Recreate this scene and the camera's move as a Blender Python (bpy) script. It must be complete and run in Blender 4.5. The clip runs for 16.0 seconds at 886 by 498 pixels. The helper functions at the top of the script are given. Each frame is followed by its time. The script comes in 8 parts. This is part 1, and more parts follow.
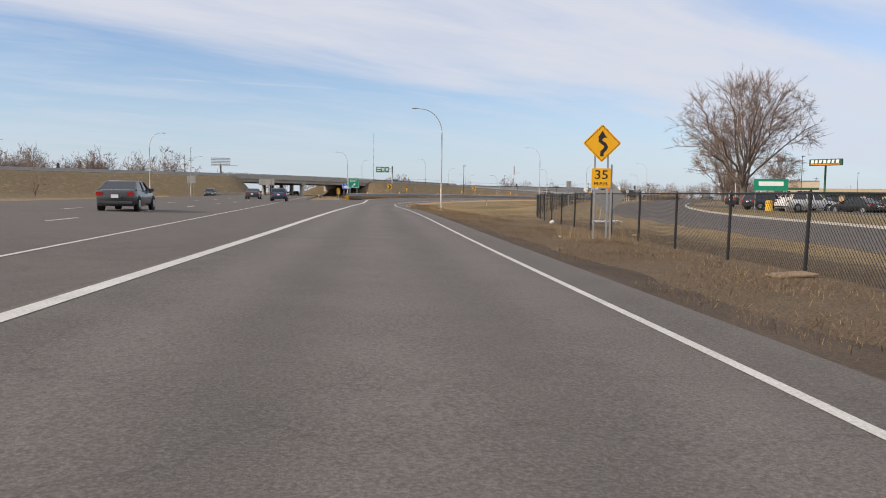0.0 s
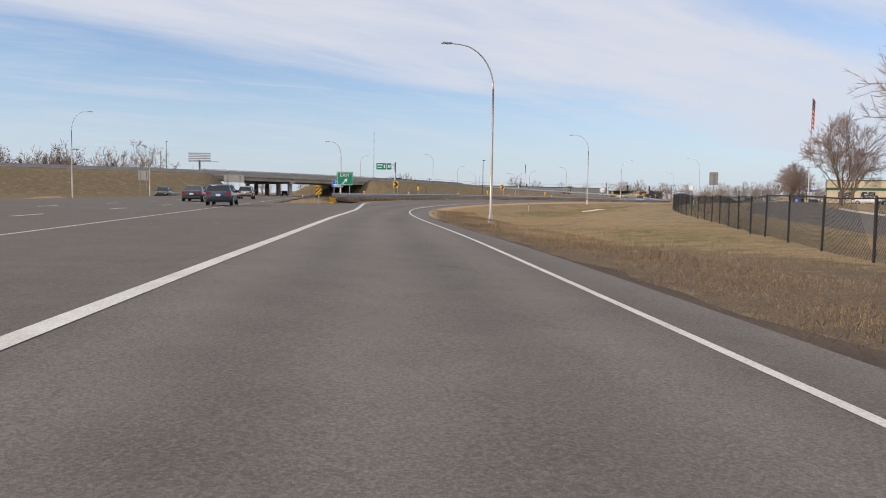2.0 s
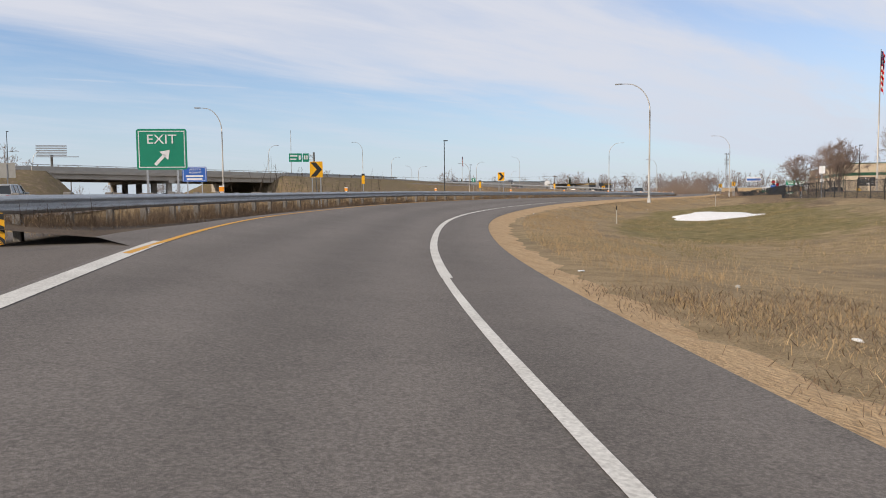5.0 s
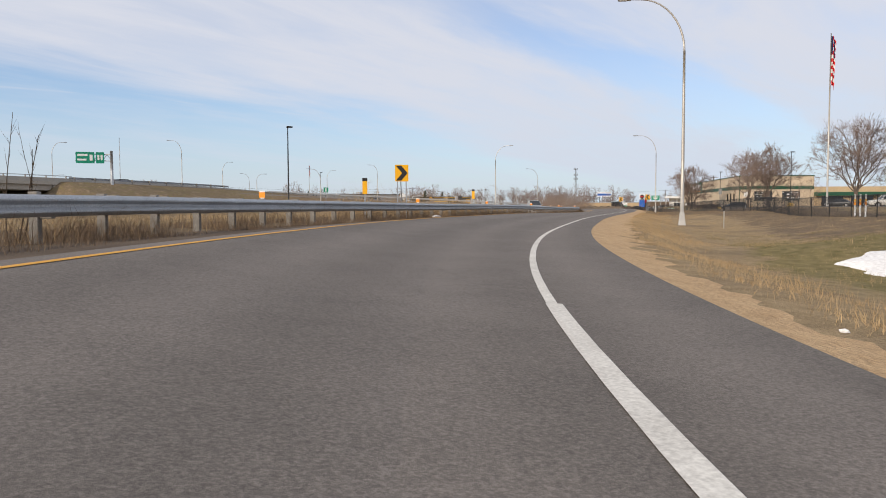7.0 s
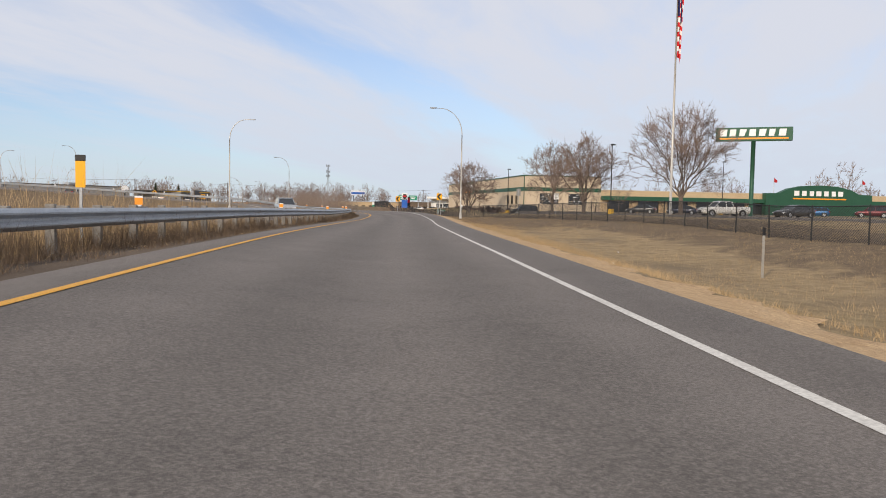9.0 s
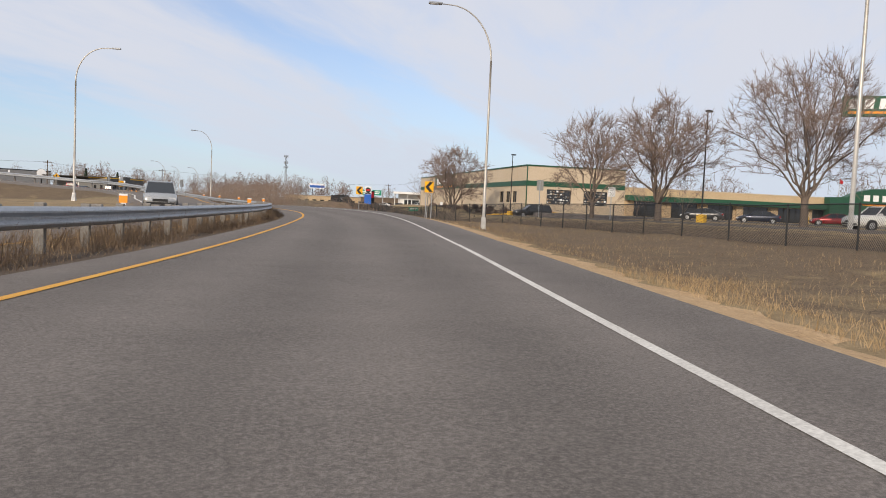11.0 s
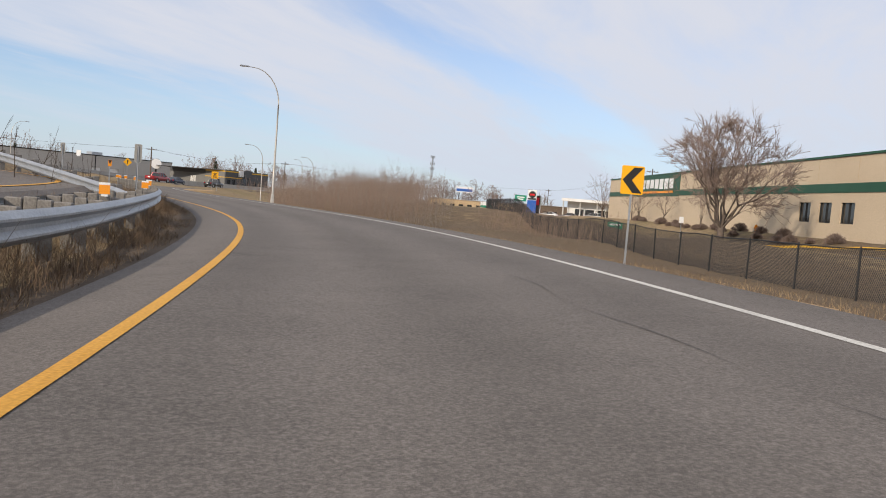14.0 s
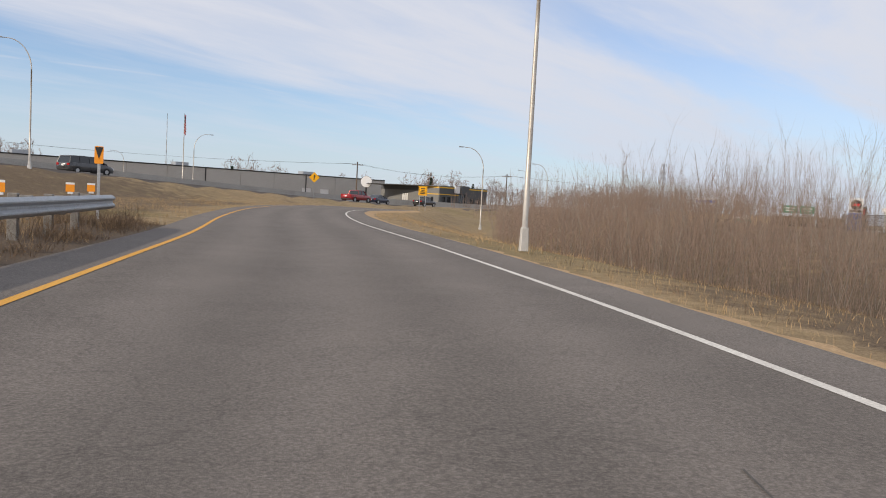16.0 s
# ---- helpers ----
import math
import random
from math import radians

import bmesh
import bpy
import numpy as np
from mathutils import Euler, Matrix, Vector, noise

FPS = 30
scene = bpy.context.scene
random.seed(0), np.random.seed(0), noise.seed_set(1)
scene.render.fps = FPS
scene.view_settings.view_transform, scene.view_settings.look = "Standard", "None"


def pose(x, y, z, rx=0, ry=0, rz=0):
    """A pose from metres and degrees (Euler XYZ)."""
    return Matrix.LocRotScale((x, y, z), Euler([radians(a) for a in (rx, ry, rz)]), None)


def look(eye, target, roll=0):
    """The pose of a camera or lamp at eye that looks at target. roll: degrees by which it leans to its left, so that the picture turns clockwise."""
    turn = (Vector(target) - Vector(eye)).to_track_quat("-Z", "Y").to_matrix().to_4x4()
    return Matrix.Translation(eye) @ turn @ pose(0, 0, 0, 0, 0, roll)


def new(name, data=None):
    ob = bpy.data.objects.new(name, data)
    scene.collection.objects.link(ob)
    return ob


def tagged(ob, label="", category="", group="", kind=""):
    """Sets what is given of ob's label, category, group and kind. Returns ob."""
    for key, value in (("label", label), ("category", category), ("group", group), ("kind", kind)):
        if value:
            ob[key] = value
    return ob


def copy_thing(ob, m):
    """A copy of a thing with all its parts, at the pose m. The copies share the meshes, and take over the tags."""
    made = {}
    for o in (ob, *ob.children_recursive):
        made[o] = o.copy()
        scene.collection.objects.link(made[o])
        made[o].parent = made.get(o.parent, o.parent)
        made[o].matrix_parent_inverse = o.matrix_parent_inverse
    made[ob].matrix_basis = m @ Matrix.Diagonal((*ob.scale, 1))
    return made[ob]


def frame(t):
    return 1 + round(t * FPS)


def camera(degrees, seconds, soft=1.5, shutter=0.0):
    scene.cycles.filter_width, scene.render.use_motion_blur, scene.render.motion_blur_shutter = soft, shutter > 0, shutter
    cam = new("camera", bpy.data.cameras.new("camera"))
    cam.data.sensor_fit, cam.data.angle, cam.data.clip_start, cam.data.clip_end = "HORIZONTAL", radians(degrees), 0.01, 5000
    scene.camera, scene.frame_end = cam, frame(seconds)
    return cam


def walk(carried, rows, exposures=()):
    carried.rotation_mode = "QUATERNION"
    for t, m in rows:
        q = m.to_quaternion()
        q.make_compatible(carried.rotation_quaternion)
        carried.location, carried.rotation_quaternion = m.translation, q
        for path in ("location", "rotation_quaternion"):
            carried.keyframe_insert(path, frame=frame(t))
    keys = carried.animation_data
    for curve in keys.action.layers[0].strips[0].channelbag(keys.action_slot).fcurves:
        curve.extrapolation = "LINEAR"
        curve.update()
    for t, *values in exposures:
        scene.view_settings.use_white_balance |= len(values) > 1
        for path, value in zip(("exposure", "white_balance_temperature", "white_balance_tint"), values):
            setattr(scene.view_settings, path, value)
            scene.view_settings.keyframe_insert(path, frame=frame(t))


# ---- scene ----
cam = camera(60.1, 16.0, soft=1.0, shutter=0.0)
# seconds, x, y, z, pitch, roll, yaw of the car's windscreen camera on its way down the ramp
PATH = [
    (0, 0.006, 0.004, 1.266, -4.074, -0.798, -0.026),
    (0.5, -0.773, 8.408, 1.241, -4.225, -0.358, -0.318),
    (1, -1.516, 16.838, 1.247, -4.073, -0.690, -0.169),
    (1.5, -2.256, 25.289, 1.248, -4.002, -1.018, -0.014),
    (2, -3.005, 33.738, 1.230, -4.035, -0.906, -0.017),
    (2.5, -3.763, 42.177, 1.205, -4.132, -0.680, -0.088),
    (3, -4.530, 50.586, 1.195, -4.213, -0.483, -0.067),
    (3.5, -5.255, 58.989, 1.134, -4.523, -0.262, -0.218),
    (4, -5.858, 67.429, 1.160, -4.416, -0.006, -1.751),
    (4.5, -6.191, 75.929, 1.177, -4.309, 0.260, -3.823),
    (5, -6.213, 84.530, 1.183, -4.201, 0.515, -5.936),
    (5.5, -5.926, 93.190, 1.160, -4.104, 0.781, -7.998),
    (6, -5.299, 101.910, 1.046, -3.997, 1.037, -10.291),
    (6.5, -4.220, 110.620, 1.062, -3.662, 0.744, -13.476),
    (7, -2.455, 119.230, 1.109, -3.244, 0.180, -17.375),
    (7.5, 0.034, 127.664, 1.162, -2.893, -0.431, -22.667),
    (8, 3.307, 135.771, 1.254, -2.847, -0.842, -28.072),
    (8.5, 7.325, 143.569, 1.296, -3.055, -0.990, -32.813),
    (9, 11.750, 151.317, 1.336, -3.253, -1.071, -35.895),
    (9.5, 16.455, 159.001, 1.255, -3.279, -1.443, -37.520),
    (10, 21.351, 166.645, 1.234, -3.315, -1.815, -38.294),
    (10.5, 26.326, 174.258, 1.232, -3.352, -2.187, -38.609),
    (11, 31.332, 181.852, 1.231, -3.378, -2.559, -38.693),
    (11.5, 36.317, 189.426, 1.220, -3.414, -2.931, -38.578),
    (12, 41.108, 196.999, 1.237, -3.464, -3.440, -38.107),
    (12.5, 45.607, 204.561, 1.251, -3.502, -3.880, -36.681),
    (13, 49.707, 212.147, 1.224, -3.493, -4.588, -34.037),
    (13.5, 53.467, 219.991, 1.205, -3.502, -4.712, -31.246),
    (14, 56.870, 228.281, 1.179, -3.557, -4.607, -27.877),
    (14.5, 59.899, 237.006, 1.178, -3.676, -4.633, -24.035),
    (15, 62.385, 246.047, 1.178, -3.580, -4.572, -20.000),
    (15.5, 64.392, 255.168, 1.214, -3.494, -3.865, -15.712),
    (16, 65.761, 264.263, 1.248, -3.537, -3.148, -11.908),
]
walk(cam, [(t, pose(x, y, z, 90 + p, r, w)) for t, x, y, z, p, r, w in PATH])

# ---- sky and sun ----
SUN_DIR = Vector((-0.90, -0.42, 0.47)).normalized()      # towards the sun
world = bpy.data.worlds.new("world")
scene.world = world
world.use_nodes = True
wn, wl = world.node_tree.nodes, world.node_tree.links
wn.clear()
w_out = wn.new("ShaderNodeOutputWorld")
w_bg = wn.new("ShaderNodeBackground")
w_sky = wn.new("ShaderNodeTexSky")
w_sky.sky_type, w_sky.sun_disc = "NISHITA", False
w_sky.sun_elevation = math.asin(SUN_DIR.z)
w_sky.sun_rotation = math.atan2(SUN_DIR.x, SUN_DIR.y)
w_sky.air_density, w_sky.dust_density, w_sky.ozone_density = 1.0, 0.6, 2.0
w_geo = wn.new("ShaderNodeTexCoord")
w_sep = wn.new("ShaderNodeSeparateXYZ")
wl.new(w_geo.outputs["Generated"], w_sep.inputs[0])


def w_math(op, a, b=None, c=None):
    n = wn.new("ShaderNodeMath")
    n.operation = op
    for i, v in enumerate((a, b, c)):
        if v is None:
            continue
        if isinstance(v, (int, float)):
            n.inputs[i].default_value = v
        else:
            wl.new(v, n.inputs[i])
    return n.outputs[0]


# thin cirrus in a flat layer: the direction is divided by its height
w_h = w_math("MAXIMUM", w_math("ADD", w_sep.outputs[2], 0.10), 0.02)
w_cx = w_math("DIVIDE", w_sep.outputs[0], w_h)
w_cy = w_math("DIVIDE", w_sep.outputs[1], w_h)
w_comb = wn.new("ShaderNodeCombineXYZ")
wl.new(w_cx, w_comb.inputs[0])
wl.new(w_cy, w_comb.inputs[1])


def w_line(a, b):
    """A coordinate across the cloud layer."""
    return w_math("ADD", w_math("MULTIPLY", w_cx, a), w_math("MULTIPLY", w_cy, b))


def w_noise(u, v, detail, rough):
    at = wn.new("ShaderNodeCombineXYZ")
    wl.new(u, at.inputs[0])
    wl.new(v, at.inputs[1])
    n = wn.new("ShaderNodeTexNoise")
    n.inputs["Scale"].default_value, n.inputs["Detail"].default_value = 1.0, detail
    n.inputs["Roughness"].default_value, n.inputs["Distortion"].default_value = rough, 0.35
    wl.new(at.outputs[0], n.inputs["Vector"])
    return n.outputs[0]


def w_step(value, lo, hi, a=0.0, b=1.0):
    n = wn.new("ShaderNodeMapRange")
    n.interpolation_type = "SMOOTHSTEP"
    for key, x in (("From Min", lo), ("From Max", hi), ("To Min", a), ("To Max", b)):
        n.inputs[key].default_value = x
    wl.new(value, n.inputs["Value"])
    return n.outputs[0]


# a sheet of cloud lies to the south-east, its edge runs north-east; clear sky beyond it
w_u, w_v = w_line(0.835, 0.55), w_line(-0.55, 0.835)
w_n1 = w_noise(w_math("MULTIPLY", w_u, 0.42), w_math("MULTIPLY", w_v, 1.1), 8, 0.58)
w_n2 = w_noise(w_math("MULTIPLY", w_u, 0.9), w_math("MULTIPLY", w_v, 2.6), 9, 0.62)
w_edge = w_math("ADD", w_v, w_math("MULTIPLY", w_math("SUBTRACT", w_n1, 0.5), 1.9))
w_sheet = w_step(w_edge, 2.95, 3.75, 1.0, 0.0)
w_rift = w_math("MULTIPLY", w_math("MULTIPLY", w_step(w_edge, 1.0, 1.5), w_step(w_edge, 1.6, 2.1, 1.0, 0.0)), w_step(w_u, 1.4, 2.6))
w_body = w_math("MULTIPLY", w_math("MULTIPLY", w_sheet, w_step(w_n2, 0.25, 0.62, 0.74, 0.98)), w_math("SUBTRACT", 1.0, w_math("MULTIPLY", w_rift, 0.62)))
w_veil = w_step(w_math("ADD", w_math("MULTIPLY", w_n2, 0.6), w_math("MULTIPLY", w_n1, 0.5)), 0.44, 0.74, 0.04, 0.50)
# an old vapour trail across the clear part
w_trail = w_math("ABSOLUTE", w_math("ADD", w_line(-0.285, 0.958), w_math("ADD", -4.225, w_math("MULTIPLY", w_math("SUBTRACT", w_n1, 0.5), 0.14))))
w_trail = w_math("MULTIPLY", w_step(w_trail, 0.0, 0.055, 0.42, 0.0), w_step(w_n2, 0.36, 0.56))
w_cover = w_math("MAXIMUM", w_math("MAXIMUM", w_body, w_veil), w_trail)
w_lum = wn.new("ShaderNodeMix")
w_lum.data_type = "RGBA"
w_lum.inputs["B"].default_value = (7.0, 7.2, 8.0, 1)
wl.new(w_cover, w_lum.inputs["Factor"])
w_gain = wn.new("ShaderNodeMix")
w_gain.data_type, w_gain.blend_type = "RGBA", "MULTIPLY"
w_gain.inputs["Factor"].default_value = 1.0
w_gain.inputs["B"].default_value = (1.12, 1.28, 1.54, 1)
wl.new(w_sky.outputs[0], w_gain.inputs["A"])
wl.new(w_gain.outputs["Result"], w_lum.inputs["A"])
# pale haze at the horizon
w_haze = wn.new("ShaderNodeMapRange")
w_haze.interpolation_type = "SMOOTHSTEP"
w_haze.inputs["From Min"].default_value, w_haze.inputs["From Max"].default_value = -0.02, 0.22
w_haze.inputs["To Min"].default_value, w_haze.inputs["To Max"].default_value = 0.70, 0.0
wl.new(w_sep.outputs[2], w_haze.inputs["Value"])
w_mix2 = wn.new("ShaderNodeMix")
w_mix2.data_type = "RGBA"
w_mix2.inputs["B"].default_value = (6.1, 6.9, 8.1, 1)
wl.new(w_haze.outputs[0], w_mix2.inputs["Factor"])
wl.new(w_lum.outputs["Result"], w_mix2.inputs["A"])
wl.new(w_mix2.outputs["Result"], w_bg.inputs["Color"])
w_bg.inputs["Strength"].default_value = 0.10
wl.new(w_bg.outputs[0], w_out.inputs[0])

sun = new("sun", bpy.data.lights.new("sun", "SUN"))
sun.data.energy, sun.data.angle, sun.data.color = 3.5, radians(0.6), (1.0, 0.85, 0.67)
sun.matrix_world = look((0, 0, 60), Vector((0, 0, 60)) - SUN_DIR)
scene.view_settings.exposure = 0.0


# ---- materials ----
def material(name, rough=0.7, metal=0.0):
    m = bpy.data.materials.new(name)
    m.use_nodes = True
    b = m.node_tree.nodes["Principled BSDF"]
    b.inputs["Roughness"].default_value, b.inputs["Metallic"].default_value = rough, metal
    return m, m.node_tree.nodes, m.node_tree.links, b


def noise_node(n, l, vec, scale, detail=4, rough=0.55):
    t = n.new("ShaderNodeTexNoise")
    t.inputs["Scale"].default_value, t.inputs["Detail"].default_value, t.inputs["Roughness"].default_value = scale, detail, rough
    if vec is not None:
        l.new(vec, t.inputs["Vector"])
    return t.outputs["Fac"]


def ramp_node(n, l, fac, stops):
    r = n.new("ShaderNodeValToRGB")
    e = r.color_ramp.elements
    while len(e) < len(stops):
        e.new(0.5)
    for k, (pos, col) in zip(e, stops):
        k.position, k.color = pos, (*col, 1)
    l.new(fac, r.inputs[0])
    return r.outputs[0]


def mix_node(n, l, fac, a, b, blend="MIX"):
    m = n.new("ShaderNodeMix")
    m.data_type, m.blend_type = "RGBA", blend
    for key, v in (("Factor", fac), ("A", a), ("B", b)):
        if isinstance(v, (int, float)):
            m.inputs[key].default_value = v
        elif isinstance(v, tuple):
            m.inputs[key].default_value = (*v, 1)
        else:
            l.new(v, m.inputs[key])
    return m.outputs["Result"]


def bump_node(n, l, b, height, strength=0.3, dist=0.02):
    k = n.new("ShaderNodeBump")
    k.inputs["Strength"].default_value, k.inputs["Distance"].default_value = strength, dist
    l.new(height, k.inputs["Height"])
    l.new(k.outputs[0], b.inputs["Normal"])


def surface(name, c1, c2, rough=0.7, metal=0.0, scale=3.0, fine=60.0, bump=0.15, dist=0.01, spec=0.4, contrast=0.25, uv=False):
    """Two colours mixed at two scales, with fine relief."""
    m, n, l, b = material(name, rough, metal)
    tc = n.new("ShaderNodeTexCoord").outputs["Object"]
    big = noise_node(n, l, tc, scale, 4)
    small = noise_node(n, l, tc, fine, 3)
    col = ramp_node(n, l, big, [(0.5 - contrast, c1), (0.5 + contrast, c2)])
    col = mix_node(n, l, 0.35, col, ramp_node(n, l, small, [(0.3, tuple(v * 0.6 for v in c1)), (0.7, tuple(min(1, v * 1.35) for v in c2))]))
    l.new(col, b.inputs["Base Color"])
    b.inputs["Specular IOR Level"].default_value = spec
    if bump:
        bump_node(n, l, b, small, bump, dist)
    return m


def asphalt(name, dark, light, tint):
    m, n, l, b = material(name, 0.88)
    tc = n.new("ShaderNodeTexCoord").outputs["Object"]
    broad = noise_node(n, l, tc, 0.12, 4)
    mid = noise_node(n, l, tc, 1.3, 5)
    grit = noise_node(n, l, tc, 44, 4, 0.9)
    chips = n.new("ShaderNodeTexVoronoi")
    chips.inputs["Scale"].default_value = 38
    l.new(tc, chips.inputs["Vector"])
    col = ramp_node(n, l, grit, [(0.38, dark), (0.50, tint), (0.62, light)])
    col = mix_node(n, l, 0.30, col, ramp_node(n, l, chips.outputs["Color"], [(0.2, tuple(v * 0.5 for v in tint)), (0.8, tuple(v * 1.6 for v in tint))]))
    col = mix_node(n, l, 0.35, col, ramp_node(n, l, broad, [(0.3, tuple(v * 0.8 for v in tint)), (0.7, tuple(v * 1.25 for v in tint))]))
    col = mix_node(n, l, 0.22, col, ramp_node(n, l, mid, [(0.3, tuple(v * 0.65 for v in tint)), (0.7, tuple(v * 1.4 for v in tint))]))
    # wheel tracks, a little paler than the middle of the lane
    at = n.new("ShaderNodeAttribute")
    at.attribute_name = "across"
    ph = n.new("ShaderNodeMath")
    ph.operation = "MULTIPLY_ADD"
    ph.inputs[1].default_value, ph.inputs[2].default_value = 3.6, 1.2
    l.new(at.outputs["Fac"], ph.inputs[0])
    cs = n.new("ShaderNodeMath")
    cs.operation = "SINE"
    l.new(ph.outputs[0], cs.inputs[0])
    mr = n.new("ShaderNodeMapRange")
    mr.inputs["From Min"].default_value, mr.inputs["From Max"].default_value = -1.0, 1.0
    mr.inputs["To Min"].default_value, mr.inputs["To Max"].default_value = 0.0, 1.0
    l.new(cs.outputs[0], mr.inputs["Value"])
    worn = mix_node(n, l, 0.55, mr.outputs[0], noise_node(n, l, tc, 0.35, 5))
    col = mix_node(n, l, 0.8, col, ramp_node(n, l, worn, [(0.25, (0.84, 0.84, 0.84)), (0.75, (1.1, 1.1, 1.1))]), "MULTIPLY")
    # thin meandering cracks
    vor = n.new("ShaderNodeTexVoronoi")
    vor.feature = "DISTANCE_TO_EDGE"
    vor.inputs["Scale"].default_value = 0.10
    warp = n.new("ShaderNodeVectorMath")
    warp.operation = "ADD"
    nz = n.new("ShaderNodeTexNoise")
    nz.inputs["Scale"].default_value, nz.inputs["Detail"].default_value = 0.5, 5
    l.new(tc, nz.inputs["Vector"])
    sc = n.new("ShaderNodeVectorMath")
    sc.operation = "SCALE"
    sc.inputs["Scale"].default_value = 5.0
    l.new(nz.outputs["Color"], sc.inputs[0])
    l.new(tc, warp.inputs[0])
    l.new(sc.outputs[0], warp.inputs[1])
    l.new(warp.outputs[0], vor.inputs["Vector"])
    crack = ramp_node(n, l, vor.outputs["Distance"], [(0.0, (0.5, 0.5, 0.5)), (0.0014, (1, 1, 1))])
    col = mix_node(n, l, 0.32, col, crack, "MULTIPLY")
    l.new(col, b.inputs["Base Color"])
    b.inputs["Specular IOR Level"].default_value = 0.3
    bump_node(n, l, b, grit, 0.5, 0.012)
    return m


M_ASPHALT = asphalt("ramp_asphalt", (0.040, 0.036, 0.032), (0.33, 0.295, 0.268), (0.139, 0.123, 0.111))
M_ASPHALT2 = asphalt("highway_asphalt", (0.040, 0.034, 0.030), (0.26, 0.227, 0.203), (0.110, 0.095, 0.084))
M_SEAM = surface("tar_crack", (0.065, 0.06, 0.056), (0.10, 0.092, 0.085), 0.8, 0, 1.5, 30, 0.1)
M_GRAVEL = surface("tan_gravel", (0.36, 0.235, 0.125), (0.54, 0.385, 0.225), 0.95, 0, 2.5, 17, 1.0, 0.05, 0.2)
M_WHITE = surface("white_road_paint", (0.46, 0.44, 0.405), (0.66, 0.645, 0.60), 0.8, 0, 1.6, 38, 0.3, 0.005, 0.25, 0.22)
M_YELLOW = surface("yellow_road_paint", (0.52, 0.25, 0.035), (0.66, 0.36, 0.06), 0.75, 0, 1.1, 45, 0.2, 0.004, 0.3, 0.3)
M_GALV = surface("galvanised_steel", (0.30, 0.32, 0.35), (0.44, 0.46, 0.48), 0.5, 0.6, 2.2, 30, 0.08, 0.003, 0.5)
M_POLE = surface("brushed_pole_steel", (0.42, 0.39, 0.35), (0.58, 0.55, 0.50), 0.5, 0.6, 3.0, 40, 0.05, 0.002, 0.5)
M_CASTBASE = surface("pale_cast_aluminium", (0.44, 0.43, 0.41), (0.60, 0.59, 0.57), 0.55, 0.35, 4, 50, 0.1, 0.003)
M_WOODPOST = surface("weathered_guardrail_post", (0.12, 0.11, 0.10), (0.30, 0.285, 0.265), 0.9, 0, 6, 40, 0.5, 0.01, 0.2)
M_DARKWOOD = surface("dark_utility_timber", (0.10, 0.075, 0.055), (0.17, 0.13, 0.10), 0.9, 0, 5, 40, 0.4, 0.01, 0.2)
M_BLACK = surface("black_coated_steel", (0.012, 0.012, 0.013), (0.026, 0.026, 0.028), 0.6, 0.1, 5, 60, 0.05, 0.002)
M_SIGNYEL = surface("yellow_sign_sheeting", (0.88, 0.40, 0.003), (0.94, 0.46, 0.006), 0.45, 0, 2, 80, 0.02, 0.001, 0.5)
M_SIGNORANGE = surface("orange_reflector_sheeting", (0.86, 0.27, 0.01), (0.92, 0.33, 0.015), 0.45, 0, 2, 80, 0.02, 0.001, 0.5)
M_SIGNBLACK = surface("black_sign_print", (0.012, 0.012, 0.013), (0.03, 0.03, 0.03), 0.5, 0, 2, 80, 0.0)
M_SIGNGREEN = surface("green_sign_sheeting", (0.004, 0.21, 0.125), (0.008, 0.26, 0.155), 0.45, 0, 2, 80, 0.0)
M_SIGNBLUE = surface("blue_sign_sheeting", (0.02, 0.10, 0.42), (0.03, 0.13, 0.50), 0.45, 0, 2, 80, 0.0)
M_SIGNWHITE = surface("white_sign_sheeting", (0.74, 0.75, 0.76), (0.84, 0.85, 0.86), 0.5, 0, 2, 80, 0.0)
M_CONCRETE = surface("weathered_concrete", (0.32, 0.30, 0.27), (0.46, 0.44, 0.40), 0.9, 0, 0.5, 12, 0.25, 0.01, 0.25)
M_CONCRETE_D = surface("stained_bridge_concrete", (0.32, 0.29, 0.25), (0.50, 0.46, 0.40), 0.9, 0, 0.4, 10, 0.25, 0.01, 0.25)
M_BEIGE = surface("beige_precast_wall", (0.50, 0.41, 0.30), (0.57, 0.475, 0.355), 0.9, 0, 0.25, 14, 0.2, 0.01, 0.25)
M_BEIGE2 = surface("tan_split_block", (0.46, 0.34, 0.21), (0.55, 0.42, 0.27), 0.9, 0, 0.4, 9, 0.4, 0.02, 0.25)
M_GREENTRIM = surface("dark_green_cladding", (0.018, 0.075, 0.045), (0.028, 0.10, 0.06), 0.5, 0.1, 0.6, 20, 0.1, 0.005)
M_SHEETBACK = surface("grey_sheet_back", (0.22, 0.22, 0.215), (0.28, 0.28, 0.275), 0.75, 0.0, 1.5, 30, 0.05, 0.003)
M_WORKORANGE = surface("faded_orange_print", (0.60, 0.16, 0.05), (0.68, 0.20, 0.07), 0.6, 0, 2, 60, 0.0)
M_MIDGREY = surface("mid_grey_cladding", (0.15, 0.15, 0.15), (0.20, 0.20, 0.195), 0.7, 0.1, 0.15, 8, 0.15, 0.01)
M_ALUBACK = surface("dull_aluminium_sheet", (0.20, 0.20, 0.195), (0.30, 0.30, 0.29), 0.6, 0.3, 1.5, 25, 0.05, 0.003)
M_GREY_WALL = surface("grey_metal_cladding", (0.40, 0.385, 0.36), (0.49, 0.475, 0.45), 0.7, 0.1, 0.15, 8, 0.15, 0.01)
M_DARKGREY = surface("charcoal_cladding", (0.06, 0.063, 0.068), (0.09, 0.093, 0.098), 0.65, 0.1, 0.2, 8, 0.1, 0.01)
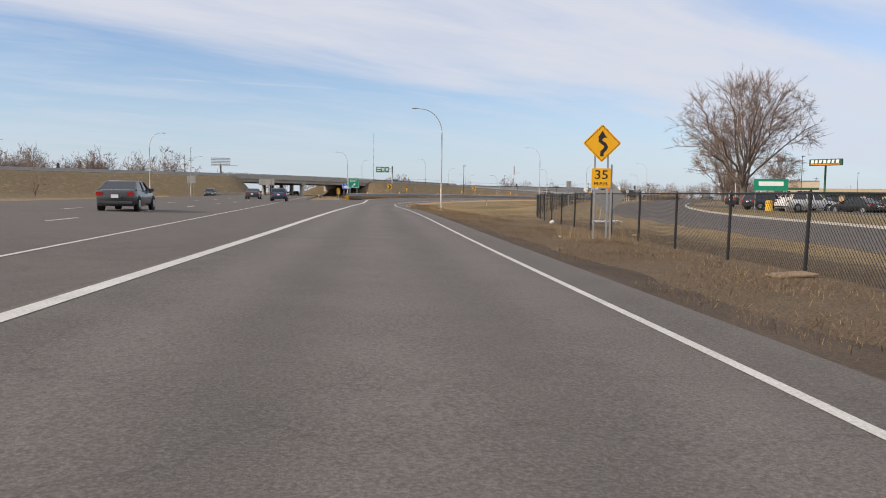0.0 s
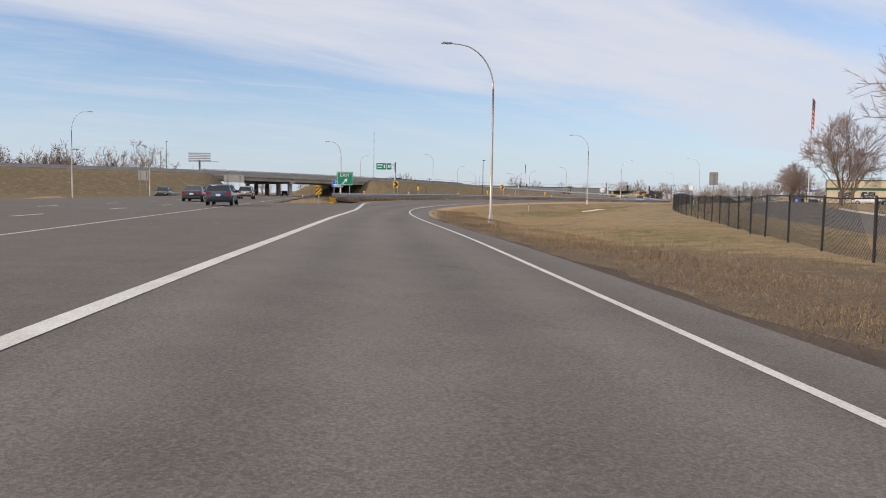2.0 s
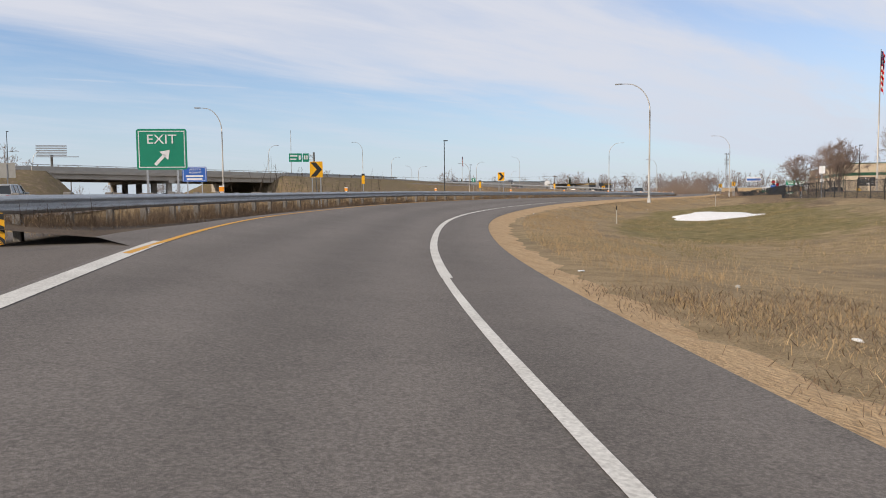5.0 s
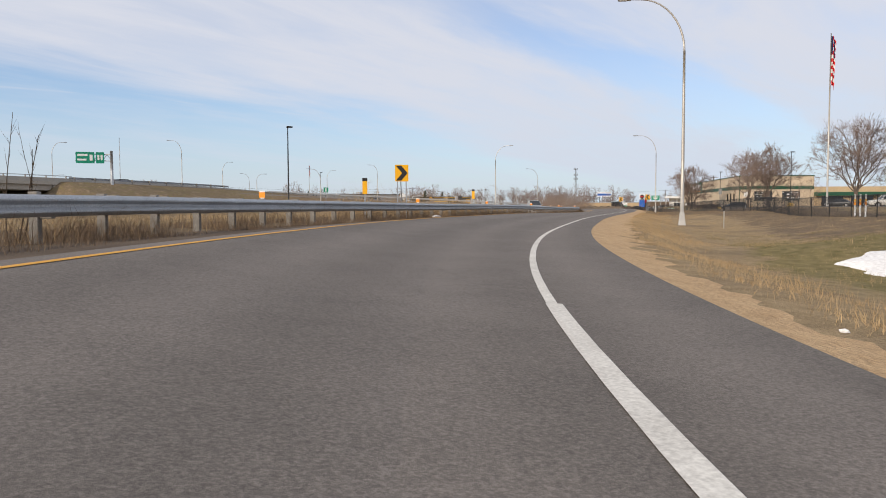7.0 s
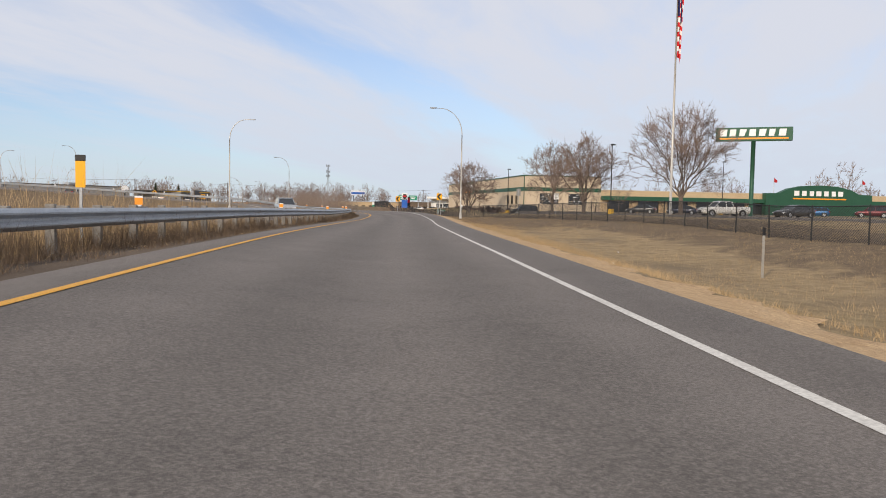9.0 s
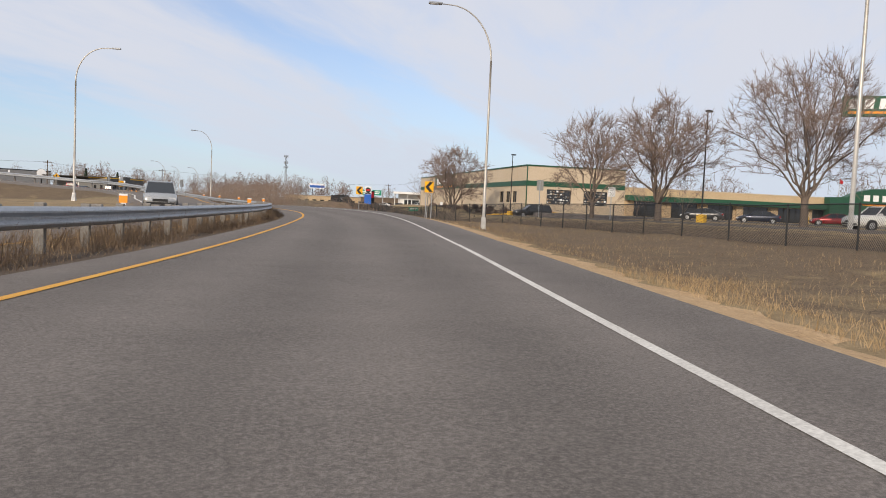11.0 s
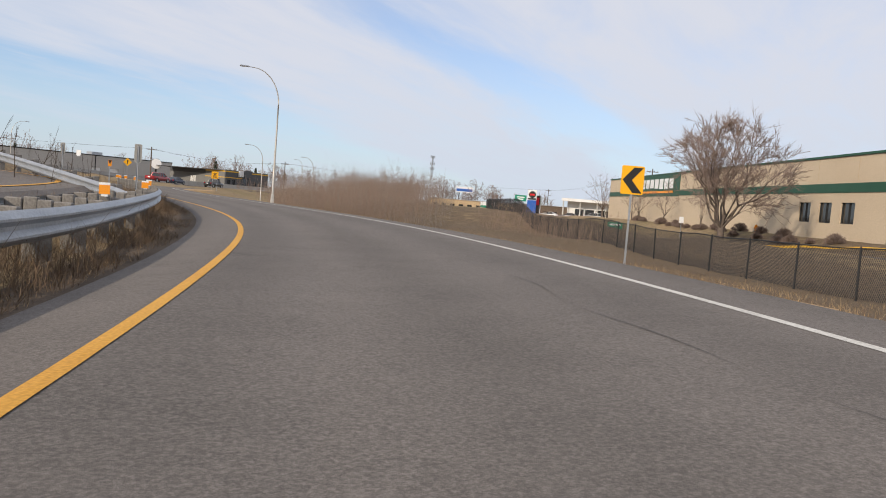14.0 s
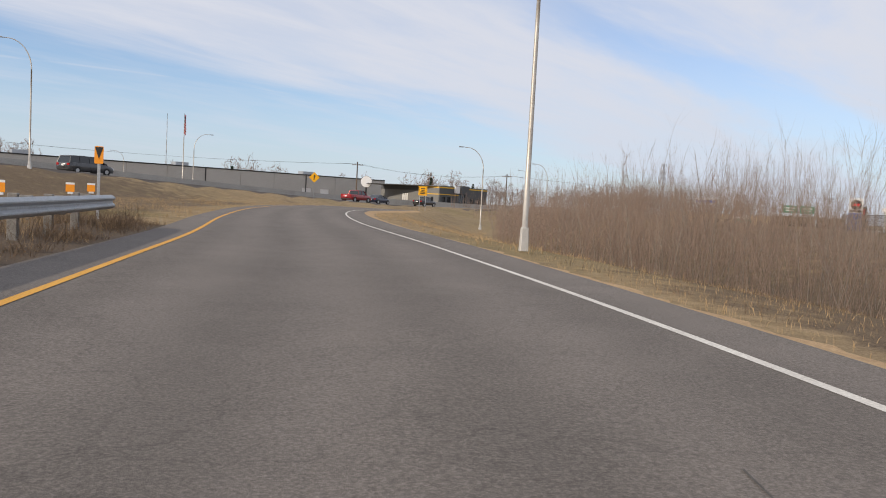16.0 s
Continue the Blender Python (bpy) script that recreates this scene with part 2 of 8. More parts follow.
M_WHITEWALL = surface("white_painted_wall", (0.68, 0.68, 0.67), (0.80, 0.80, 0.79), 0.7, 0, 0.3, 10, 0.1, 0.01)
M_BARK = surface("grey_brown_bark", (0.095, 0.075, 0.062), (0.185, 0.15, 0.128), 0.95, 0, 3, 25, 0.5, 0.02, 0.15)
M_TWIG = surface("grey_brown_bare_twigs", (0.17, 0.125, 0.105), (0.29, 0.225, 0.195), 0.9, 0, 0.6, 12, 0.0, 0.01, 0.15)
M_BRUSH = surface("brown_willow_stems", (0.20, 0.142, 0.110), (0.35, 0.262, 0.208), 0.9, 0, 0.35, 5, 0.0, 0.01, 0.15)
M_BRUSH2 = surface("grey_willow_stems", (0.20, 0.165, 0.135), (0.33, 0.28, 0.235), 0.9, 0, 0.35, 5, 0.0, 0.01, 0.15)
M_CONIFER = surface("dark_conifer_needles", (0.012, 0.030, 0.016), (0.030, 0.060, 0.030), 0.9, 0, 1.5, 12, 0.0)
M_STRAW = surface("dry_straw_grass", (0.24, 0.165, 0.088), (0.50, 0.365, 0.21), 0.95, 0, 0.25, 9, 0.0, 0.01, 0.1)
M_WEED = surface("dead_brown_weeds", (0.095, 0.068, 0.048), (0.21, 0.15, 0.102), 0.95, 0, 0.3, 9, 0.0, 0.01, 0.1)
M_GREENGRASS = surface("early_green_grass", (0.105, 0.10, 0.04), (0.21, 0.18, 0.08), 0.95, 0, 0.3, 9, 0.0, 0.01, 0.1)
M_SNOW = surface("old_packed_snow", (0.70, 0.69, 0.68), (0.86, 0.86, 0.87), 0.8, 0, 0.9, 9, 0.6, 0.04, 0.3)
M_RUBBER = surface("tyre_rubber", (0.012, 0.012, 0.012), (0.025, 0.025, 0.025), 0.85, 0, 6, 50, 0.1, 0.003)
M_RIM = surface("alloy_rim", (0.35, 0.36, 0.37), (0.5, 0.5, 0.51), 0.35, 0.8, 5, 50, 0.0)
M_TRIMDARK = surface("black_plastic_trim", (0.015, 0.015, 0.016), (0.03, 0.03, 0.03), 0.6, 0, 5, 60, 0.0)
M_RED = surface("red_flag_cloth", (0.55, 0.015, 0.02), (0.66, 0.03, 0.035), 0.8, 0, 2, 30, 0.0)
M_FLAGBLUE = surface("navy_flag_cloth", (0.02, 0.025, 0.11), (0.03, 0.035, 0.14), 0.8, 0, 2, 30, 0.0)
M_KERB = surface("yellow_kerb_paint", (0.62, 0.36, 0.03), (0.74, 0.46, 0.06), 0.8, 0, 1.5, 30, 0.1)
M_LAMPGLASS = surface("lamp_lens", (0.55, 0.56, 0.56), (0.7, 0.7, 0.7), 0.3, 0, 3, 30, 0.0)
M_TAIL = surface("red_tail_lamp", (0.30, 0.008, 0.008), (0.42, 0.014, 0.012), 0.2, 0, 3, 30, 0.0)
M_BOARD = surface("weathered_tan_board", (0.22, 0.155, 0.10), (0.34, 0.25, 0.17), 0.9, 0, 3, 30, 0.2, 0.005, 0.2)
M_LITTER = surface("white_litter", (0.6, 0.6, 0.6), (0.8, 0.8, 0.8), 0.7, 0, 8, 40, 0.1)


def paint(name, col, metal=0.35):
    m, n, l, b = material(name, 0.28, metal)
    tc = n.new("ShaderNodeTexCoord").outputs["Object"]
    dirt = noise_node(n, l, tc, 1.6, 5)
    l.new(ramp_node(n, l, dirt, [(0.35, col), (0.75, tuple(v * 0.8 + 0.02 for v in col))]), b.inputs["Base Color"])
    l.new(ramp_node(n, l, dirt, [(0.3, (0.22,) * 3), (0.8, (0.45,) * 3)]), b.inputs["Roughness"])
    b.inputs["Coat Weight"].default_value = 0.6
    return m


def glass_dark(name, col=(0.02, 0.024, 0.028)):
    m, n, l, b = material(name, 0.06)
    b.inputs["Base Color"].default_value = (*col, 1)
    b.inputs["Specular IOR Level"].default_value = 0.7
    return m


M_CARGLASS = glass_dark("tinted_car_glass")
M_WINDOW = glass_dark("shop_window_glass", (0.03, 0.032, 0.034))

# ground: dry grass with bare soil and some green, at three scales
M_GROUND, n, l, b = material("early_spring_turf", 0.97)
tc = n.new("ShaderNodeTexCoord").outputs["Object"]
g1, g2, g3, g4 = (noise_node(n, l, tc, s, 5) for s in (0.045, 0.28, 2.2, 26))
straw = ramp_node(n, l, g3, [(0.25, (0.19, 0.135, 0.075)), (0.5, (0.30, 0.22, 0.125)), (0.75, (0.40, 0.30, 0.18))])
green = ramp_node(n, l, g3, [(0.3, (0.10, 0.095, 0.035)), (0.7, (0.20, 0.175, 0.07))])
soil = ramp_node(n, l, g4, [(0.3, (0.085, 0.062, 0.045)), (0.7, (0.19, 0.145, 0.105))])
col = mix_node(n, l, ramp_node(n, l, g1, [(0.50, (0, 0, 0)), (0.66, (0.5,) * 3)]), straw, green)
col = mix_node(n, l, ramp_node(n, l, g2, [(0.52, (0, 0, 0)), (0.72, (0.8,) * 3)]), col, soil)
col = mix_node(n, l, 0.30, col, ramp_node(n, l, g4, [(0.3, (0.10, 0.075, 0.05)), (0.7, (0.46, 0.37, 0.24))]))


def patchy(attribute, wanted, base):
    """Mixes a cover in where the sown amount beats a patchy noise."""
    at = n.new("ShaderNodeAttribute")
    at.attribute_name = attribute
    th = n.new("ShaderNodeMath")
    th.operation = "ADD"
    l.new(at.outputs["Fac"], th.inputs[0])
    l.new(patch, th.inputs[1])
    return mix_node(n, l, ramp_node(n, l, th.outputs[0], [(0.80, (0, 0, 0)), (1.0, (0.92,) * 3)]), base, wanted)


patch = noise_node(n, l, tc, 0.9, 6, 0.65)
earth = mix_node(n, l, g3, ramp_node(n, l, g4, [(0.3, (0.065, 0.048, 0.036)), (0.7, (0.17, 0.13, 0.098))]), ramp_node(n, l, g4, [(0.35, (0.10, 0.075, 0.052)), (0.7, (0.30, 0.225, 0.145))]))
sward = ramp_node(n, l, g3, [(0.3, (0.115, 0.10, 0.042)), (0.7, (0.245, 0.20, 0.095))])
col = patchy("bare", earth, col)
col = patchy("sward", sward, col)
l.new(col, b.inputs["Base Color"])
b.inputs["Specular IOR Level"].default_value = 0.1
bump_node(n, l, b, g4, 0.8, 0.06)

M_DIRT = surface("dark_roadside_soil", (0.060, 0.047, 0.037), (0.15, 0.115, 0.086), 0.97, 0, 0.5, 22, 0.8, 0.03, 0.1)


# ---- building helpers ----
def mesh_object(name, verts, faces, mat, parent=None, label="", smooth=False):
    me = bpy.data.meshes.new(name)
    me.from_pydata([tuple(map(float, v)) for v in verts], [], faces)
    me.materials.append(mat)
    if smooth:
        me.polygons.foreach_set("use_smooth", [True] * len(me.polygons))
    me.update()
    ob = new(name, me)
    if parent is not None:
        ob.parent = parent
    if label:
        ob["label"] = label
    return ob


def part(name, bm, mat, parent=None, label="", smooth=False):
    me = bpy.data.meshes.new(name)
    bmesh.ops.recalc_face_normals(bm, faces=bm.faces[:])
    bm.to_mesh(me)
    bm.free()
    me.materials.append(mat)
    if smooth:
        me.polygons.foreach_set("use_smooth", [True] * len(me.polygons))
    ob = new(name, me)
    if parent is not None:
        ob.parent = parent
    if label:
        ob["label"] = label
    return ob


def empty(name, m, label="", category="", group="", kind=""):
    ob = new(name)
    ob.empty_display_size = 0.3
    ob.matrix_world = m
    return tagged(ob, label, category, group, kind)


def box_bm(bm, x0, x1, y0, y1, z0, z1, bevel=0.0):
    vs = [bm.verts.new(p) for p in ((x0, y0, z0), (x1, y0, z0), (x1, y1, z0), (x0, y1, z0), (x0, y0, z1), (x1, y0, z1), (x1, y1, z1), (x0, y1, z1))]
    fs = [bm.faces.new([vs[i] for i in q]) for q in ((3, 2, 1, 0), (4, 5, 6, 7), (0, 1, 5, 4), (1, 2, 6, 5), (2, 3, 7, 6), (3, 0, 4, 7))]
    if bevel:
        bmesh.ops.bevel(bm, geom=list({e for f in fs for e in f.edges}), offset=bevel, segments=1, affect="EDGES")
    return bm


def box(name, dims, mat, parent=None, label="", bevel=0.0):
    bm = bmesh.new()
    box_bm(bm, *dims, bevel)
    return part(name, bm, mat, parent, label)


def tube(pts, radii, sides=8, cap=True):
    """Vertices and faces of a tapered tube along points."""
    pts = [Vector(p) for p in pts]
    verts, faces = [], []
    up = Vector((0, 0, 1))
    for i, p in enumerate(pts):
        d = (pts[min(i + 1, len(pts) - 1)] - pts[max(i - 1, 0)]).normalized()
        a = d.cross(up)
        if a.length < 0.05:
            a = d.cross(Vector((0, 1, 0)))
        a.normalize()
        c = d.cross(a)
        for k in range(sides):
            t = 2 * math.pi * k / sides
            verts.append(p + (a * math.cos(t) + c * math.sin(t)) * radii[i])
    for i in range(len(pts) - 1):
        for k in range(sides):
            k2 = (k + 1) % sides
            faces.append((i * sides + k, i * sides + k2, (i + 1) * sides + k2, (i + 1) * sides + k))
    if cap:
        faces.append(tuple(range(sides)))
        faces.append(tuple(range((len(pts) - 1) * sides, len(pts) * sides))[::-1])
    return verts, faces


def tube_part(name, pts, radii, mat, parent=None, label="", sides=8):
    v, f = tube(pts, radii, sides)
    return mesh_object(name, v, f, mat, parent, label, smooth=True)


def text_part(name, words, size, mat, parent, m, extrude=0.004, stretch=1.0):
    cu = bpy.data.curves.new(name, "FONT")
    cu.body, cu.size, cu.align_x, cu.align_y, cu.extrude = words, size, "CENTER", "CENTER", extrude
    tmp = bpy.data.objects.new(name, cu)
    me = bpy.data.meshes.new_from_object(tmp)
    bpy.data.objects.remove(tmp)
    me.materials.clear()
    me.materials.append(mat)
    ob = new(name, me)
    ob.parent = parent
    ob.matrix_local = m @ Matrix.Diagonal((stretch, 1, 1, 1))
    return ob


# ---- plan of the roads ----
class Line:
    """A smooth line through points, with its running length."""

    def __init__(self, pts, step=1.0):
        p = np.array(pts, float)
        n = len(p)
        m = np.gradient(p, axis=0)
        out = []
        for i in range(n - 1):
            k = max(2, int(np.linalg.norm(p[i + 1] - p[i]) / step))
            u = np.linspace(0, 1, k, endpoint=False)[:, None]
            out.append((2 * u**3 - 3 * u**2 + 1) * p[i] + (u**3 - 2 * u**2 + u) * m[i] + (3 * u**2 - 2 * u**3) * p[i + 1] + (u**3 - u**2) * m[i + 1])
        out.append(p[-1:])
        self.p = np.concatenate(out)
        d = np.hypot(*np.diff(self.p[:, :2], axis=0).T)
        self.s = np.r_[0, np.cumsum(d)]
        t = np.gradient(self.p[:, :2], axis=0)
        self.t = t / np.linalg.norm(t, axis=1)[:, None]

    def at(self, s, d=0.0):
        """x, y at length s and d metres to the right."""
        s = np.asarray(s, float)
        x, y = np.interp(s, self.s, self.p[:, 0]), np.interp(s, self.s, self.p[:, 1])
        tx, ty = np.interp(s, self.s, self.t[:, 0]), np.interp(s, self.s, self.t[:, 1])
        n = np.hypot(tx, ty)
        return x + d * ty / n, y - d * tx / n

    def near(self, x, y):
        """Length and offset to the right of the nearest place on the line, for arrays of points."""
        bs, bd = np.empty(len(x)), np.empty(len(x))
        for i in range(0, len(x), 4000):
            X, Y = x[i:i + 4000, None], y[i:i + 4000, None]
            k = np.argmin((X - self.p[None, :, 0]) ** 2 + (Y - self.p[None, :, 1]) ** 2, axis=1)
            dx, dy = X[:, 0] - self.p[k, 0], Y[:, 0] - self.p[k, 1]
            along = dx * self.t[k, 0] + dy * self.t[k, 1]
            side = dx * self.t[k, 1] - dy * self.t[k, 0]
            end = (k == 0) & (along < 0) | (k == len(self.p) - 1) & (along > 0)
            bs[i:i + 4000] = self.s[k] + np.where(end, 0, along)
            bd[i:i + 4000] = np.where(end, np.sign(side + 1e-9) * np.hypot(dx, dy), side)
        return bs, bd


def table(*pairs):
    s, d = [p[0] for p in pairs], [p[1] for p in pairs]
    fine = np.linspace(s[0], s[-1], 400)
    v = np.interp(fine, s, d)
    k = np.hanning(15)
    k /= k.sum()
    v = np.convolve(np.pad(v, 7, mode="edge"), k, "valid")
    return lambda q: np.interp(q, fine, v)


def smooth(a, b, x):
    u = np.clip((x - a) / (b - a), 0, 1)
    return u * u * (3 - 2 * u)


# the exit ramp; lengths count from 0 beside the winding-road sign
OFF = 40.3
RAMP = Line([(3.40, -40.2), (1.7, -20.1), (0, 0), (-1.47, 16.84), (-3.03, 33.74), (-4.53, 50.59), (-5.88, 67.43), (-6.21, 84.53), (-5.27, 101.91),
             (-2.50, 119.25), (3.29, 135.76), (11.78, 151.31), (21.35, 166.65), (31.30, 181.87), (41.09, 197.01), (49.79, 212.11), (56.86, 228.29),
             (62.31, 246.05), (65.6, 264.3), (66.6, 281), (66.4, 297), (66.9, 314), (68.8, 331), (73.0, 349), (79.5, 366), (88, 384), (98, 402)])
BANK = table((-40, 1.04), (20, 1.14), (60, 1.55), (85, 2.43), (105, 3.18), (125, 2.81), (145, 1.36), (165, 0.42), (185, -0.29), (210, -1.30), (235, -3.10), (262, -2.63), (290, -1.18), (320, -0.04), (420, 0.00))
R_LINE = table((-40, 2.25), (4, 2.43), (11, 2.38), (18, 2.38), (25, 2.44), (32, 2.54), (39, 2.59), (46, 2.59), (53, 2.56), (60, 2.45), (67, 2.14), (74, 1.67), (81, 1.23), (88, 0.86), (95, 0.66), (102, 0.62), (109, 0.68), (116, 0.80), (123, 1.00), (130, 1.25), (137, 1.62), (144, 1.96), (151, 2.05), (158, 2.13), (165, 2.15), (172, 2.12), (179, 2.07), (186, 1.98), (193, 1.90), (200, 1.96), (207, 2.07), (214, 2.20), (221, 2.38), (228, 2.73), (235, 3.09), (242, 3.32), (249, 3.46), (256, 3.51), (263, 3.51), (270, 3.48), (277, 3.36), (284, 3.21), (291, 3.04), (298, 2.82), (305, 2.68), (318, 2.65), (335, 3.10), (347, 3.60), (360, 5.40), (420, 8.10))
R_EDGE = table((-40, 3.00), (7, 3.20), (20, 3.25), (35, 3.45), (50, 3.53), (58, 3.23), (66, 2.93), (74, 2.64), (82, 2.37), (90, 2.16), (98, 2.06), (106, 2.10), (114, 2.31), (122, 2.56), (130, 2.80), (138, 2.96), (146, 3.03), (154, 3.11), (162, 3.15), (170, 3.19), (178, 3.21), (186, 3.19), (194, 3.18), (202, 3.23), (210, 3.38), (218, 3.63), (226, 3.89), (234, 4.16), (242, 4.35), (250, 4.40), (258, 4.34), (266, 4.22), (274, 4.10), (282, 4.02), (290, 3.95), (298, 3.93), (306, 3.91), (335, 4.25), (347, 4.70), (360, 6.40), (420, 9.10))
GORE = table((-40, -3.85), (0, -3.11), (9, -2.94), (18, -2.77), (27, -2.61), (36, -2.43), (45, -2.25), (54, -2.06), (63, -1.87), (72, -1.82), (80, -1.98), (86, -2.45), (92, -3.10), (98, -3.80))
Y_LINE = table((94, -3.30), (98, -3.75), (104, -4.11), (111, -3.85), (118, -3.57), (125, -3.23), (132, -2.97), (139, -2.73), (146, -2.57), (153, -2.45), (160, -2.47), (167, -2.62), (174, -2.75), (181, -2.81), (188, -2.81), (195, -2.72), (202, -2.59), (209, -2.48), (216, -2.37), (223, -2.15), (230, -1.72), (237, -1.34), (244, -1.14), (251, -1.10), (258, -1.10), (265, -1.29), (272, -1.69), (279, -2.22), (286, -2.75), (293, -2.98), (300, -3.00), (307, -2.96), (318, -2.92), (335, -2.85), (420, -2.80))
L_WIDE = table((94, 1.1), (112, 0.9), (130, 0.75), (165, 1.05), (211, 1.1), (230, 1.0), (262, 1.0), (280, 1.0), (292, 0.95), (303, 0.9), (420, 1.1))
L_EDGE = lambda s: Y_LINE(s) - L_WIDE(s)
RAIL_D = table((98, -6.42), (110, -6.29), (122, -6.09), (134, -5.78), (146, -5.46), (158, -5.24), (170, -5.15), (182, -5.07), (194, -4.95), (206, -4.75), (218, -4.41), (230, -3.64), (242, -2.78), (254, -2.80), (266, -3.38), (278, -4.13), (290, -4.62), (302, -4.84))
RAIL_Z = table((98, 0.46), (110, 0.48), (122, 0.51), (134, 0.55), (146, 0.51), (158, 0.45), (170, 0.43), (182, 0.38), (194, 0.27), (206, 0.15), (218, 0.11), (230, 0.08), (242, 0.06), (254, 0.02), (266, 0.09), (278, 0.13), (290, 0.20), (302, 0.23))
LEVEL = table((-40, 0.20), (-10, 0.20), (4, 0.20), (18, 0.19), (32, 0.19), (46, 0.18), (60, 0.16), (74, 0.14), (88, 0.13), (102, 0.14), (116, 0.21), (130, 0.33), (144, 0.43), (158, 0.46), (172, 0.43), (186, 0.36), (200, 0.30), (214, 0.29), (228, 0.32), (242, 0.33), (256, 0.29), (270, 0.20), (284, 0.13), (298, 0.12), (312, 0.15), (326, 0.18), (345, 0.15), (372, 0.05), (420, 0.00))
# the left side of the curve is raised more than the right
BANK_L = table((-40, 0.52), (20, 0.55), (60, 1.32), (85, 3.87), (105, 5.80), (125, 6.34), (145, 5.49), (165, 3.74), (185, 2.13), (210, 0.58), (235, -0.34), (262, -0.23), (290, 0.51), (320, 0.55), (420, 0.00))


def ramp_z(s, d):
    """Height of the banked surface; past the yellow line it falls away to the foot of the guardrail."""
    s, d = np.asarray(s, float), np.asarray(d, float)
    z = LEVEL(s) - d * np.tan(np.radians(np.where(d < 0, BANK_L(s), BANK(s))))
    y, r = Y_LINE(s), RAIL_D(s)
    zy = LEVEL(s) - y * np.tan(np.radians(BANK_L(s)))
    u = np.clip((y - d) / (y - r), 0, 1.3)
    fall = smooth(96, 104, s) * (1 - smooth(300, 330, s))
    return np.where(d < y, z * (1 - fall) + (zy + (RAIL_Z(s) - zy) * u) * fall, z)


def on_ramp(s, d, lift=0.0):
    """x, y, z of a place on the ramp's banked surface."""
    x, y = RAMP.at(np.asarray(s) + OFF, d)
    return x, y, ramp_z(s, d) + lift


# the highway that the ramp leaves, straight and level
def main_x(y):
    return -7.25 - 0.150 * (y - 14)


MAIN = Line([(main_x(y) - 5.3, y, 0.30) for y in (-60, 20, 100, 180, 260, 340, 420, 500)], 4)
# the highway on the embankment: its near edge
HIGH = Line([(-300, -4, 5.4), (-220, 72, 5.5), (-140, 147, 5.6), (-60, 223, 5.7), (-21, 260, 5.2), (5, 286, 4.5), (30, 317, 3.2), (50, 342, 2.0), (70, 366, 0.9), (86, 386, 0.25),
             (110, 416, 0.0), (160, 485, -0.3), (260, 620, -0.5), (420, 830, -0.5)], 3)
# the facing loop ramp
LOOP_TAIL = [(float(RAMP.at(s + OFF, d)[0]), float(RAMP.at(s + OFF, d)[1]), max(0.05, 0.55 - 0.024 * (254 - s))) for s, d in ((254, -8.9), (246, -8.2), (235, -7.4), (218, -8.2), (198, -10.5), (172, -16))]
LOOP = Line([(-4, 285, 4.3), (10, 281, 3.5), (26, 274.5, 2.6), (40, 267.5, 1.8), (50.0, 260.8, 1.2), (55.0, 254.6, 0.85)] + LOOP_TAIL, 1)
# the shop's service road behind the fence
SERV = Line([(16, -40, 0.0), (15.5, 0, 0.0), (15.5, 30, 0.0), (17.5, 60, 0.05), (25, 92, 0.3), (38, 125, 0.7), (52, 155, 0.9), (66, 185, 0.9), (80, 212, 0.7), (92, 240, 0.3), (101, 262, -0.2), (112, 290, -0.8), (130, 330, -1.5), (150, 370, -1.8)], 2)


BR_A, BR_B = np.array((-58.0, 225.0)), np.array((-27.0, 254.0))      # the bridge's abutments on the near edge


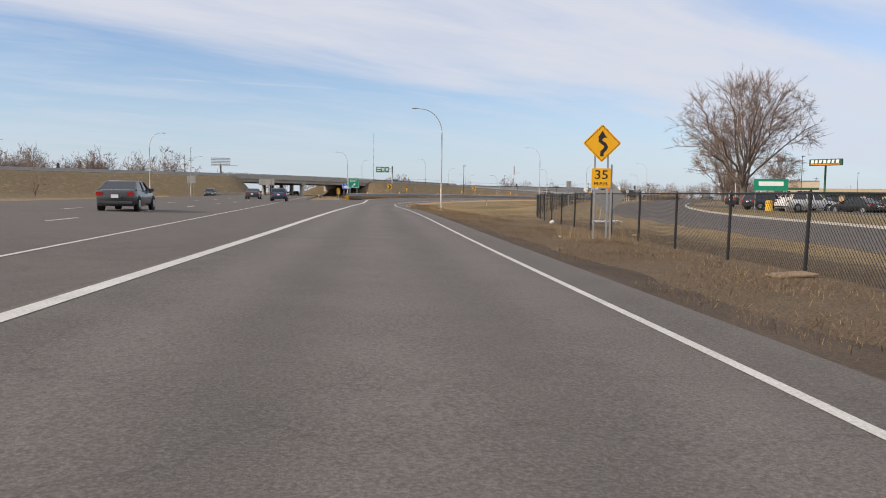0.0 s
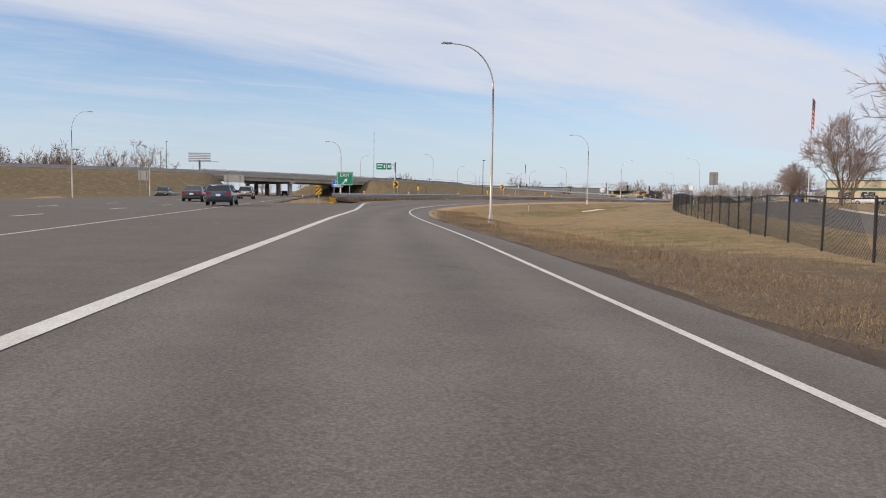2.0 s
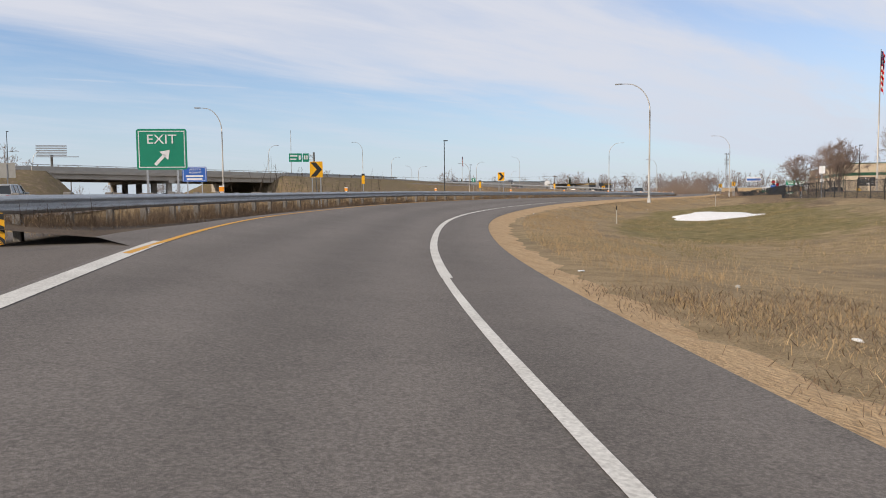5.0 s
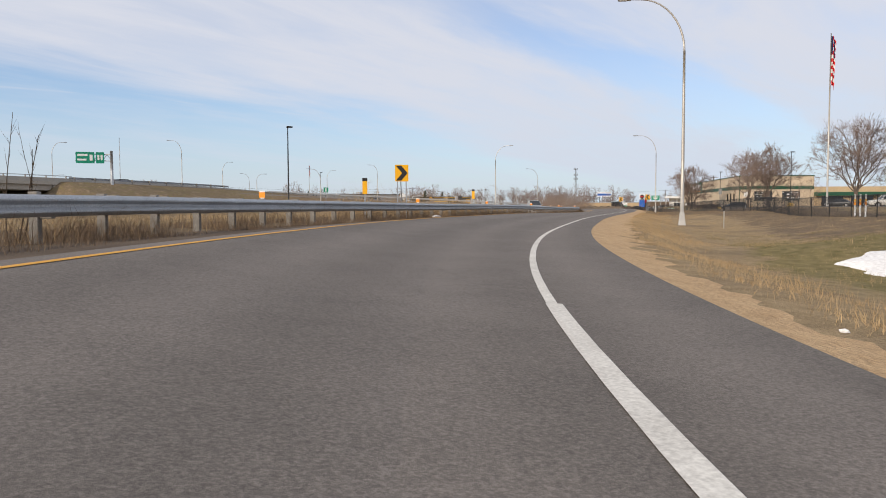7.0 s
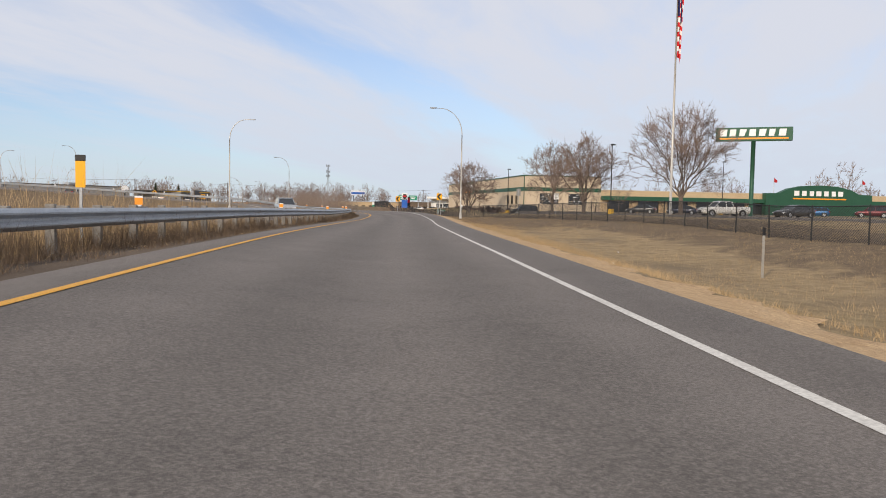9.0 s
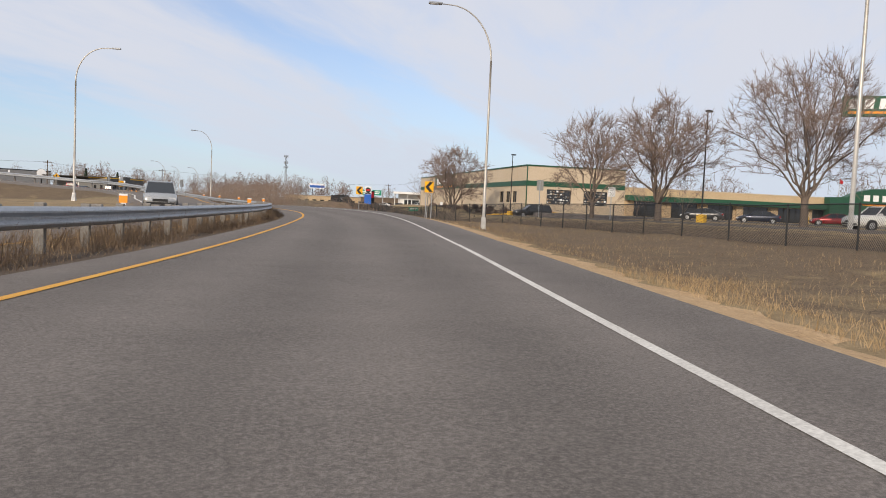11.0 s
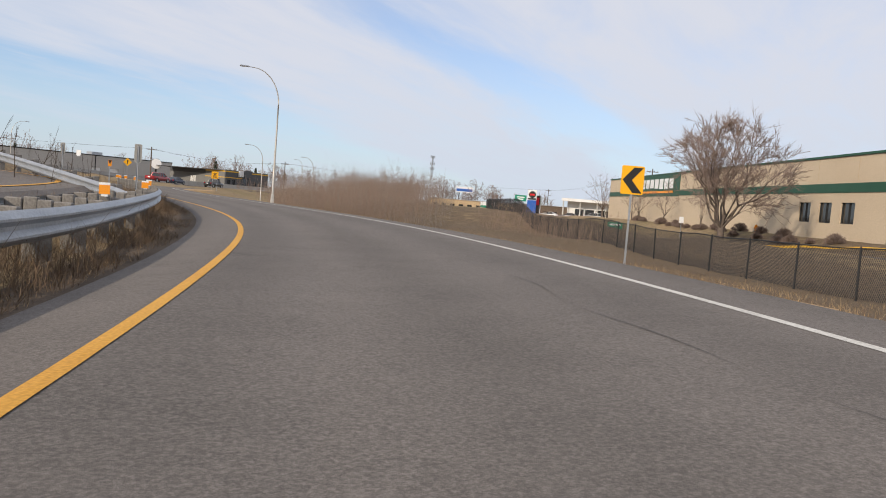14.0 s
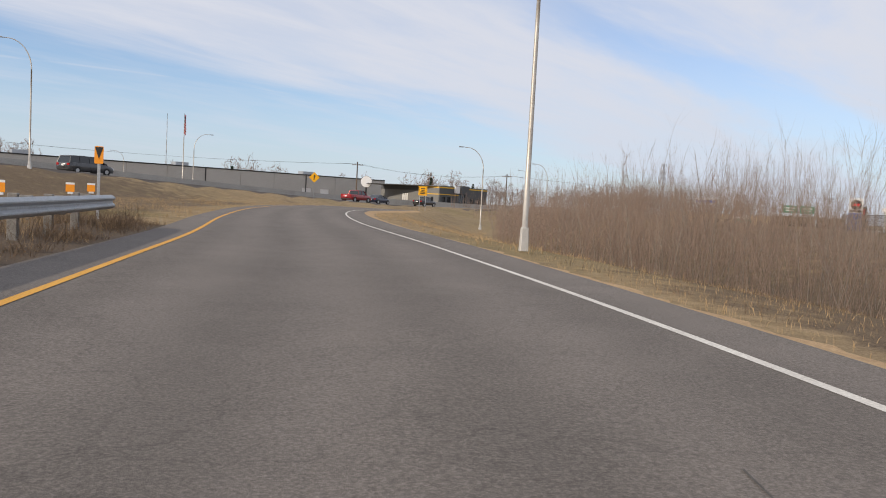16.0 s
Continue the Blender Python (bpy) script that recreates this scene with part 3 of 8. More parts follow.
def ground_z(x, y):
    """Height of the ground for arrays of places."""
    x, y = np.atleast_1d(np.asarray(x, float)), np.atleast_1d(np.asarray(y, float))
    s, d = RAMP.near(x, y)
    s = s - OFF
    right = d > 0
    # land to the right: a shallow ditch, then the shop's plateau
    zr = np.interp(s, [-40, 60, 100, 150, 200, 240, 262, 290, 330, 420], [0, 0, 0.25, 0.55, 0.6, 0.1, -0.6, -1.0, -1.9, -1.9])
    ditch = 1.05 * np.exp(-((s - 138) / 54) ** 4) * np.exp(-((d - 12.0) / 6.0) ** 2)
    zr = zr * smooth(5, 16, d) - ditch - 0.35 * np.exp(-((s - 75) / 25) ** 2) * np.exp(-((d - 7) / 4) ** 2)
    lot = smooth(15, 30, d) * smooth(150, 210, s) 
    zr = zr * (1 - lot) + lot * 0.65
    hollow = np.exp(-(((x - 91.5) / 6.5) ** 4 + ((y - 277) / 13.0) ** 4))
    zr = zr * (1 - hollow) + hollow * np.minimum(zr, -0.75)
    far = smooth(335, 420, y)
    zr = zr * (1 - far) + far * -1.9
    # land to the left
    zl = np.where(s > 95, 0.15 + 0.45 * smooth(90, 115, s) * (1 - smooth(150, 205, s)), 0.0) * (1 - smooth(14, 30, -d))
    z = np.where(right, zr, zl)
    # embankment of the upper highway
    hs, hd = HIGH.near(x, y)
    hz = np.interp(hs, HIGH.s, HIGH.p[:, 2])
    out = np.maximum(hd, np.maximum(-hd - 26, 0))
    bank = hz - np.where(hd > -0.2, 0.06, 0.35) - 0.27 * np.maximum(out - 0.8, 0)
    u = (x - BR_A[0]) * 0.73 + (y - BR_A[1]) * 0.683
    length = np.hypot(*(BR_B - BR_A))
    gap = smooth(-4, 3, u) * (1 - smooth(length - 3, length + 4, u)) * (hd < 60)
    bank = bank * (1 - gap) - 0.1 * gap
    z = np.where(hs < 640, np.maximum(z, bank), z)
    # level under the other roads
    for line, half in ((LOOP, 3.6), (SERV, 4.0), (MAIN, 9.5)):
        ls, ld = line.near(x, y)
        lz = np.interp(ls, line.s, line.p[:, 2])
        w = 1 - smooth(half, half + 5, np.abs(ld))
        z = z * (1 - w) + (lz - 0.10 - 0.15 * (np.abs(ld) < half - 1)) * w
    # and under the ramp itself
    le = np.where(s < 97, -30.0, L_EDGE(s))
    re = R_EDGE(s)
    inside = (d > le) & (d < re) & (s < 372)
    beyond = np.where(d > re, d - re, np.where(d < le, le - d, 0))
    zs = ramp_z(s, np.clip(d, np.maximum(le, -8), re))
    w = (1 - smooth(0.6, np.where(d > 0, 3.6, 5.0), beyond)) * (s < 385) * (s > -44)
    w = np.where((s < 97) & (d < GORE(s) - 0.1), w * smooth(94.0, 97.5, s), w)
    z = z * (1 - w) + (zs - 0.14) * w
    z = np.where(inside & (d < re - 0.9) & (d > le + 0.9) & ((s >= 97) | (d > GORE(s))), zs - 0.30, z)
    # the highway's bed
    dm = x - main_x(y)
    bed = (dm > -15.5) & (dm < 1.6 + 7.5 * (1 - smooth(95, 104, y))) & (y < 480) & (y > 60)
    z = np.where(bed, np.minimum(z, 0.05 + 0.02 * np.maximum(0, -dm)), z)
    # a hollow where the snow lies
    hol = np.exp(-(((x - 19.0) / 7.0) ** 4 + ((y - 136.2) / 7.0) ** 4)) * smooth(0.5, 4.0, d - re)
    z = z * (1 - hol) + np.clip(-0.85 + 0.13 * ((x - 17.65) * 0.7 + (y - 134.8) * 0.71), -0.9, 0.35) * hol
    # the bank stays up beside the merging lane
    z = np.where((s > 285) & (d < L_EDGE(s) - 0.4) & (hs < 640), np.maximum(z, bank), z)
    return z


def gz(x, y):
    return float(ground_z([x], [y])[0])


def strip(name, ss, d0, d1, lift, mat, parent=None, label="", cols=1, zfun=None):
    """A ribbon on the ramp between two offsets, draped on its banked surface."""
    verts, faces = [], []
    ss = np.asarray(ss, float)
    a, b = d0(ss), d1(ss)
    for k in range(cols + 1):
        d = a + (b - a) * k / cols
        x, y, z = on_ramp(ss, d, lift)
        if zfun is not None:
            z = z + zfun(k / cols)
        verts.append(np.stack([x, y, z], 1))
    verts = np.stack(verts, 1).reshape(-1, 3)
    c = cols + 1
    for i in range(len(ss) - 1):
        for k in range(cols):
            faces.append((i * c + k, i * c + k + 1, (i + 1) * c + k + 1, (i + 1) * c + k))
    return mesh_object(name, verts, faces, mat, parent, label)


def ribbon(name, line, s0, s1, d0, d1, lift, mat, step=3.0, cols=2, skirt=0.0):
    ss = np.linspace(s0, s1, max(2, int((s1 - s0) / step)))
    verts, faces = [], []
    for s in ss:
        z = np.interp(s, line.s, line.p[:, 2]) + lift
        ds = [(d0 + (d1 - d0) * k / cols, 0.0) for k in range(cols + 1)]
        if skirt:
            ds = [(d0 - 0.5, -skirt)] + ds + [(d1 + 0.5, -skirt)]
        for dd, dz in ds:
            x, y = line.at(s, dd)
            verts.append((x, y, z + dz))
    c = len(ds)
    for i in range(len(ss) - 1):
        for k in range(c - 1):
            faces.append((i * c + k, i * c + k + 1, (i + 1) * c + k + 1, (i + 1) * c + k))
    return mesh_object(name, verts, faces, mat)


# ---- ground ----
gx = np.concatenate([[-2600, -1500, -900, -600, -420], np.arange(-320, -110, 9.0), np.arange(-108, -40, 3.0), np.arange(-38, 150, 1.25), np.arange(151, 260, 5.0), [290, 340, 420, 560, 800, 1300, 2600]])
gy = np.concatenate([[-900, -500, -250, -140, -90], np.arange(-60, -15, 5.0), np.arange(-14, 330, 1.25), np.arange(331, 470, 4.0), np.arange(475, 720, 15.0), [760, 830, 920, 1050, 1250, 1600, 2200, 3600]])
GX, GY = np.meshgrid(gx, gy)
GZ = ground_z(GX.ravel(), GY.ravel())
rough = np.array([noise.noise((x * 0.35, y * 0.35, 3.1)) for x, y in zip(GX.ravel(), GY.ravel())])
s_, d_ = RAMP.near(GX.ravel(), GY.ravel())
off_road = smooth(2.0, 6, np.where(d_ > 0, d_ - R_EDGE(s_ - OFF), -d_ - 12))
GZ = GZ + 0.10 * rough * off_road
nx = len(gx)
gverts = np.stack([GX.ravel(), GY.ravel(), GZ], 1)
gfaces = [(j * nx + i, j * nx + i + 1, (j + 1) * nx + i + 1, (j + 1) * nx + i) for j in range(len(gy) - 1) for i in range(nx - 1)]
ground_ob = mesh_object("ground", gverts, gfaces, M_GROUND, smooth=True)
s_ = s_ - OFF
e_ = d_ - R_EDGE(s_)
bare = 0.62 * (1 - smooth(45, 75, s_)) * smooth(-0.5, 0.3, e_) * (1 - smooth(5, 9, e_)) + 0.45 * smooth(50, 70, s_) * (1 - smooth(80, 96, s_)) * smooth(-0.5, 0.3, e_) * (1 - smooth(2, 5, e_))
bare = bare + 0.5 * smooth(125, 150, s_) * (1 - smooth(200, 215, s_)) * smooth(7, 10, e_) * (1 - smooth(16, 22, e_))
bare = bare + 0.60 * smooth(185, 212, s_) * (1 - smooth(285, 310, s_)) * smooth(0.5, 2.0, e_) * (1 - smooth(14, 22, e_))
bare = bare + 0.5 * smooth(262, 280, s_) * (1 - smooth(330, 350, s_)) * smooth(3, 6, e_) * (1 - smooth(40, 60, e_))
bare = bare + 0.55 * smooth(92, 100, s_) * (1 - smooth(300, 312, s_)) * (1 - smooth(-7.0, -4.5, d_)) * smooth(-12, -8.5, d_)
bare = bare + 0.55 * smooth(255, 268, s_) * (1 - smooth(345, 375, s_)) * (1 - smooth(-7.0, -4.5, d_)) * smooth(-60, -45, d_)
sward = 0.62 * smooth(105, 120, s_) * (1 - smooth(150, 170, s_)) * smooth(3.5, 6.5, e_) * (1 - smooth(13, 20, e_)) + 0.5 * np.exp(-((GX.ravel() - 58) / 6) ** 2 - ((GY.ravel() - 297) / 7) ** 2)
sward = sward + 0.42 * np.exp(-((s_ - 62) / 16) ** 2) * smooth(2.5, 5, e_) * (1 - smooth(8, 12, e_))
# left embankment: olive-brown cover, its slope's shade also put into the colour
sward = sward + 0.34 * smooth(25, 60, -d_) * (GY.ravel() < 330)
bare = bare + 0.50 * smooth(25, 60, -d_) * (GY.ravel() < 420)
for nm, val in (("bare", bare), ("sward", sward)):
    at_ = ground_ob.data.attributes.new(nm, "FLOAT", "POINT")
    at_.data.foreach_set("value", np.ascontiguousarray(val, np.float32))
tagged(ground_ob, "dry tan early-spring grass with bare soil patches", "ground", kind="structure")

# ---- roads ----
ss_all = np.arange(-40, 372, 1.0)
ramp_l = lambda s: np.where(s < 97.0, np.minimum(GORE(s) - 0.2, -2.6), L_EDGE(s))
# its columns follow the edges, the yellow line and the crown, where the fall changes
rl_, rr_ = ramp_l(ss_all), R_EDGE(ss_all)
ry_ = np.where(ss_all < 97, rl_ * 0.8, np.clip(Y_LINE(ss_all), rl_ + 0.1, -0.4))
cols_ = [rl_, (rl_ + ry_) / 2, ry_, ry_ * 0.5, ry_ * 0, rr_ * 0.35, rr_ * 0.7, rr_]
rverts = np.stack([np.stack(on_ramp(ss_all, d), 1) for d in cols_], 1).reshape(-1, 3)
nc = len(cols_)
ramp = mesh_object("ramp_road", rverts, [(i * nc + k, i * nc + k + 1, (i + 1) * nc + k + 1, (i + 1) * nc + k) for i in range(len(ss_all) - 1) for k in range(nc - 1)], M_ASPHALT)
rv = np.array([v.co[:2] for v in ramp.data.vertices])
at_ = ramp.data.attributes.new("across", "FLOAT", "POINT")
at_.data.foreach_set("value", np.ascontiguousarray(RAMP.near(rv[:, 0], rv[:, 1])[1], np.float32))
tagged(ramp, "worn grey asphalt exit ramp curving between painted lines", "road", kind="structure")


def main_z(d):
    """The highway rises to the left of its right lane line."""
    return 0.19 + 0.02 * max(0.0, -d)


def main_strip(name, d0, d1, y0, y1, lift, mat, step=4.0):
    """A piece of the straight highway between offsets from its right lane line."""
    ys = np.arange(y0, y1 + 0.01, step)
    v, f = [], []
    wide = callable(d1)
    for y in ys:
        b = d1(y) if wide else d1
        zb = main_z(b)
        if wide and y > -40:
            s, k = min(y, 96.0) + 0.4, float(smooth(96, 112, y))
            zb = zb * k + (1 - k) * (float(ramp_z(s, GORE(s) - 0.15)) - 0.004)
        row = [(d0 - 1.2, -0.1), (d0, main_z(d0)), (0.0, main_z(0)), (b, zb)] if wide else [(d0, main_z(d0)), (b, main_z(b))]
        v += [(main_x(y) + d, y, z + lift) for d, z in row]
    c = len(row)
    for i in range(len(ys) - 1):
        for k in range(c - 1):
            f.append((c * i + k, c * i + k + 1, c * i + c + k + 1, c * i + c + k))
    return mesh_object(name, v, f, mat)


def main_right(y):
    near = min(y, 96.0)
    s = near + 0.4
    w = float(RAMP.at(s + OFF, GORE(s) - 0.15)[0]) - main_x(near)
    k = float(smooth(96, 112, y))
    return w * (1 - k) + 2.0 * k


tagged(main_strip("road", -14.6, main_right, -60, 500, 0.0, M_ASPHALT2), "wide grey asphalt highway with several lanes", "road", kind="structure")
HW = ribbon("elevated_road", HIGH, 0, HIGH.s[-1], -24.5, -0.3, 0.0, M_ASPHALT2, 5, 3, 0.35)
tagged(HW, "grey asphalt highway on top of the embankment", "road", kind="structure")
LP = ribbon("loop_road", LOOP, 0, LOOP.s[-1], -3.3, 3.3, 0.03, M_ASPHALT, 1.5, 2, 0.2)
tagged(LP, "grey asphalt loop ramp coming the other way", "road", kind="structure")
SV = ribbon("service_road", SERV, 0, SERV.s[-1], -3.8, 3.8, 0.02, M_ASPHALT2, 3, 2, 0.2)
tagged(SV, "grey asphalt service road behind the fence", "road", kind="structure")

# parking lots
LOT = Line([(46, 52, gz(44, 55) + 0.1), (37, 98, gz(38, 96) + 0.1)], 3)
tagged(ribbon("parking_lot", LOT, 0, LOT.s[-1], -7, 9, 0.0, M_ASPHALT2, 3, 3, 0.3), "grey asphalt parking lot beside the service road", "parking lot", kind="structure")
LOT2 = Line([(97, 246, 0.70), (112, 230, 0.70), (150, 194, 0.70)], 3)
tagged(ribbon("parking_lot", LOT2, 0, LOT2.s[-1], -8, 10, 0.0, M_ASPHALT2, 3, 3, 0.3), "grey asphalt parking lot before the shopfront", "parking lot", kind="structure")

# painted lines
markings = lambda ob, text: tagged(ob, text, "road marking", kind="structure")
half = 0.05
markings(strip("edge_line", np.arange(-40, 96, 1.0), lambda s: R_LINE(s) - half, lambda s: R_LINE(s) + half, 0.004, M_WHITE), "white painted edge line along the ramp")
markings(strip("edge_line", np.arange(125.5, 372, 1.0), lambda s: R_LINE(s) - half, lambda s: R_LINE(s) + half, 0.004, M_WHITE), "white painted edge line along the ramp")
markings(strip("edge_line", np.arange(94.5, 126.6, 1.0), lambda s: R_LINE(s) - 0.06, lambda s: R_LINE(s) + 0.09, 0.006, M_WHITE), "fresh wider white edge line patch")
markings(strip("gore_line", np.arange(-40, 97.5, 1.0), lambda s: GORE(s) - 0.11, lambda s: GORE(s) + 0.11, 0.006, M_WHITE), "broad white line between the ramp and highway")
markings(strip("median_line", np.arange(95, 372, 1.0), lambda s: Y_LINE(s) - 0.055, lambda s: Y_LINE(s) + 0.055, 0.006, M_YELLOW, cols=2), "yellow painted line on the ramp's inner side")
markings(strip("tar_seam", np.arange(205, 285, 0.4), lambda s: 1.9 + 0.45 * np.sin(s * 0.11) + 0.08 * np.sin(s * 0.9) + 0.05 * np.sin(s * 2.1), lambda s: 1.9 + 0.45 * np.sin(s * 0.11) + 0.08 * np.sin(s * 0.9) + 0.05 * np.sin(s * 2.1) + 0.007 + 0.006 * np.sin(s * 2.3), 0.006, M_SEAM), "dark tar-sealed lengthwise crack in the asphalt")
markings(main_strip("lane_line", -0.055, 0.055, -60, 300, 0.008, M_WHITE), "white painted highway lane line")
for lane in (1, 2):
    for y in np.arange(-48, 260, 12.0):
        markings(main_strip("dash", -3.66 * lane - 0.07, -3.66 * lane + 0.07, y, y + 3.05, 0.008, M_WHITE, 3.05), "short white painted lane dash")
markings(ribbon("loop_line", LOOP, 0, LOOP.s[-1], -2.55, -2.40, 0.045, M_YELLOW, 1.5, 1), "yellow painted line on the loop ramp's outer side")
markings(ribbon("loop_line", LOOP, 0, LOOP.s[-1], 2.3, 2.45, 0.045, M_WHITE, 1.5, 1), "white painted line on the loop ramp's inner side")
markings(ribbon("upper_line", HIGH, 60, HIGH.s[-1], -3.2, -3.05, 0.012, M_WHITE, 5, 1), "white painted edge line of the upper highway")

# shoulders of tan gravel
shoulder_r = strip("shoulder", np.arange(-40, 372, 0.35), R_EDGE, lambda s: R_EDGE(s) + np.interp(s, [-40, 70, 90, 150, 180, 230, 260, 300, 400], [0.25, 0.3, 1.25, 1.35, 1.1, 0.85, 0.8, 0.8, 0.8]) * (1 + 0.16 * np.sin(s * 1.7) * np.sin(s * 0.63) + 0.10 * np.sin(s * 4.1 + 1) + 0.08 * np.sin(s * 7.7)), 0.0, M_GRAVEL, cols=3, zfun=lambda u: -0.008 - 0.17 * u)
tagged(shoulder_r, "tan gravel shoulder beside the ramp", "gravel", kind="structure")
soil_r = strip("verge", np.arange(-40, 80, 1.0), R_EDGE, lambda s: R_EDGE(s) + 0.9 + 0.8 * np.abs(np.sin(s * 0.37) * np.cos(s * 0.91 + 1)) + np.interp(s, [-40, 20, 45, 80], [1.6, 1.1, 0.2, -0.5]), 0.0, M_DIRT, cols=4, zfun=lambda u: -0.016 - 0.22 * u)
tagged(soil_r, "dark bare soil beside the ramp", "soil", kind="structure")
shoulder_l = strip("shoulder", np.arange(97, 305, 1.0), lambda s: RAIL_D(s) - 0.9, L_EDGE, 0.0, M_DIRT, cols=4, zfun=lambda u: -0.03 + 0.02 * u + 0.06 * (1 - u) ** 1.5)
tagged(shoulder_l, "dark soil strip under the guardrail", "soil", kind="structure")

# ---- small helpers for things on the ground ----
GRID = GZ.reshape(len(gy), len(gx))


def land(x, y):
    """Height of the built ground, for arrays of places."""
    x, y = np.atleast_1d(np.asarray(x, float)), np.atleast_1d(np.asarray(y, float))
    i = np.clip(np.searchsorted(gx, x) - 1, 0, len(gx) - 2)
    j = np.clip(np.searchsorted(gy, y) - 1, 0, len(gy) - 2)
    u, v = (x - gx[i]) / (gx[i + 1] - gx[i]), (y - gy[j]) / (gy[j + 1] - gy[j])
    return GRID[j, i] * (1 - u) * (1 - v) + GRID[j, i + 1] * u * (1 - v) + GRID[j + 1, i] * (1 - u) * v + GRID[j + 1, i + 1] * u * v


def place_in(row, v):
    a, b = 0, len(row)
    while a < b:
        c = (a + b) // 2
        if row[c] < v:
            a = c + 1
        else:
            b = c
    return a


GXL, GYL, GRL = gx.tolist(), gy.tolist(), GRID.tolist()


def lz(x, y):
    """The same for one place."""
    i = min(max(place_in(GXL, x) - 1, 0), len(GXL) - 2)
    j = min(max(place_in(GYL, y) - 1, 0), len(GYL) - 2)
    u, v = (x - GXL[i]) / (GXL[i + 1] - GXL[i]), (y - GYL[j]) / (GYL[j + 1] - GYL[j])
    return GRL[j][i] * (1 - u) * (1 - v) + GRL[j][i + 1] * u * (1 - v) + GRL[j + 1][i] * (1 - u) * v + GRL[j + 1][i + 1] * u * v


def stand(x, y, yaw=0.0, dz=0.0):
    return pose(x, y, lz(x, y) + dz, 0, 0, yaw)


def plate(name, w, h, zc, mat, parent, label="", y=0.0, t=0.006, corner=0.04, diamond=False):
    """A thin sign plate with rounded corners that faces local -y."""
    bm = bmesh.new()
    pts = []
    r = min(corner, w / 3, h / 3)
    for cx, cz, a0 in ((w / 2 - r, h / 2 - r, 0), (-w / 2 + r, h / 2 - r, 90), (-w / 2 + r, -h / 2 + r, 180), (w / 2 - r, -h / 2 + r, 270)):
        for k in range(4):
            a = radians(a0 + 30 * k)
            pts.append((cx + r * math.cos(a), cz + r * math.sin(a)))
    if diamond:
        c = math.sqrt(0.5)
        pts = [(c * (px - pz), c * (px + pz)) for px, pz in pts]
    f = bm.faces.new([bm.verts.new((px, y, zc + pz)) for px, pz in pts])
    ex = bmesh.ops.extrude_face_region(bm, geom=[f])
    bmesh.ops.translate(bm, verts=[v for v in ex["geom"] if isinstance(v, bmesh.types.BMVert)], vec=(0, t, 0))
    return part(name, bm, mat, parent, label)


def poly_plate(name, polys, mat, parent, y, t=0.004, label=""):
    bm = bmesh.new()
    for pts in polys:
        f = bm.faces.new([bm.verts.new((px, y, pz)) for px, pz in pts])
        ex = bmesh.ops.extrude_face_region(bm, geom=[f])
        bmesh.ops.translate(bm, verts=[v for v in ex["geom"] if isinstance(v, bmesh.types.BMVert)], vec=(0, t, 0))
    return part(name, bm, mat, parent, label)


def rect(x0, x1, z0, z1):
    return [(x0, z0), (x1, z0), (x1, z1), (x0, z1)]


def u_post(parent, x, y, z0, z1, mat=None, w=0.05):
    """A U-channel steel post."""
    bm = bmesh.new()
    box_bm(bm, x - w / 2, x + w / 2, y, y + 0.006, z0, z1)
    box_bm(bm, x - w / 2, x - w / 2 + 0.008, y + 0.006, y + 0.035, z0, z1)
    box_bm(bm, x + w / 2 - 0.008, x + w / 2, y + 0.006, y + 0.035, z0, z1)
    return part("post", bm, mat or M_GALV, parent)


FLAT = Matrix.Rotation(radians(90), 4, "X")


def words(parent, txt, size, x, z, mat, y=-0.006, stretch=1.0):
    return text_part("lettering", txt, size, mat, parent, Matrix.Translation((x, y, z)) @ FLAT, 0.002, stretch)


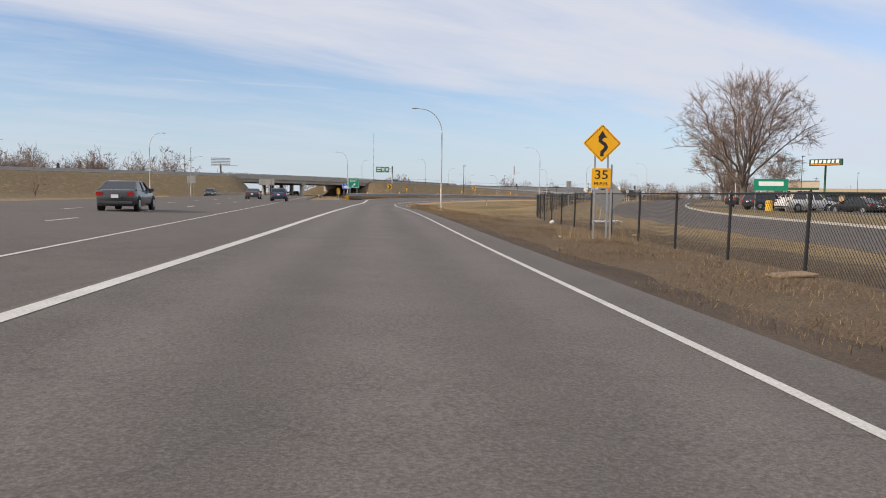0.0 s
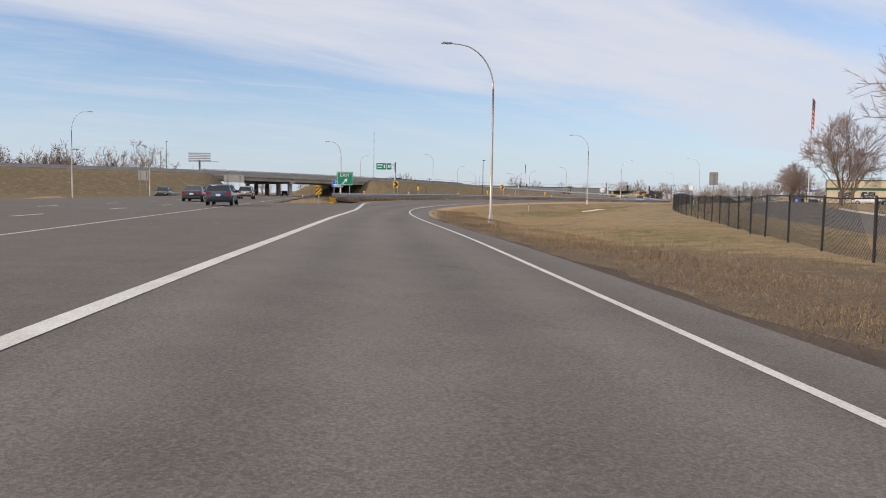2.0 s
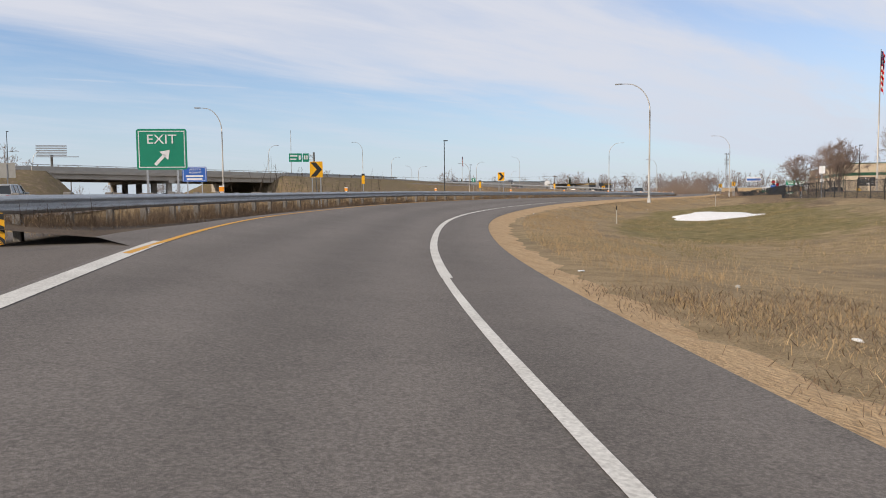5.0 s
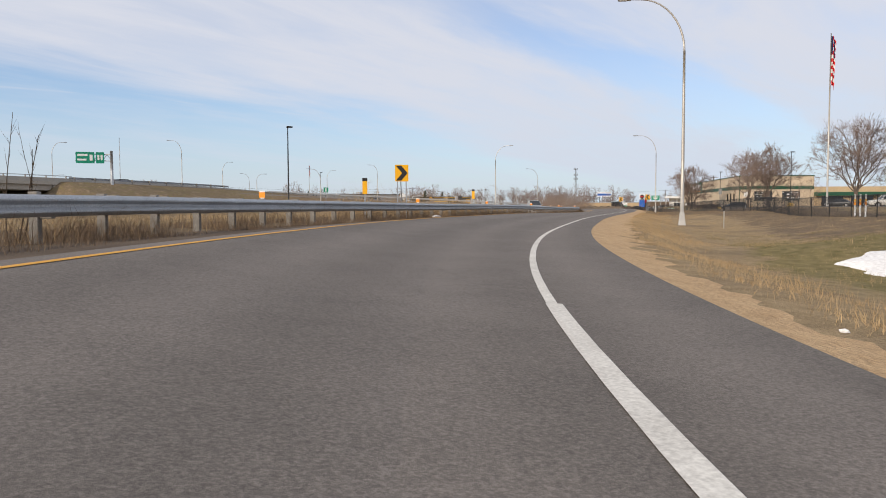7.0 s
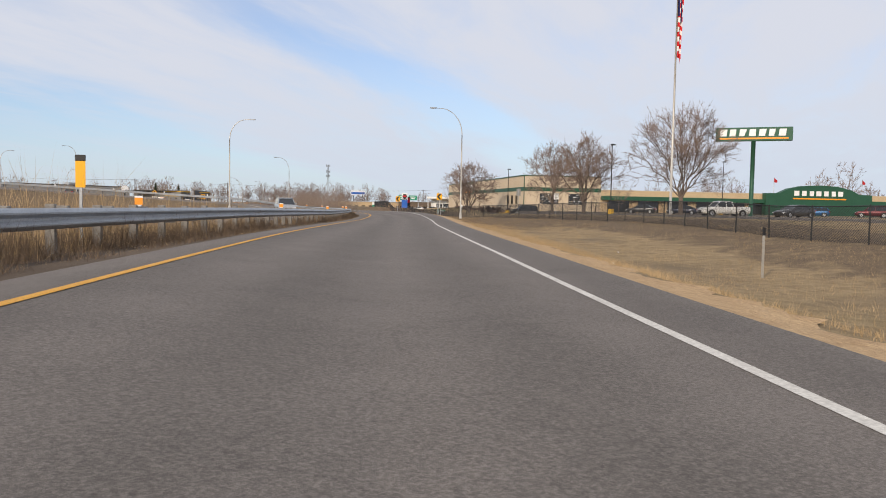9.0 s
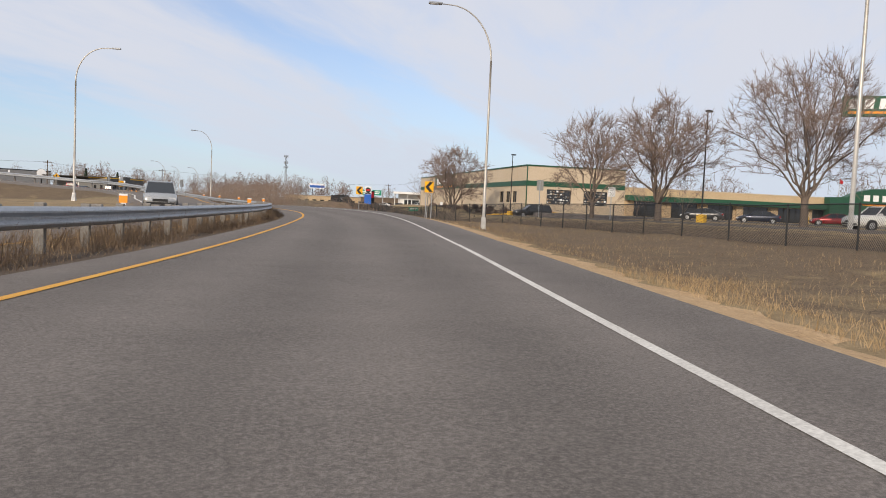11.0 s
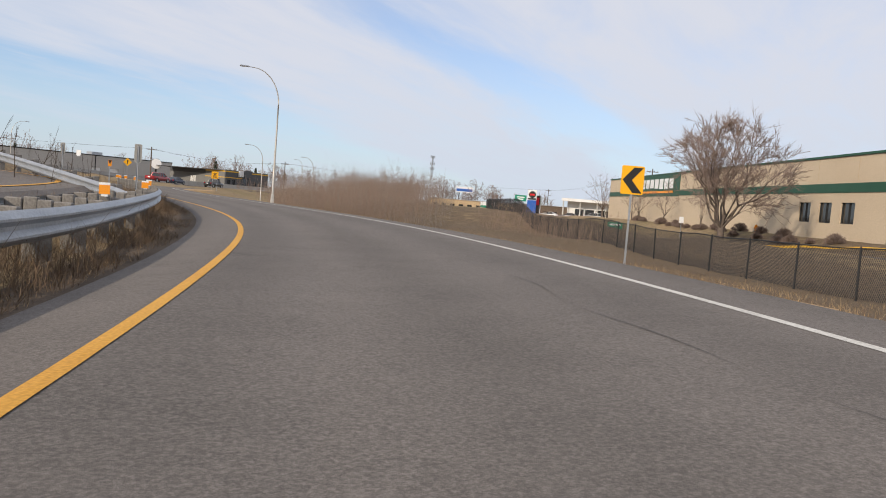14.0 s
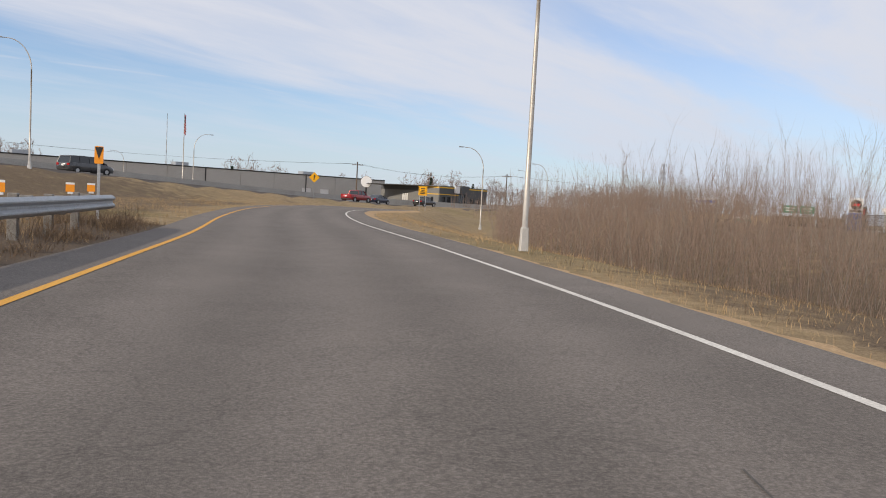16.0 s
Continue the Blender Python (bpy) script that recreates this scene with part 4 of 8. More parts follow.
# ---- street lamps ----
def street_lamp(x, y, h, reach, turn, label, group="street lamps", r=0.085, z=None, base=True, foot=0.155):
    """A davit lamp: tapered shaft, curved arm of the given reach towards turn (degrees, 0 = +x), slim head."""
    z0 = lz(x, y) if z is None else z
    root = empty("street_lamp", pose(x, y, z0 - 0.02, 0, 0, turn), label, "street lamp", group)
    bend = min(2.4, h * 0.26)
    zb = 0.55 if base else 0.0
    if base:
        bm = bmesh.new()
        lo = [bm.verts.new((sx * foot, sy * foot, 0)) for sx, sy in ((-1, -1), (1, -1), (1, 1), (-1, 1))]
        hi = [bm.verts.new((sx * 0.09, sy * 0.09, 0.62)) for sx, sy in ((-1, -1), (1, -1), (1, 1), (-1, 1))]
        bm.faces.new(lo[::-1])
        bm.faces.new(hi)
        for k in range(4):
            bm.faces.new((lo[k], lo[(k + 1) % 4], hi[(k + 1) % 4], hi[k]))
        bmesh.ops.bevel(bm, geom=bm.edges[:], offset=0.015, segments=1, affect="EDGES")
        part("base", bm, M_CASTBASE, root, "pale cast frustum base")
        bm = bmesh.new()
        q = [bm.verts.new(p) for p in ((-0.07 * foot / 0.185, -foot + 0.013, 0.10), (0.07 * foot / 0.185, -foot + 0.013, 0.10), (0.05, -0.11, 0.48), (-0.05, -0.11, 0.48))]
        f = bm.faces.new(q)
        ex = bmesh.ops.extrude_face_region(bm, geom=[f])
        bmesh.ops.translate(bm, verts=[v for v in ex["geom"] if isinstance(v, bmesh.types.BMVert)], vec=(0, -0.03, 0.004))
        part("access_door", bm, M_GALV, root)
    zs = [zb, h * 0.3, h * 0.6, h - bend]
    tube_part("shaft", [(0, 0, q) for q in zs], [r, r * 0.88, r * 0.75, r * 0.62], M_POLE, root, sides=10)
    arm = []
    for k in range(11):
        a = radians(9 * k)
        arm.append((reach * 0.72 * (1 - math.cos(a)), 0, h - bend + bend * math.sin(a)))
    arm.append((reach * 0.9, 0, h + 0.02))
    tube_part("arm", arm, [r * 0.62 - r * 0.26 * k / 11 for k in range(12)], M_POLE, root, sides=8)
    bm = bmesh.new()
    box_bm(bm, reach * 0.86, reach * 0.86 + 0.62, -0.13, 0.13, h - 0.02, h + 0.07, 0.02)
    part("lamp_head", bm, M_GALV, root, "flat grey lamp head")
    box("lens", (reach * 0.86 + 0.22, reach * 0.86 + 0.56, -0.1, 0.1, h - 0.035, h - 0.018), M_LAMPGLASS, root)
    return root


RIM_LAMP = "brushed steel street lamp with curved arm beside the ramp"
UP_LAMP = "slim steel street lamp with curved arm on the highway"
street_lamp(-0.15, 79.1, 10.4, 3.0, 197, RIM_LAMP, z=-0.5)
street_lamp(18.88, 150.05, 10.45, 2.8, 155, RIM_LAMP, z=0.17)
street_lamp(55.4, 208.8, 10.3, 2.8, 150, RIM_LAMP, z=0.08, r=0.07, foot=0.105)
street_lamp(71.95, 283.2, 9.45, 2.6, 175, RIM_LAMP, z=0.1, r=0.075, foot=0.11)
street_lamp(45.0, 241.0, 10.9, 2.8, -32, "brushed steel street lamp with curved arm between ramps")
street_lamp(88.5, 350.5, 9.4, 2.8, 180, RIM_LAMP)
street_lamp(52.5, 387, 9.2, 2.6, 20, "brushed steel street lamp with curved arm on grass")
street_lamp(45.2, 334, 10.6, 2.6, 180, "brushed steel street lamp with curved arm on grass")
for x, y, h, turn in ((-20.5, 165.5, 10.0, 178), (-49.9, 131, 11.0, 2), (-60.3, 184, 9.5, 5), (-62.8, 236, 7.0, 10), (-73, 249, 10.5, 20), (-6.2, 276, 9.3, 178), (-29.5, 280, 8.6, 20),
                      (2.2, 312, 8.2, 20), (10.2, 312, 5.6, 20), (18.6, 263, 8.0, 190), (30.5, 332, 8.6, 10), (10, 340, 8.4, 200), (33.8, 433, 8.0, 200), (-120, 205, 9.5, 10), (-98, 152, 10.5, 5), (-140, 175, 9.5, 10), (104, 372, 9.0, 185),
                      (120, 430, 9.5, 190), (-38, 330, 9, 5), (-70, 400, 9, 5)):
    street_lamp(x, y, h, 2.4, turn, UP_LAMP, r=0.085, base=False)


def tall_pole(x, y, h, label, r=0.09, mat=None, head=True):
    root = empty("light_mast", stand(x, y), label, "light mast", "light masts")
    tube_part("shaft", [(0, 0, -0.05), (0, 0, h * 0.5), (0, 0, h)], [r, r * 0.8, r * 0.55], mat or M_BLACK, root)
    if head:
        bm = bmesh.new()
        box_bm(bm, -0.12, 0.45, -0.18, 0.18, h, h + 0.14, 0.03)
        part("lamp_head", bm, mat or M_BLACK, root)
    return root


tall_pole(5.2, 192, 8.4, "dark slender mast on the grass slope", 0.08)
tall_pole(-93, 284, 17, "dark tall mast beyond the bridge", 0.14)
tall_pole(24, 300, 6.5, "dark slender mast beside the highway", 0.07)
PARK = "dark square parking-lot light pole"
for x, y, h in ((82.9, 214.9, 8.6), (98.4, 252, 7.9), (122, 226, 8.5), (112, 190, 8.5), (70, 150, 9)):
    pl = tall_pole(x, y, h, PARK + " on a yellow base" if y == 252 else PARK, 0.075)
    bmx = bmesh.new()
    box_bm(bmx, -0.3, 0.3, -0.3, 0.3, -0.1, 0.9, 0.05)
    part("footing", bmx, M_KERB, pl, "yellow painted concrete footing")

# ---- fence ----
FENCE = Line([(6.8, -12), (6.2, 10), (5.75, 20), (5.5, 28), (5.35, 36), (5.55, 43), (6.3, 51), (7.5, 58), (8.9, 64), (11, 73), (12.5, 80), (15, 92), (18.4, 105), (22.5, 117), (28, 132), (34, 149), (39.5, 164), (44.5, 173), (50, 182), (55.5, 193),
              (60, 203), (64.2, 212), (67.8, 221), (71, 230), (76, 241), (81.8, 254), (86.2, 263.5), (90.5, 273), (98, 290), (114, 323)], 1.0)
FENCE_H = 1.38


def fence(s0, s1, label, spacing):
    x0, y0 = FENCE.at(s0)
    root = empty("chain_link_fence", Matrix.Identity(4), label, "fence", "chain-link fences")
    n_ = max(2, int(round((s1 - s0) / spacing)) + 1)
    ps = np.linspace(s0, s1, n_)
    v, f = tube([(0, 0, -0.25), (0, 0, FENCE_H), (0, 0, FENCE_H + 0.05)], [0.032, 0.032, 0.012], 8)
    me = bpy.data.meshes.new("post")
    me.from_pydata([tuple(p) for p in v], [], f)
    me.materials.append(M_BLACK)
    for s in ps:
        x, y = FENCE.at(s)
        o = new("post", me)
        o.parent = root
        o.location = (float(x), float(y), lz(float(x), float(y)))
        o.rotation_euler = (radians(random.uniform(-1.2, 1.2)), radians(random.uniform(-1.2, 1.2)), 0)
    # rails and woven wire, each wire a thin flat strip
    fs = np.arange(s0, s1 + 0.01, 0.5)
    X, Y = FENCE.at(fs)
    Z = land(X, Y)
    k = np.hanning(7)
    Z = np.convolve(np.pad(Z, 3, mode="edge"), k / k.sum(), "valid")
    verts, faces = [], []
    for zz, rr in ((FENCE_H - 0.01, 0.02),):
        vv, ff = tube([(a, b, c + zz) for a, b, c in zip(X, Y, Z)], [rr] * len(X), 5)
        faces += [tuple(q + len(verts) for q in g) for g in ff]
        verts += vv
    mesh_object("top_rail", verts, faces, M_BLACK, root)
    verts, faces = [], []
    hgt, cell, wid = FENCE_H - 0.06, 0.085, 0.0058
    for s in np.arange(s0, s1, cell):
        for sg in (1, -1):
            seg = 4
            line = []
            for q in range(seg + 1):
                ss = s + sg * hgt * (q / seg - (0 if sg > 0 else 1)) * 0.9
                ss = min(max(ss, s0), s1)
                a, b = FENCE.at(ss)
                line.append((float(a), float(b), float(np.interp(ss, fs, Z)) + 0.04 + hgt * q / seg))
            i0 = len(verts)
            for p in line:
                a = math.atan2(0.5, 0.5)
                verts.append((p[0], p[1] - wid, p[2] + wid))
                verts.append((p[0], p[1] + wid, p[2] - wid))
            for q in range(seg):
                faces.append((i0 + 2 * q, i0 + 2 * q + 1, i0 + 2 * q + 3, i0 + 2 * q + 2))
    mesh_object("wire_mesh", verts, faces, M_BLACK, root, "black coated chain-link mesh")
    return root


fence(0, 62, "black chain-link fence beside dry roadside grass", 3.05)
fence(62, 150, "black chain-link fence curving along the service road", 3.1)
fence(150, 260, "black chain-link fence before the shop's lot", 3.1)
fence(260, FENCE.s[-1] - 0.5, "black chain-link fence running away from the ramp", 3.1)

# ---- guardrails ----
W_PROFILE = [(0.00, 0.165), (0.035, 0.145), (0.085, 0.10), (0.085, 0.075), (0.02, 0.02), (0.02, -0.02), (0.085, -0.075), (0.085, -0.10), (0.035, -0.145), (0.0, -0.165)]


def guardrail(points, side, label, spacing=1.9, terminal=True):
    """A W-beam rail on timber posts along x, y, z points; side +1: traffic to the right of the line."""
    root = empty("guardrail", Matrix.Identity(4), label, "guardrail", "guardrails")
    ln = Line(points, 0.95)
    top = 0.585
    n_p = int(ln.s[-1] / 3.8)
    cuts = np.linspace(0, ln.s[-1], n_p + 1)
    for a, b in zip(cuts[:-1], cuts[1:]):
        q = np.linspace(a, b + 0.12, 5)
        verts, faces = [], []
        m_ = len(W_PROFILE)
        for s in q:
            s = min(s, ln.s[-1])
            z = float(np.interp(s, ln.s, ln.p[:, 2])) + top
            for off in (0.0, -0.012):
                for pd, pz in W_PROFILE:
                    x, y = ln.at(s, side * (pd + off + (0.004 if s == q[-1] else 0)))
                    verts.append((x, y, z + pz))
        for i in range(len(q) - 1):
            for layer in (0, 1):
                o = layer * m_
                for k in range(m_ - 1):
                    u = i * 2 * m_ + o + k
                    w = u + 2 * m_
                    faces.append((u, u + 1, w + 1, w) if layer == 0 else (u, w, w + 1, u + 1))
        mesh_object("rail_panel", verts, faces, M_GALV, root)
    bm = bmesh.new()
    box_bm(bm, -0.055, 0.055, -0.08, 0.08, -0.45, 0.79, 0.012)
    me_p = bpy.data.meshes.new("post")
    bm.to_mesh(me_p)
    bm.free()
    me_p.materials.append(M_WOODPOST)
    bm = bmesh.new()
    box_bm(bm, -0.05, 0.05, -0.1, 0.1, 0.41, 0.77, 0.012)
    me_b = bpy.data.meshes.new("block")
    bm.to_mesh(me_b)
    bm.free()
    me_b.materials.append(M_WOODPOST)
    for s in np.arange(0.6, ln.s[-1] - 0.2, spacing):
        z = float(np.interp(s, ln.s, ln.p[:, 2]))
        tx, ty = np.interp(s, ln.s, ln.t[:, 0]), np.interp(s, ln.s, ln.t[:, 1])
        rot = math.atan2(ty, tx)
        for me_, off, nm in ((me_p, -0.31, "post"), (me_b, -0.115, "block")):
            x, y = ln.at(s, side * off)
            o = new(nm, me_)
            o.parent = root
            o.location = (float(x), float(y), z + random.uniform(-0.02, 0.02))
            o.rotation_euler = (0, 0, rot + random.uniform(-0.04, 0.04))
    # rounded end pieces
    for s, dirn in ((0.02, -1), (ln.s[-1] - 0.02, 1)):
        verts, faces = [], []
        z = float(np.interp(s, ln.s, ln.p[:, 2])) + top
        m_ = len(W_PROFILE)
        for k in range(5):
            for pd, pz in W_PROFILE:
                x, y = ln.at(s, side * (pd - 0.05 * k * k / 4))
                tx, ty = ln.t[-1] if dirn > 0 else ln.t[0]
                verts.append((x + tx * dirn * 0.1 * k, y + ty * dirn * 0.1 * k, z + pz * (1 - 0.03 * k)))
        for i in range(4):
            for k in range(m_ - 1):
                u = i * m_ + k
                faces.append((u, u + 1, u + m_ + 1, u + m_))
        mesh_object("end_piece", verts, faces, M_GALV, root)
    return root


rail_s = np.linspace(98, 301.2, 52)
rx_, ry_ = RAMP.at(rail_s + OFF, RAIL_D(rail_s))
rz_ = RAIL_Z(rail_s)
guardrail(list(zip(rx_, ry_, rz_)), 1, "galvanised steel guardrail on weathered timber posts beside the ramp")
lp = []
for s in np.arange(14, 64, 3.0):
    x, y = LOOP.at(s, -4.6)
    lp.append((float(x), float(y), float(np.interp(s, LOOP.s, LOOP.p[:, 2])) + 0.05))
for s in np.arange(265, 236, -3.5):                       # the return leg, back to back with the ramp's rail
    x, y, z = on_ramp(s, RAIL_D(s) - 0.85)
    lp.append((float(x), float(y), float(RAIL_Z(s)) + 0.02))
guardrail(lp, 1, "galvanised steel guardrail round the facing loop ramp")


def reflector(x, y, z, yaw, colour, label):
    root = empty("delineator", pose(x, y, z, 0, 0, yaw), label, "delineator", "rail delineators")
    box("mount", (-0.05, 0.05, -0.02, 0.02, -0.02, 0.10), M_SIGNWHITE, root)
    box("reflector", (-0.085, 0.085, -0.026, -0.02, 0.02, 0.17), colour, root)
    box("cap", (-0.085, 0.085, -0.027, -0.019, 0.17, 0.21), M_SIGNWHITE, root)
    return root


for s in (110, 125, 140, 156, 172, 190, 208, 226, 244, 258, 266, 272, 288, 294.5, 298.5, 300.4):
    x, y, z = on_ramp(s, RAIL_D(s) - 0.3)
    t = RAMP.at(s + OFF + 1, 0)
    t0 = RAMP.at(s + OFF, 0)
    yaw = math.degrees(math.atan2(-(t[0] - t0[0]), t[1] - t0[1]))
    zz = float(np.interp(s, rail_s, rz_)) + 0.79
    reflector(float(x), float(y), zz, yaw, M_SIGNORANGE, "small orange reflector on the guardrail")
for s in (20, 28, 36, 44, 51, 57, 62, 65):
    x, y = LOOP.at(s, -4.9)
    reflector(float(x), float(y), float(np.interp(s, LOOP.s, LOOP.p[:, 2])) + 0.83, -30, M_SIGNWHITE, "small white reflector on the guardrail")


# ---- traffic signs ----
def chevron_sign(x, y, zc, yaw, right, label, braced=True):
    z0 = lz(x, y)
    root = empty("chevron_sign", pose(x, y, z0, 0, 0, yaw), label, "road sign", "chevron signs")
    zc = zc - z0
    w, h = 0.61, 0.76
    plate("panel", w, h, zc, M_SIGNYEL, root, "yellow chevron panel")
    g = 1 if right else -1
    a = [(-0.27, 0.34), (-0.02, 0.34), (0.27, 0.0), (-0.02, -0.34), (-0.27, -0.34), (0.02, 0.0)]
    up = [(g * px, zc + pz) for px, pz in (a[0], a[1], a[2], a[5])]
    dn = [(g * px, zc + pz) for px, pz in (a[5], a[2], a[3], a[4])]
    poly_plate("chevron", [up, dn], M_SIGNBLACK, root, -0.006)
    for px in (-0.2, 0.2) if braced else (0.0,):
        u_post(root, px, 0.008, -0.3, zc + 0.36)
    if braced:
        tube_part("brace", [(-0.05, 0.05, zc - 0.2), (0.02 * g, 0.9, -0.1)], [0.022, 0.022], M_GALV, root, sides=5)
    return root


chevron_sign(-8.43, 121.85, 2.35, -2, True, "yellow sign with black chevron behind the guardrail")
chevron_sign(6.26, 153.4, 2.6, -14, True, "yellow sign with black chevron behind the guardrail")
chevron_sign(63.8, 224.0, 2.35, -31, False, "yellow sign with black chevron on two posts")
chevron_sign(70.9, 244.1, 2.15, -27, False, "yellow sign with black chevron by the fence", False)

# winding road sign with its speed plaque
ws = empty("winding_road_sign", stand(4.7, 22.8, -2), "yellow diamond winding-road sign above a 35 plaque", "road sign", "traffic signs")
z0 = 2.84 - lz(4.7, 22.8)
plate("diamond_panel", 0.80, 0.80, z0, M_SIGNYEL, ws, "yellow diamond panel", corner=0.05, diamond=True)
bd = []
for (ax, az), (bx, bz) in (((0, 0.52), (0.52, 0)), ((0.52, 0), (0, -0.52)), ((0, -0.52), (-0.52, 0)), ((-0.52, 0), (0, 0.52))):
    k = 0.97
    bd.append([(ax, z0 + az), (bx, z0 + bz), (bx * k, z0 + bz * k), (ax * k, z0 + az * k)])
poly_plate("border", bd, M_SIGNBLACK, ws, -0.005)
arrow = [(0.0, -0.36), (0.0, -0.26), (0.07, -0.19), (0.12, -0.11), (0.08, -0.03), (0.0, 0.02), (-0.06, 0.07), (-0.05, 0.13), (0.0, 0.19)]
bars = []
for (ax, az), (bx, bz) in zip(arrow[:-1], arrow[1:]):
    t = Vector((bx - ax, bz - az)).normalized() * 0.048
    nx_, nz_ = -t.y, t.x
    ax, az, bx, bz = ax - t.x * 0.4, az - t.y * 0.4, bx + t.x * 0.4, bz + t.y * 0.4
    bars.append([(ax + nx_, z0 + az + nz_), (ax - nx_, z0 + az - nz_), (bx - nx_, z0 + bz - nz_), (bx + nx_, z0 + bz + nz_)])
bars.append([(-0.13, z0 + 0.17), (0.13, z0 + 0.17), (0.0, z0 + 0.36)])
for i, bp in enumerate(bars):
    poly_plate("arrow", [bp], M_SIGNBLACK, ws, -0.0055 - 0.0004 * i)
zp = z0 - 1.02
plate("speed_plaque", 0.57, 0.57, zp, M_SIGNYEL, ws, "yellow square speed plaque")
words(ws, "35", 0.37, 0, zp + 0.085, M_SIGNBLACK, stretch=1.15)
words(ws, "M.P.H.", 0.135, 0, zp - 0.175, M_SIGNBLACK, stretch=1.2)
for px in (-0.19, 0.19):
    u_post(ws, px, 0.008, -0.3, z0 + 0.3)
u_post(ws, 0.31, 0.03, -0.3, zp + 0.4)


def panel_sign(name, x, y, zc, yaw, w, h, mat, label, posts=(-0.3, 0.3), border=None, cat="road sign", group="traffic signs", post_mat=None, ground_at=None):
    z0 = lz(x, y) if ground_at is None else ground_at
    root = empty(name, pose(x, y, z0, 0, 0, yaw), label, cat, group)
    zc = zc - z0
    plate("panel", w, h, zc, mat, root, corner=0.06 * h)
    if border is not None:
        t, e = 0.02 * h, 0.05 * h
        poly_plate("border", [rect(-w / 2 + e, w / 2 - e, zc + h / 2 - e - t, zc + h / 2 - e), rect(-w / 2 + e, w / 2 - e, zc - h / 2 + e, zc - h / 2 + e + t),
                              rect(-w / 2 + e, -w / 2 + e + t, zc - h / 2 + e + t, zc + h / 2 - e - t), rect(w / 2 - e - t, w / 2 - e, zc - h / 2 + e + t, zc + h / 2 - e - t)], border, root, -0.005)
    for px in posts:
        u_post(root, px * w, 0.008, -0.2, zc + h * 0.4, post_mat, 0.07)
    return root, zc


ex, zc = panel_sign("exit_sign", -12.9, 111.2, 2.72, -1, 1.65, 1.36, M_SIGNGREEN, "green exit sign with white arrow in the gore", border=M_SIGNWHITE)
words(ex, "EXIT", 0.44, 0, zc + 0.32, M_SIGNWHITE, stretch=1.1)
poly_plate("arrow", [[(-0.27, zc - 0.49), (-0.19, zc - 0.55), (0.13, zc - 0.22), (0.05, zc - 0.15)], [(0.26, zc - 0.02), (-0.08, zc - 0.08), (0.20, zc - 0.36)]], M_SIGNWHITE, ex, -0.0065)


def stripes(parent, w, h, zc, way):
    out = []
    n_s = 4
    for k in range(-n_s, n_s + 1):
        a = k * h / 2.4
        q = [(-w / 2, zc + a - way * w / 2), (w / 2, zc + a + way * w / 2), (w / 2, zc + a + way * w / 2 + h / 5), (-w / 2, zc + a - way * w / 2 + h / 5)]
        zs = [p[1] for p in q]
        if max(zs) > zc + h / 2 + 0.01 or min(zs) < zc - h / 2 - 0.01:
            q = [(px, min(max(pz, zc - h / 2), zc + h / 2)) for px, pz in q]
            if abs(q[0][1] - q[3][1]) + abs(q[1][1] - q[2][1]) < 0.02:
                continue
            uq = []
            for p in q:
                if p not in uq:
                    uq.append(p)
            q = uq
            if len(q) < 3:
                continue
        out.append(q)
    for i, q in enumerate(out):
        poly_plate("stripe", [q], M_SIGNBLACK, parent, -0.006 - 0.0003 * i)


om, zc = panel_sign("object_marker", -12.1, 97.2, 0.68, 0, 0.55, 0.5, M_SIGNYEL, "yellow and black striped marker on the rail end", posts=(0,))
stripes(om, 0.55, 0.5, zc, -1)
om, zc = panel_sign("object_marker", -12.9, 95.0, 1.45, 0, 0.42, 0.75, M_SIGNYEL, "tall yellow and black striped marker in the gore", posts=(0,))
stripes(om, 0.42, 0.75, zc, 1)
bl, zc = panel_sign("blue_sign", -16.9, 135.0, 2.5, -6, 1.55, 0.95, M_SIGNBLUE, "blue adopt-a-highway sign behind the guardrail", border=M_SIGNWHITE)
words(bl, "ADOPT A", 0.17, 0.05, zc + 0.30, M_SIGNWHITE)
words(bl, "HIGHWAY", 0.17, 0.05, zc + 0.11, M_SIGNWHITE)
poly_plate("name_bar", [rect(-0.55, 0.55, zc - 0.17, zc - 0.06), rect(-0.5, 0.5, zc - 0.36, zc - 0.25)], M_SIGNWHITE, bl, -0.006)


def marker_post(x, y, zc, yaw, label):
    z0 = lz(x, y)
    root = empty("marker_post", pose(x, y, z0, 0, 0, yaw), label, "marker", "ramp markers")
    plate("panel", 0.19, 0.55, zc - z0, M_SIGNYEL, root, corner=0.02)
    box("cap", (-0.10, 0.10, -0.012, 0.016, zc - z0 + 0.24, zc - z0 + 0.36), M_SIGNBLACK, root, "black sensor cap", 0.01)
    u_post(root, 0, 0.008, -0.2, zc - z0 + 0.2)


for x, y, zc, yaw in ((-6.2, 132.6, 2.05, -8), (3.7, 149.3, 1.85, -14), (14.8, 167.6, 1.83, -30)):
    marker_post(x, y, zc, yaw, "yellow marker panel with a black cap")
dm = empty("merge_sign", stand(69.8, 363.7, 0), "yellow diamond merge sign at the highway's edge", "road sign", "traffic signs")
zc = 3.44 - lz(69.8, 363.7)
plate("panel", 0.95, 0.95, zc, M_SIGNYEL, dm, diamond=True)
poly_plate("symbol", [[(-0.1, zc - 0.35), (0.0, zc - 0.35), (0.08, zc + 0.1), (0.16, zc + 0.1), (0.02, zc + 0.4), (-0.12, zc + 0.1), (-0.04, zc + 0.1)]], M_SIGNBLACK, dm, -0.006)
u_post(dm, 0, 0.008, -0.2, zc + 0.4)
